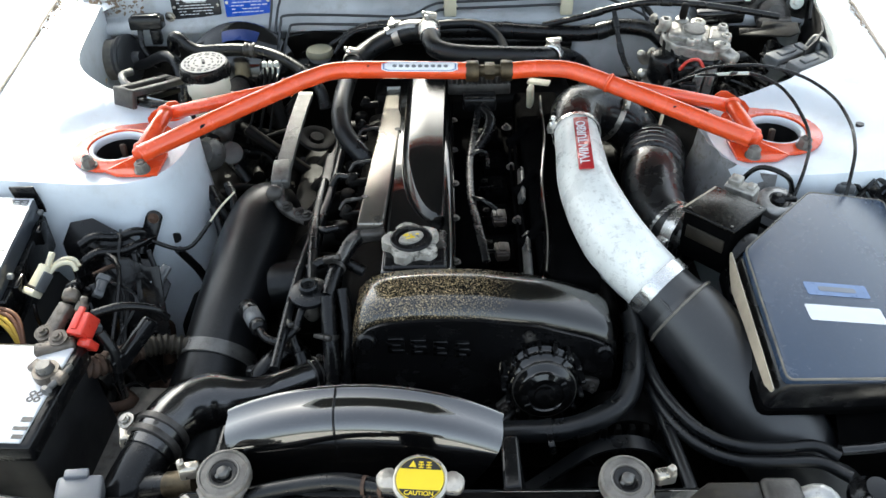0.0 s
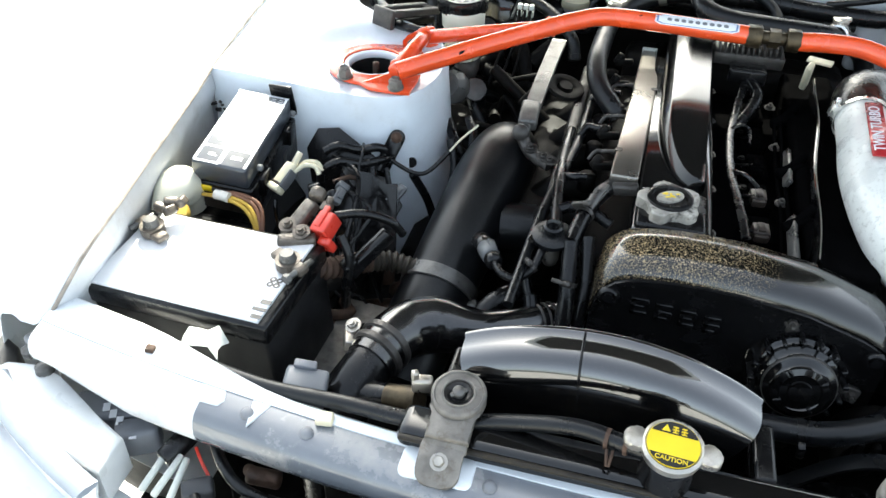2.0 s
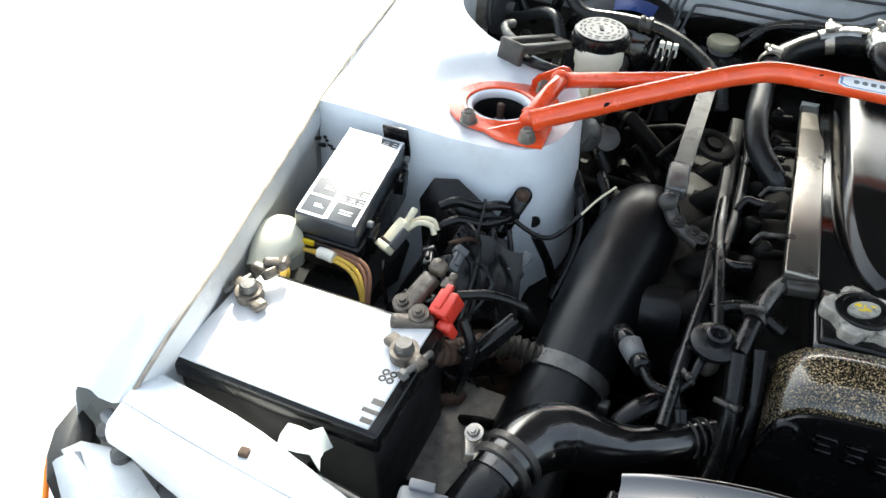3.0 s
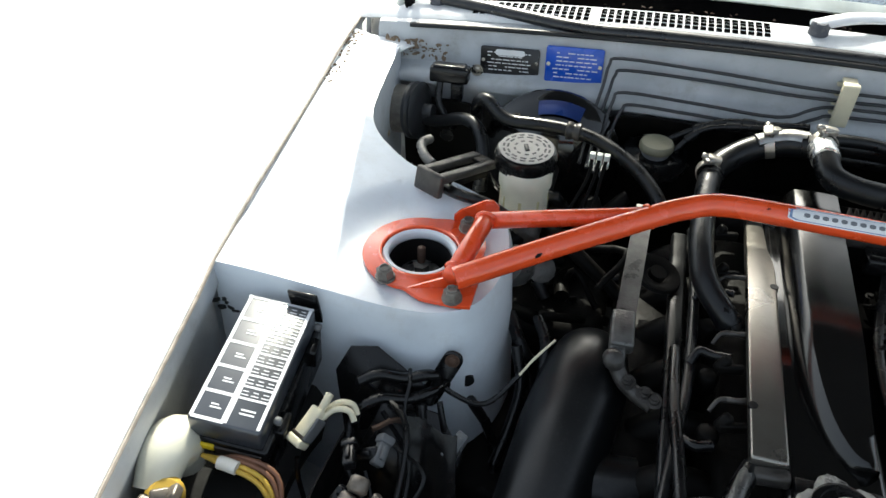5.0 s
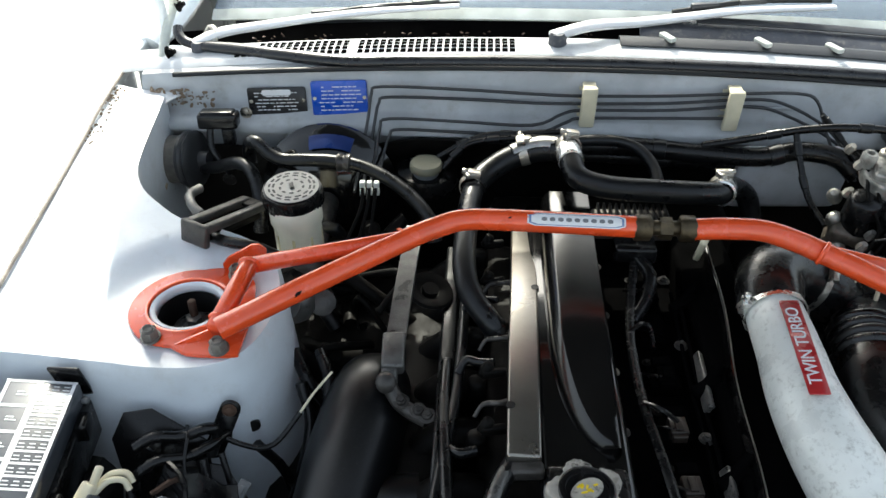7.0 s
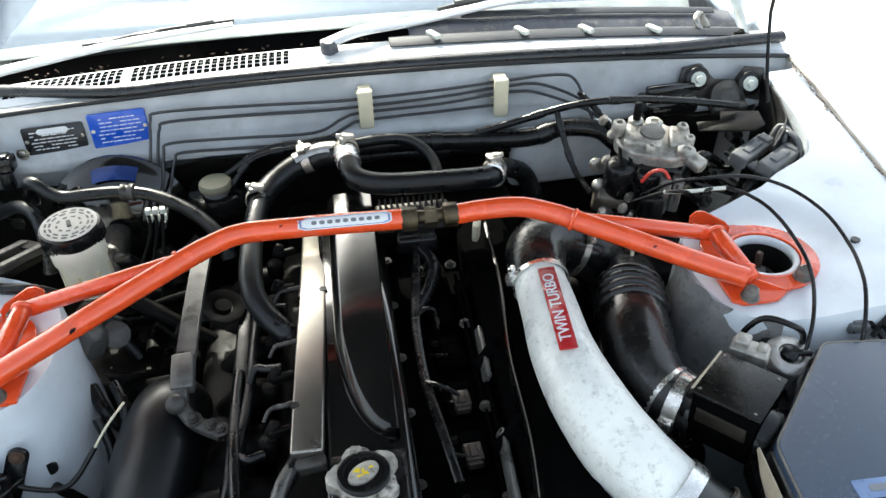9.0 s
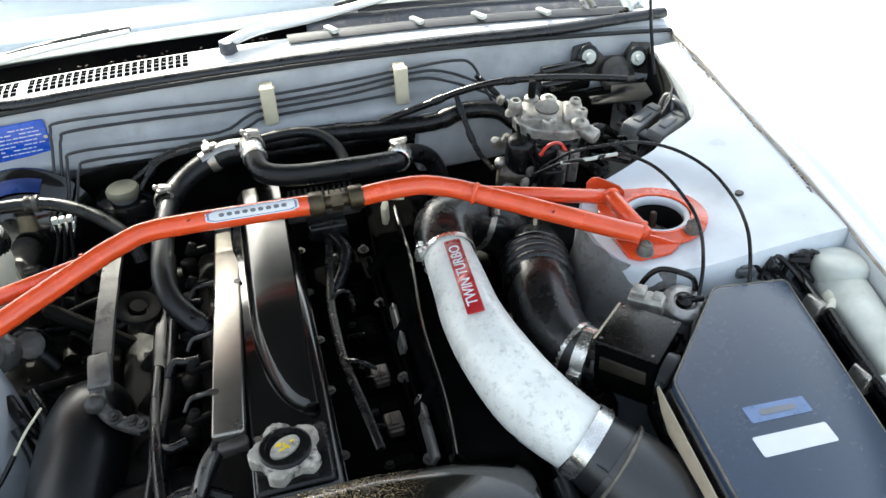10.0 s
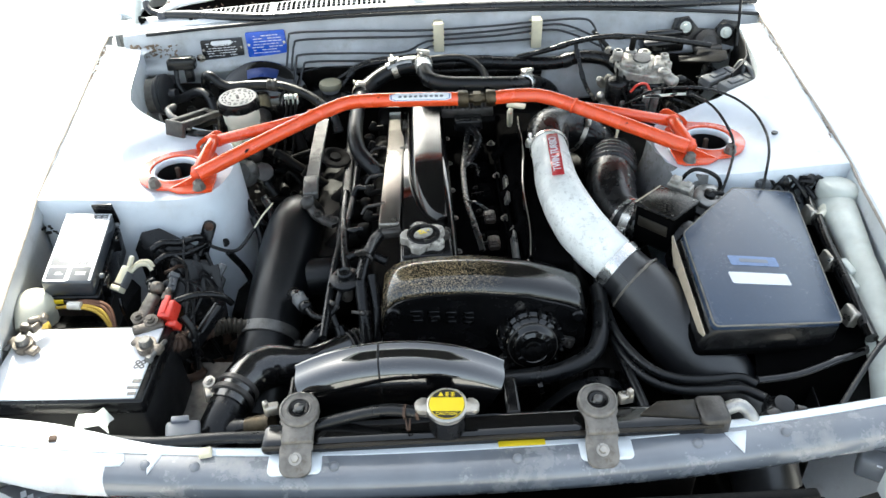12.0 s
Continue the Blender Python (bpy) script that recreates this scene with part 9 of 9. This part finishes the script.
part("black_plug", bm, BLACKPLASTIC, gp)
# added black sheet that darkens the inner wing wall below its edge
bm = B()
grid(bm, [[(x - 0.022, y, z) for z in (0.50, 0.66, 0.790 + 0.135 * (y - 0.62))] for x, y in ((0.684, 0.880), (0.722, 0.921), (0.744, 0.955), (0.757, 1.01), (0.760, 1.083))])
thick(bm, 0.003)
solo("corner_sheet", bm, CUP, "black sheet lining the rear corner of the bay", "pad")
wm = thing("wiper_motor", (0.665, 1.08, 0.78), "black wiper motor bracket with two rubber mounts", "wiper motor")
bm = B()
prism(bm, aim((0.665, 1.092, 0.835), (-0.05, -1, 0.25)), [(-0.085, 0.015), (-0.078, 0.04), (-0.045, 0.045), (-0.02, 0.015), (0.02, 0.012), (0.04, 0.035), (0.075, 0.03), (0.082, 0.0), (0.06, -0.05), (0.0, -0.07), (-0.05, -0.05)], 0.005, 0.001, 1)
part("bracket", bm, DARKCAST, wm)
for p in ((0.607, 1.080, 0.861), (0.709, 1.080, 0.843)):
    bm = B()
    lathe(bm, aim(p, (-0.1, -1, 0.3)), [(0.021, -0.008), (0.023, 0.0), (0.021, 0.006), (0.014, 0.008), (0, 0.008)], 24)
    bush = part("mount_rubber", bm, RUBBER, wm)
    bm = B()
    lathe(bm, aim(p, (-0.1, -1, 0.3)), [(0.0135, 0.007), (0.0135, 0.0095), (0.007, 0.010), (0.006, 0.016), (0, 0.016)], 20)
    part("washer", bm, PALE, bush, "bright washer and screw")
bm = B()
lathe(bm, aim((0.665, 1.075, 0.815), (0.05, -0.7, 0.5)), [(0, 0), (0.036, 0), (0.034, 0.014), (0.018, 0.022), (0.014, 0.02), (0, 0.02)], 24)
part("gear_case", bm, DARKCAST, wm)
bm = B()
box(bm, at(0.66, 1.045, 0.815, 15, 0, 5), 0.07, 0.018, 0.016, 0.005)
part("crank", bm, DARKCAST, wm)
bm = B()
box(bm, at(0.545, 1.055, 0.832, 5, 0, 4), 0.10, 0.05, 0.028, 0.006)
rod(bm, (0.51, 1.07, 0.848), (0.60, 1.075, 0.85), 0.010, 12)
solo("motor_can", bm, BLACKGLOSS, "gloss black motor can on the bulkhead", "motor")
bm = B()
prism(bm, at(0.622, 0.955, 0.836, 2, -4, -14), [(-0.060, -0.030), (0.030, -0.034), (0.050, -0.015), (0.048, 0.030), (-0.015, 0.034), (-0.02, 0.0), (-0.06, 0.0)], 0.003, 0.001, 1)
solo("bracket_plate", bm, IRON, "black bent cover plate in the rear corner", "plate")
rc = thing("relay_connectors", (0.66, 0.90, 0.76), "pair of grey connectors on a black carrier", "connector")
for i in range(2):
    m = at(0.640 + 0.030 * i, 0.908 - 0.036 * i, 0.803, 12, 4, 38)
    bm = B()
    box(bm, m, 0.105, 0.030, 0.020, 0.003)
    box(bm, m @ at(-0.005, 0, 0.011), 0.050, 0.014, 0.006, 0.002)
    box(bm, m @ at(0.045, 0, 0.009), 0.022, 0.022, 0.008, 0.002)
    part("connector", bm, GREYPLASTIC, rc)
bm = B()
box(bm, at(0.622, 0.882, 0.800, 14, 4, 38), 0.035, 0.075, 0.006, 0.002)
part("carrier", bm, BLACKPLASTIC, rc)
bm = B()
for d in (0, 0.012, 0.024):
    sweep(bm, [(0.69 + d * 0.5, 0.94 - d, 0.805), (0.705, 0.945 - d, 0.825), (0.715, 0.925 - d, 0.82), (0.72, 0.91 - d, 0.795)], 0.005, 8, 4)
part("wire", bm, GREYPLASTIC, rc)
bm = B()
rng = random.Random(4)
for k in range(12):
    a = Vector((rng.uniform(0.52, 0.70), rng.uniform(0.86, 1.04), rng.uniform(0.70, 0.78)))
    sweep(bm, [a, a + Vector((rng.uniform(-0.05, 0.05), rng.uniform(-0.05, 0.05), 0.03)), a + Vector((rng.uniform(-0.09, 0.09), rng.uniform(-0.09, 0.09), -0.01))], rng.uniform(0.004, 0.010), 8, 4)
solo("corner_wiring", bm, RUBBER, "tangle of dark wiring in the rear corner", "wiring", kind="stuff")
# black cables arching over the tower
for name, r, pts, mm in (("speed_cable", 0.0028, [(0.40, 0.815, 0.79), (0.435, 0.78, 0.825), (0.467, 0.754, 0.839), (0.515, 0.748, 0.843), (0.544, 0.716, 0.843), (0.559, 0.67, 0.838), (0.570, 0.612, 0.818), (0.560, 0.562, 0.807), (0.536, 0.510, 0.793), (0.518, 0.482, 0.768), (0.505, 0.465, 0.73)], RUBBER),
                         ("speed_cable", 0.0028, [(0.42, 0.83, 0.79), (0.455, 0.80, 0.828), (0.502, 0.777, 0.845), (0.55, 0.775, 0.844), (0.594, 0.766, 0.836), (0.625, 0.735, 0.830), (0.642, 0.68, 0.825), (0.643, 0.62, 0.816), (0.633, 0.575, 0.812), (0.620, 0.536, 0.804), (0.604, 0.500, 0.782), (0.596, 0.482, 0.745), (0.594, 0.478, 0.70)], RUBBER),
                         ("vacuum_tube", 0.004, [(0.445, 0.520, 0.735), (0.450, 0.518, 0.775), (0.468, 0.508, 0.803), (0.494, 0.484, 0.806), (0.514, 0.490, 0.782), (0.522, 0.498, 0.745)], RUBBER)):
    bm = B()
    sweep(bm, pts, r, 8, 6)
    solo(name, bm, mm, "thin black cable arching over the strut tower", "cable", "tower cables")
bm = B()
sweep(bm, [(0.435, 0.78, 0.8252), (0.467, 0.754, 0.8395), (0.492, 0.752, 0.8415), (0.515, 0.748, 0.8435)], 0.0031, 8, 4)
solo("cable_sleeve", bm, PALE, "pale worn sleeve on a cable", "sleeve")
# crumpled foil against the tower's inner side
bm = B()
rng = random.Random(6)
rows = []
for j in range(10):
    a = radians(165 + 88 * j / 9)
    q = 0.118 + 0.016 * j / 9
    rows.append([(0.54 + (q + 0.034 * f + rng.uniform(-0.005, 0.005)) * math.cos(a), 0.645 + (q + 0.034 * f + rng.uniform(-0.005, 0.005)) * math.sin(a), 0.783 - 0.16 * f + rng.uniform(-0.004, 0.004)) for f in (0, 0.2, 0.4, 0.6, 0.8, 1)])
grid(bm, rows)
thick(bm, 0.001)
solo("heat_wrap", bm, FOIL, "crumpled grey heat wrap against the strut tower", "wrap", smooth=20)
bm = B()
for p, q in (((0.325, 0.71, 0.765), (0.345, 0.735, 0.78)), ((0.362, 0.70, 0.76), (0.372, 0.72, 0.79))):
    rod(bm, p, q, 0.003, 6)
solo("cable_tie_ends", bm, CREAM, "pale cable tie ends behind the bellows", "cable tie")
# dark gap lines beside the wings
for s in (-1, 1):
    bm = B()
    pts = []
    for k in range(22):
        y = 0.03 + 1.17 * k / 21
        ex, ez = lerp(EDGE, y)
        pts.append((s * (ex - 0.003), y, ez + (0.0035 if y > 0.53 else -0.001)))
    sweep(bm, pts, 0.0026, 6, 2)
    part("wing_seam", bm, SEAMGREY, car, "dusty seam along the wing's inner edge")
bm = B()
rng = random.Random(9)
for k in range(90):
    t = rng.random() ** 1.6
    x, y = -0.735 + 0.11 * t + rng.uniform(-0.012, 0.012), 1.085 - 0.02 * t + rng.uniform(-0.015, 0.015)
    lathe(bm, aim((x, bulk(x, 0.86) - 0.006, 0.848 + rng.uniform(-0.02, 0.012)), (0, -1, 0.1)) @ at(0, 0, 0, 0, 0, rng.uniform(0, 180)), [(rng.uniform(0.0015, 0.0060), 0), (0.001, 0.0008), (0, 0.001)], 7, 0.5)
for k in range(46):
    y = 0.93 + 0.17 * rng.random() ** 0.8
    ex, ez = lerp(EDGE, y)
    lathe(bm, at(-(ex - 0.004 - 0.02 * rng.random() ** 2), y, ez - 0.001, 0, rng.uniform(-8, 8), rng.uniform(0, 180)), [(rng.uniform(0.0015, 0.005), 0), (0.0012, 0.0025), (0, 0.003)], 7, 0.5)
for y0, y1 in ((0.62, 0.70), (0.78, 0.86), (0.90, 1.16)):
    for k in range(int((y1 - y0) / 0.008)):
        y = y0 + 0.008 * k
        ex, ez = lerp(EDGE, y)
        lathe(bm, at(ex - 0.005 - 0.006 * rng.random() ** 2, y, ez - 0.0005, 0, 0, 90 + rng.uniform(-20, 20)), [(rng.uniform(0.003, 0.007), 0), (0.0012, 0.002), (0, 0.0025)], 7, 0.35)
solo("flaked_paint", bm, FLAKE, "brown flaked paint specks on the bulkhead corner", "flakes", kind="stuff")
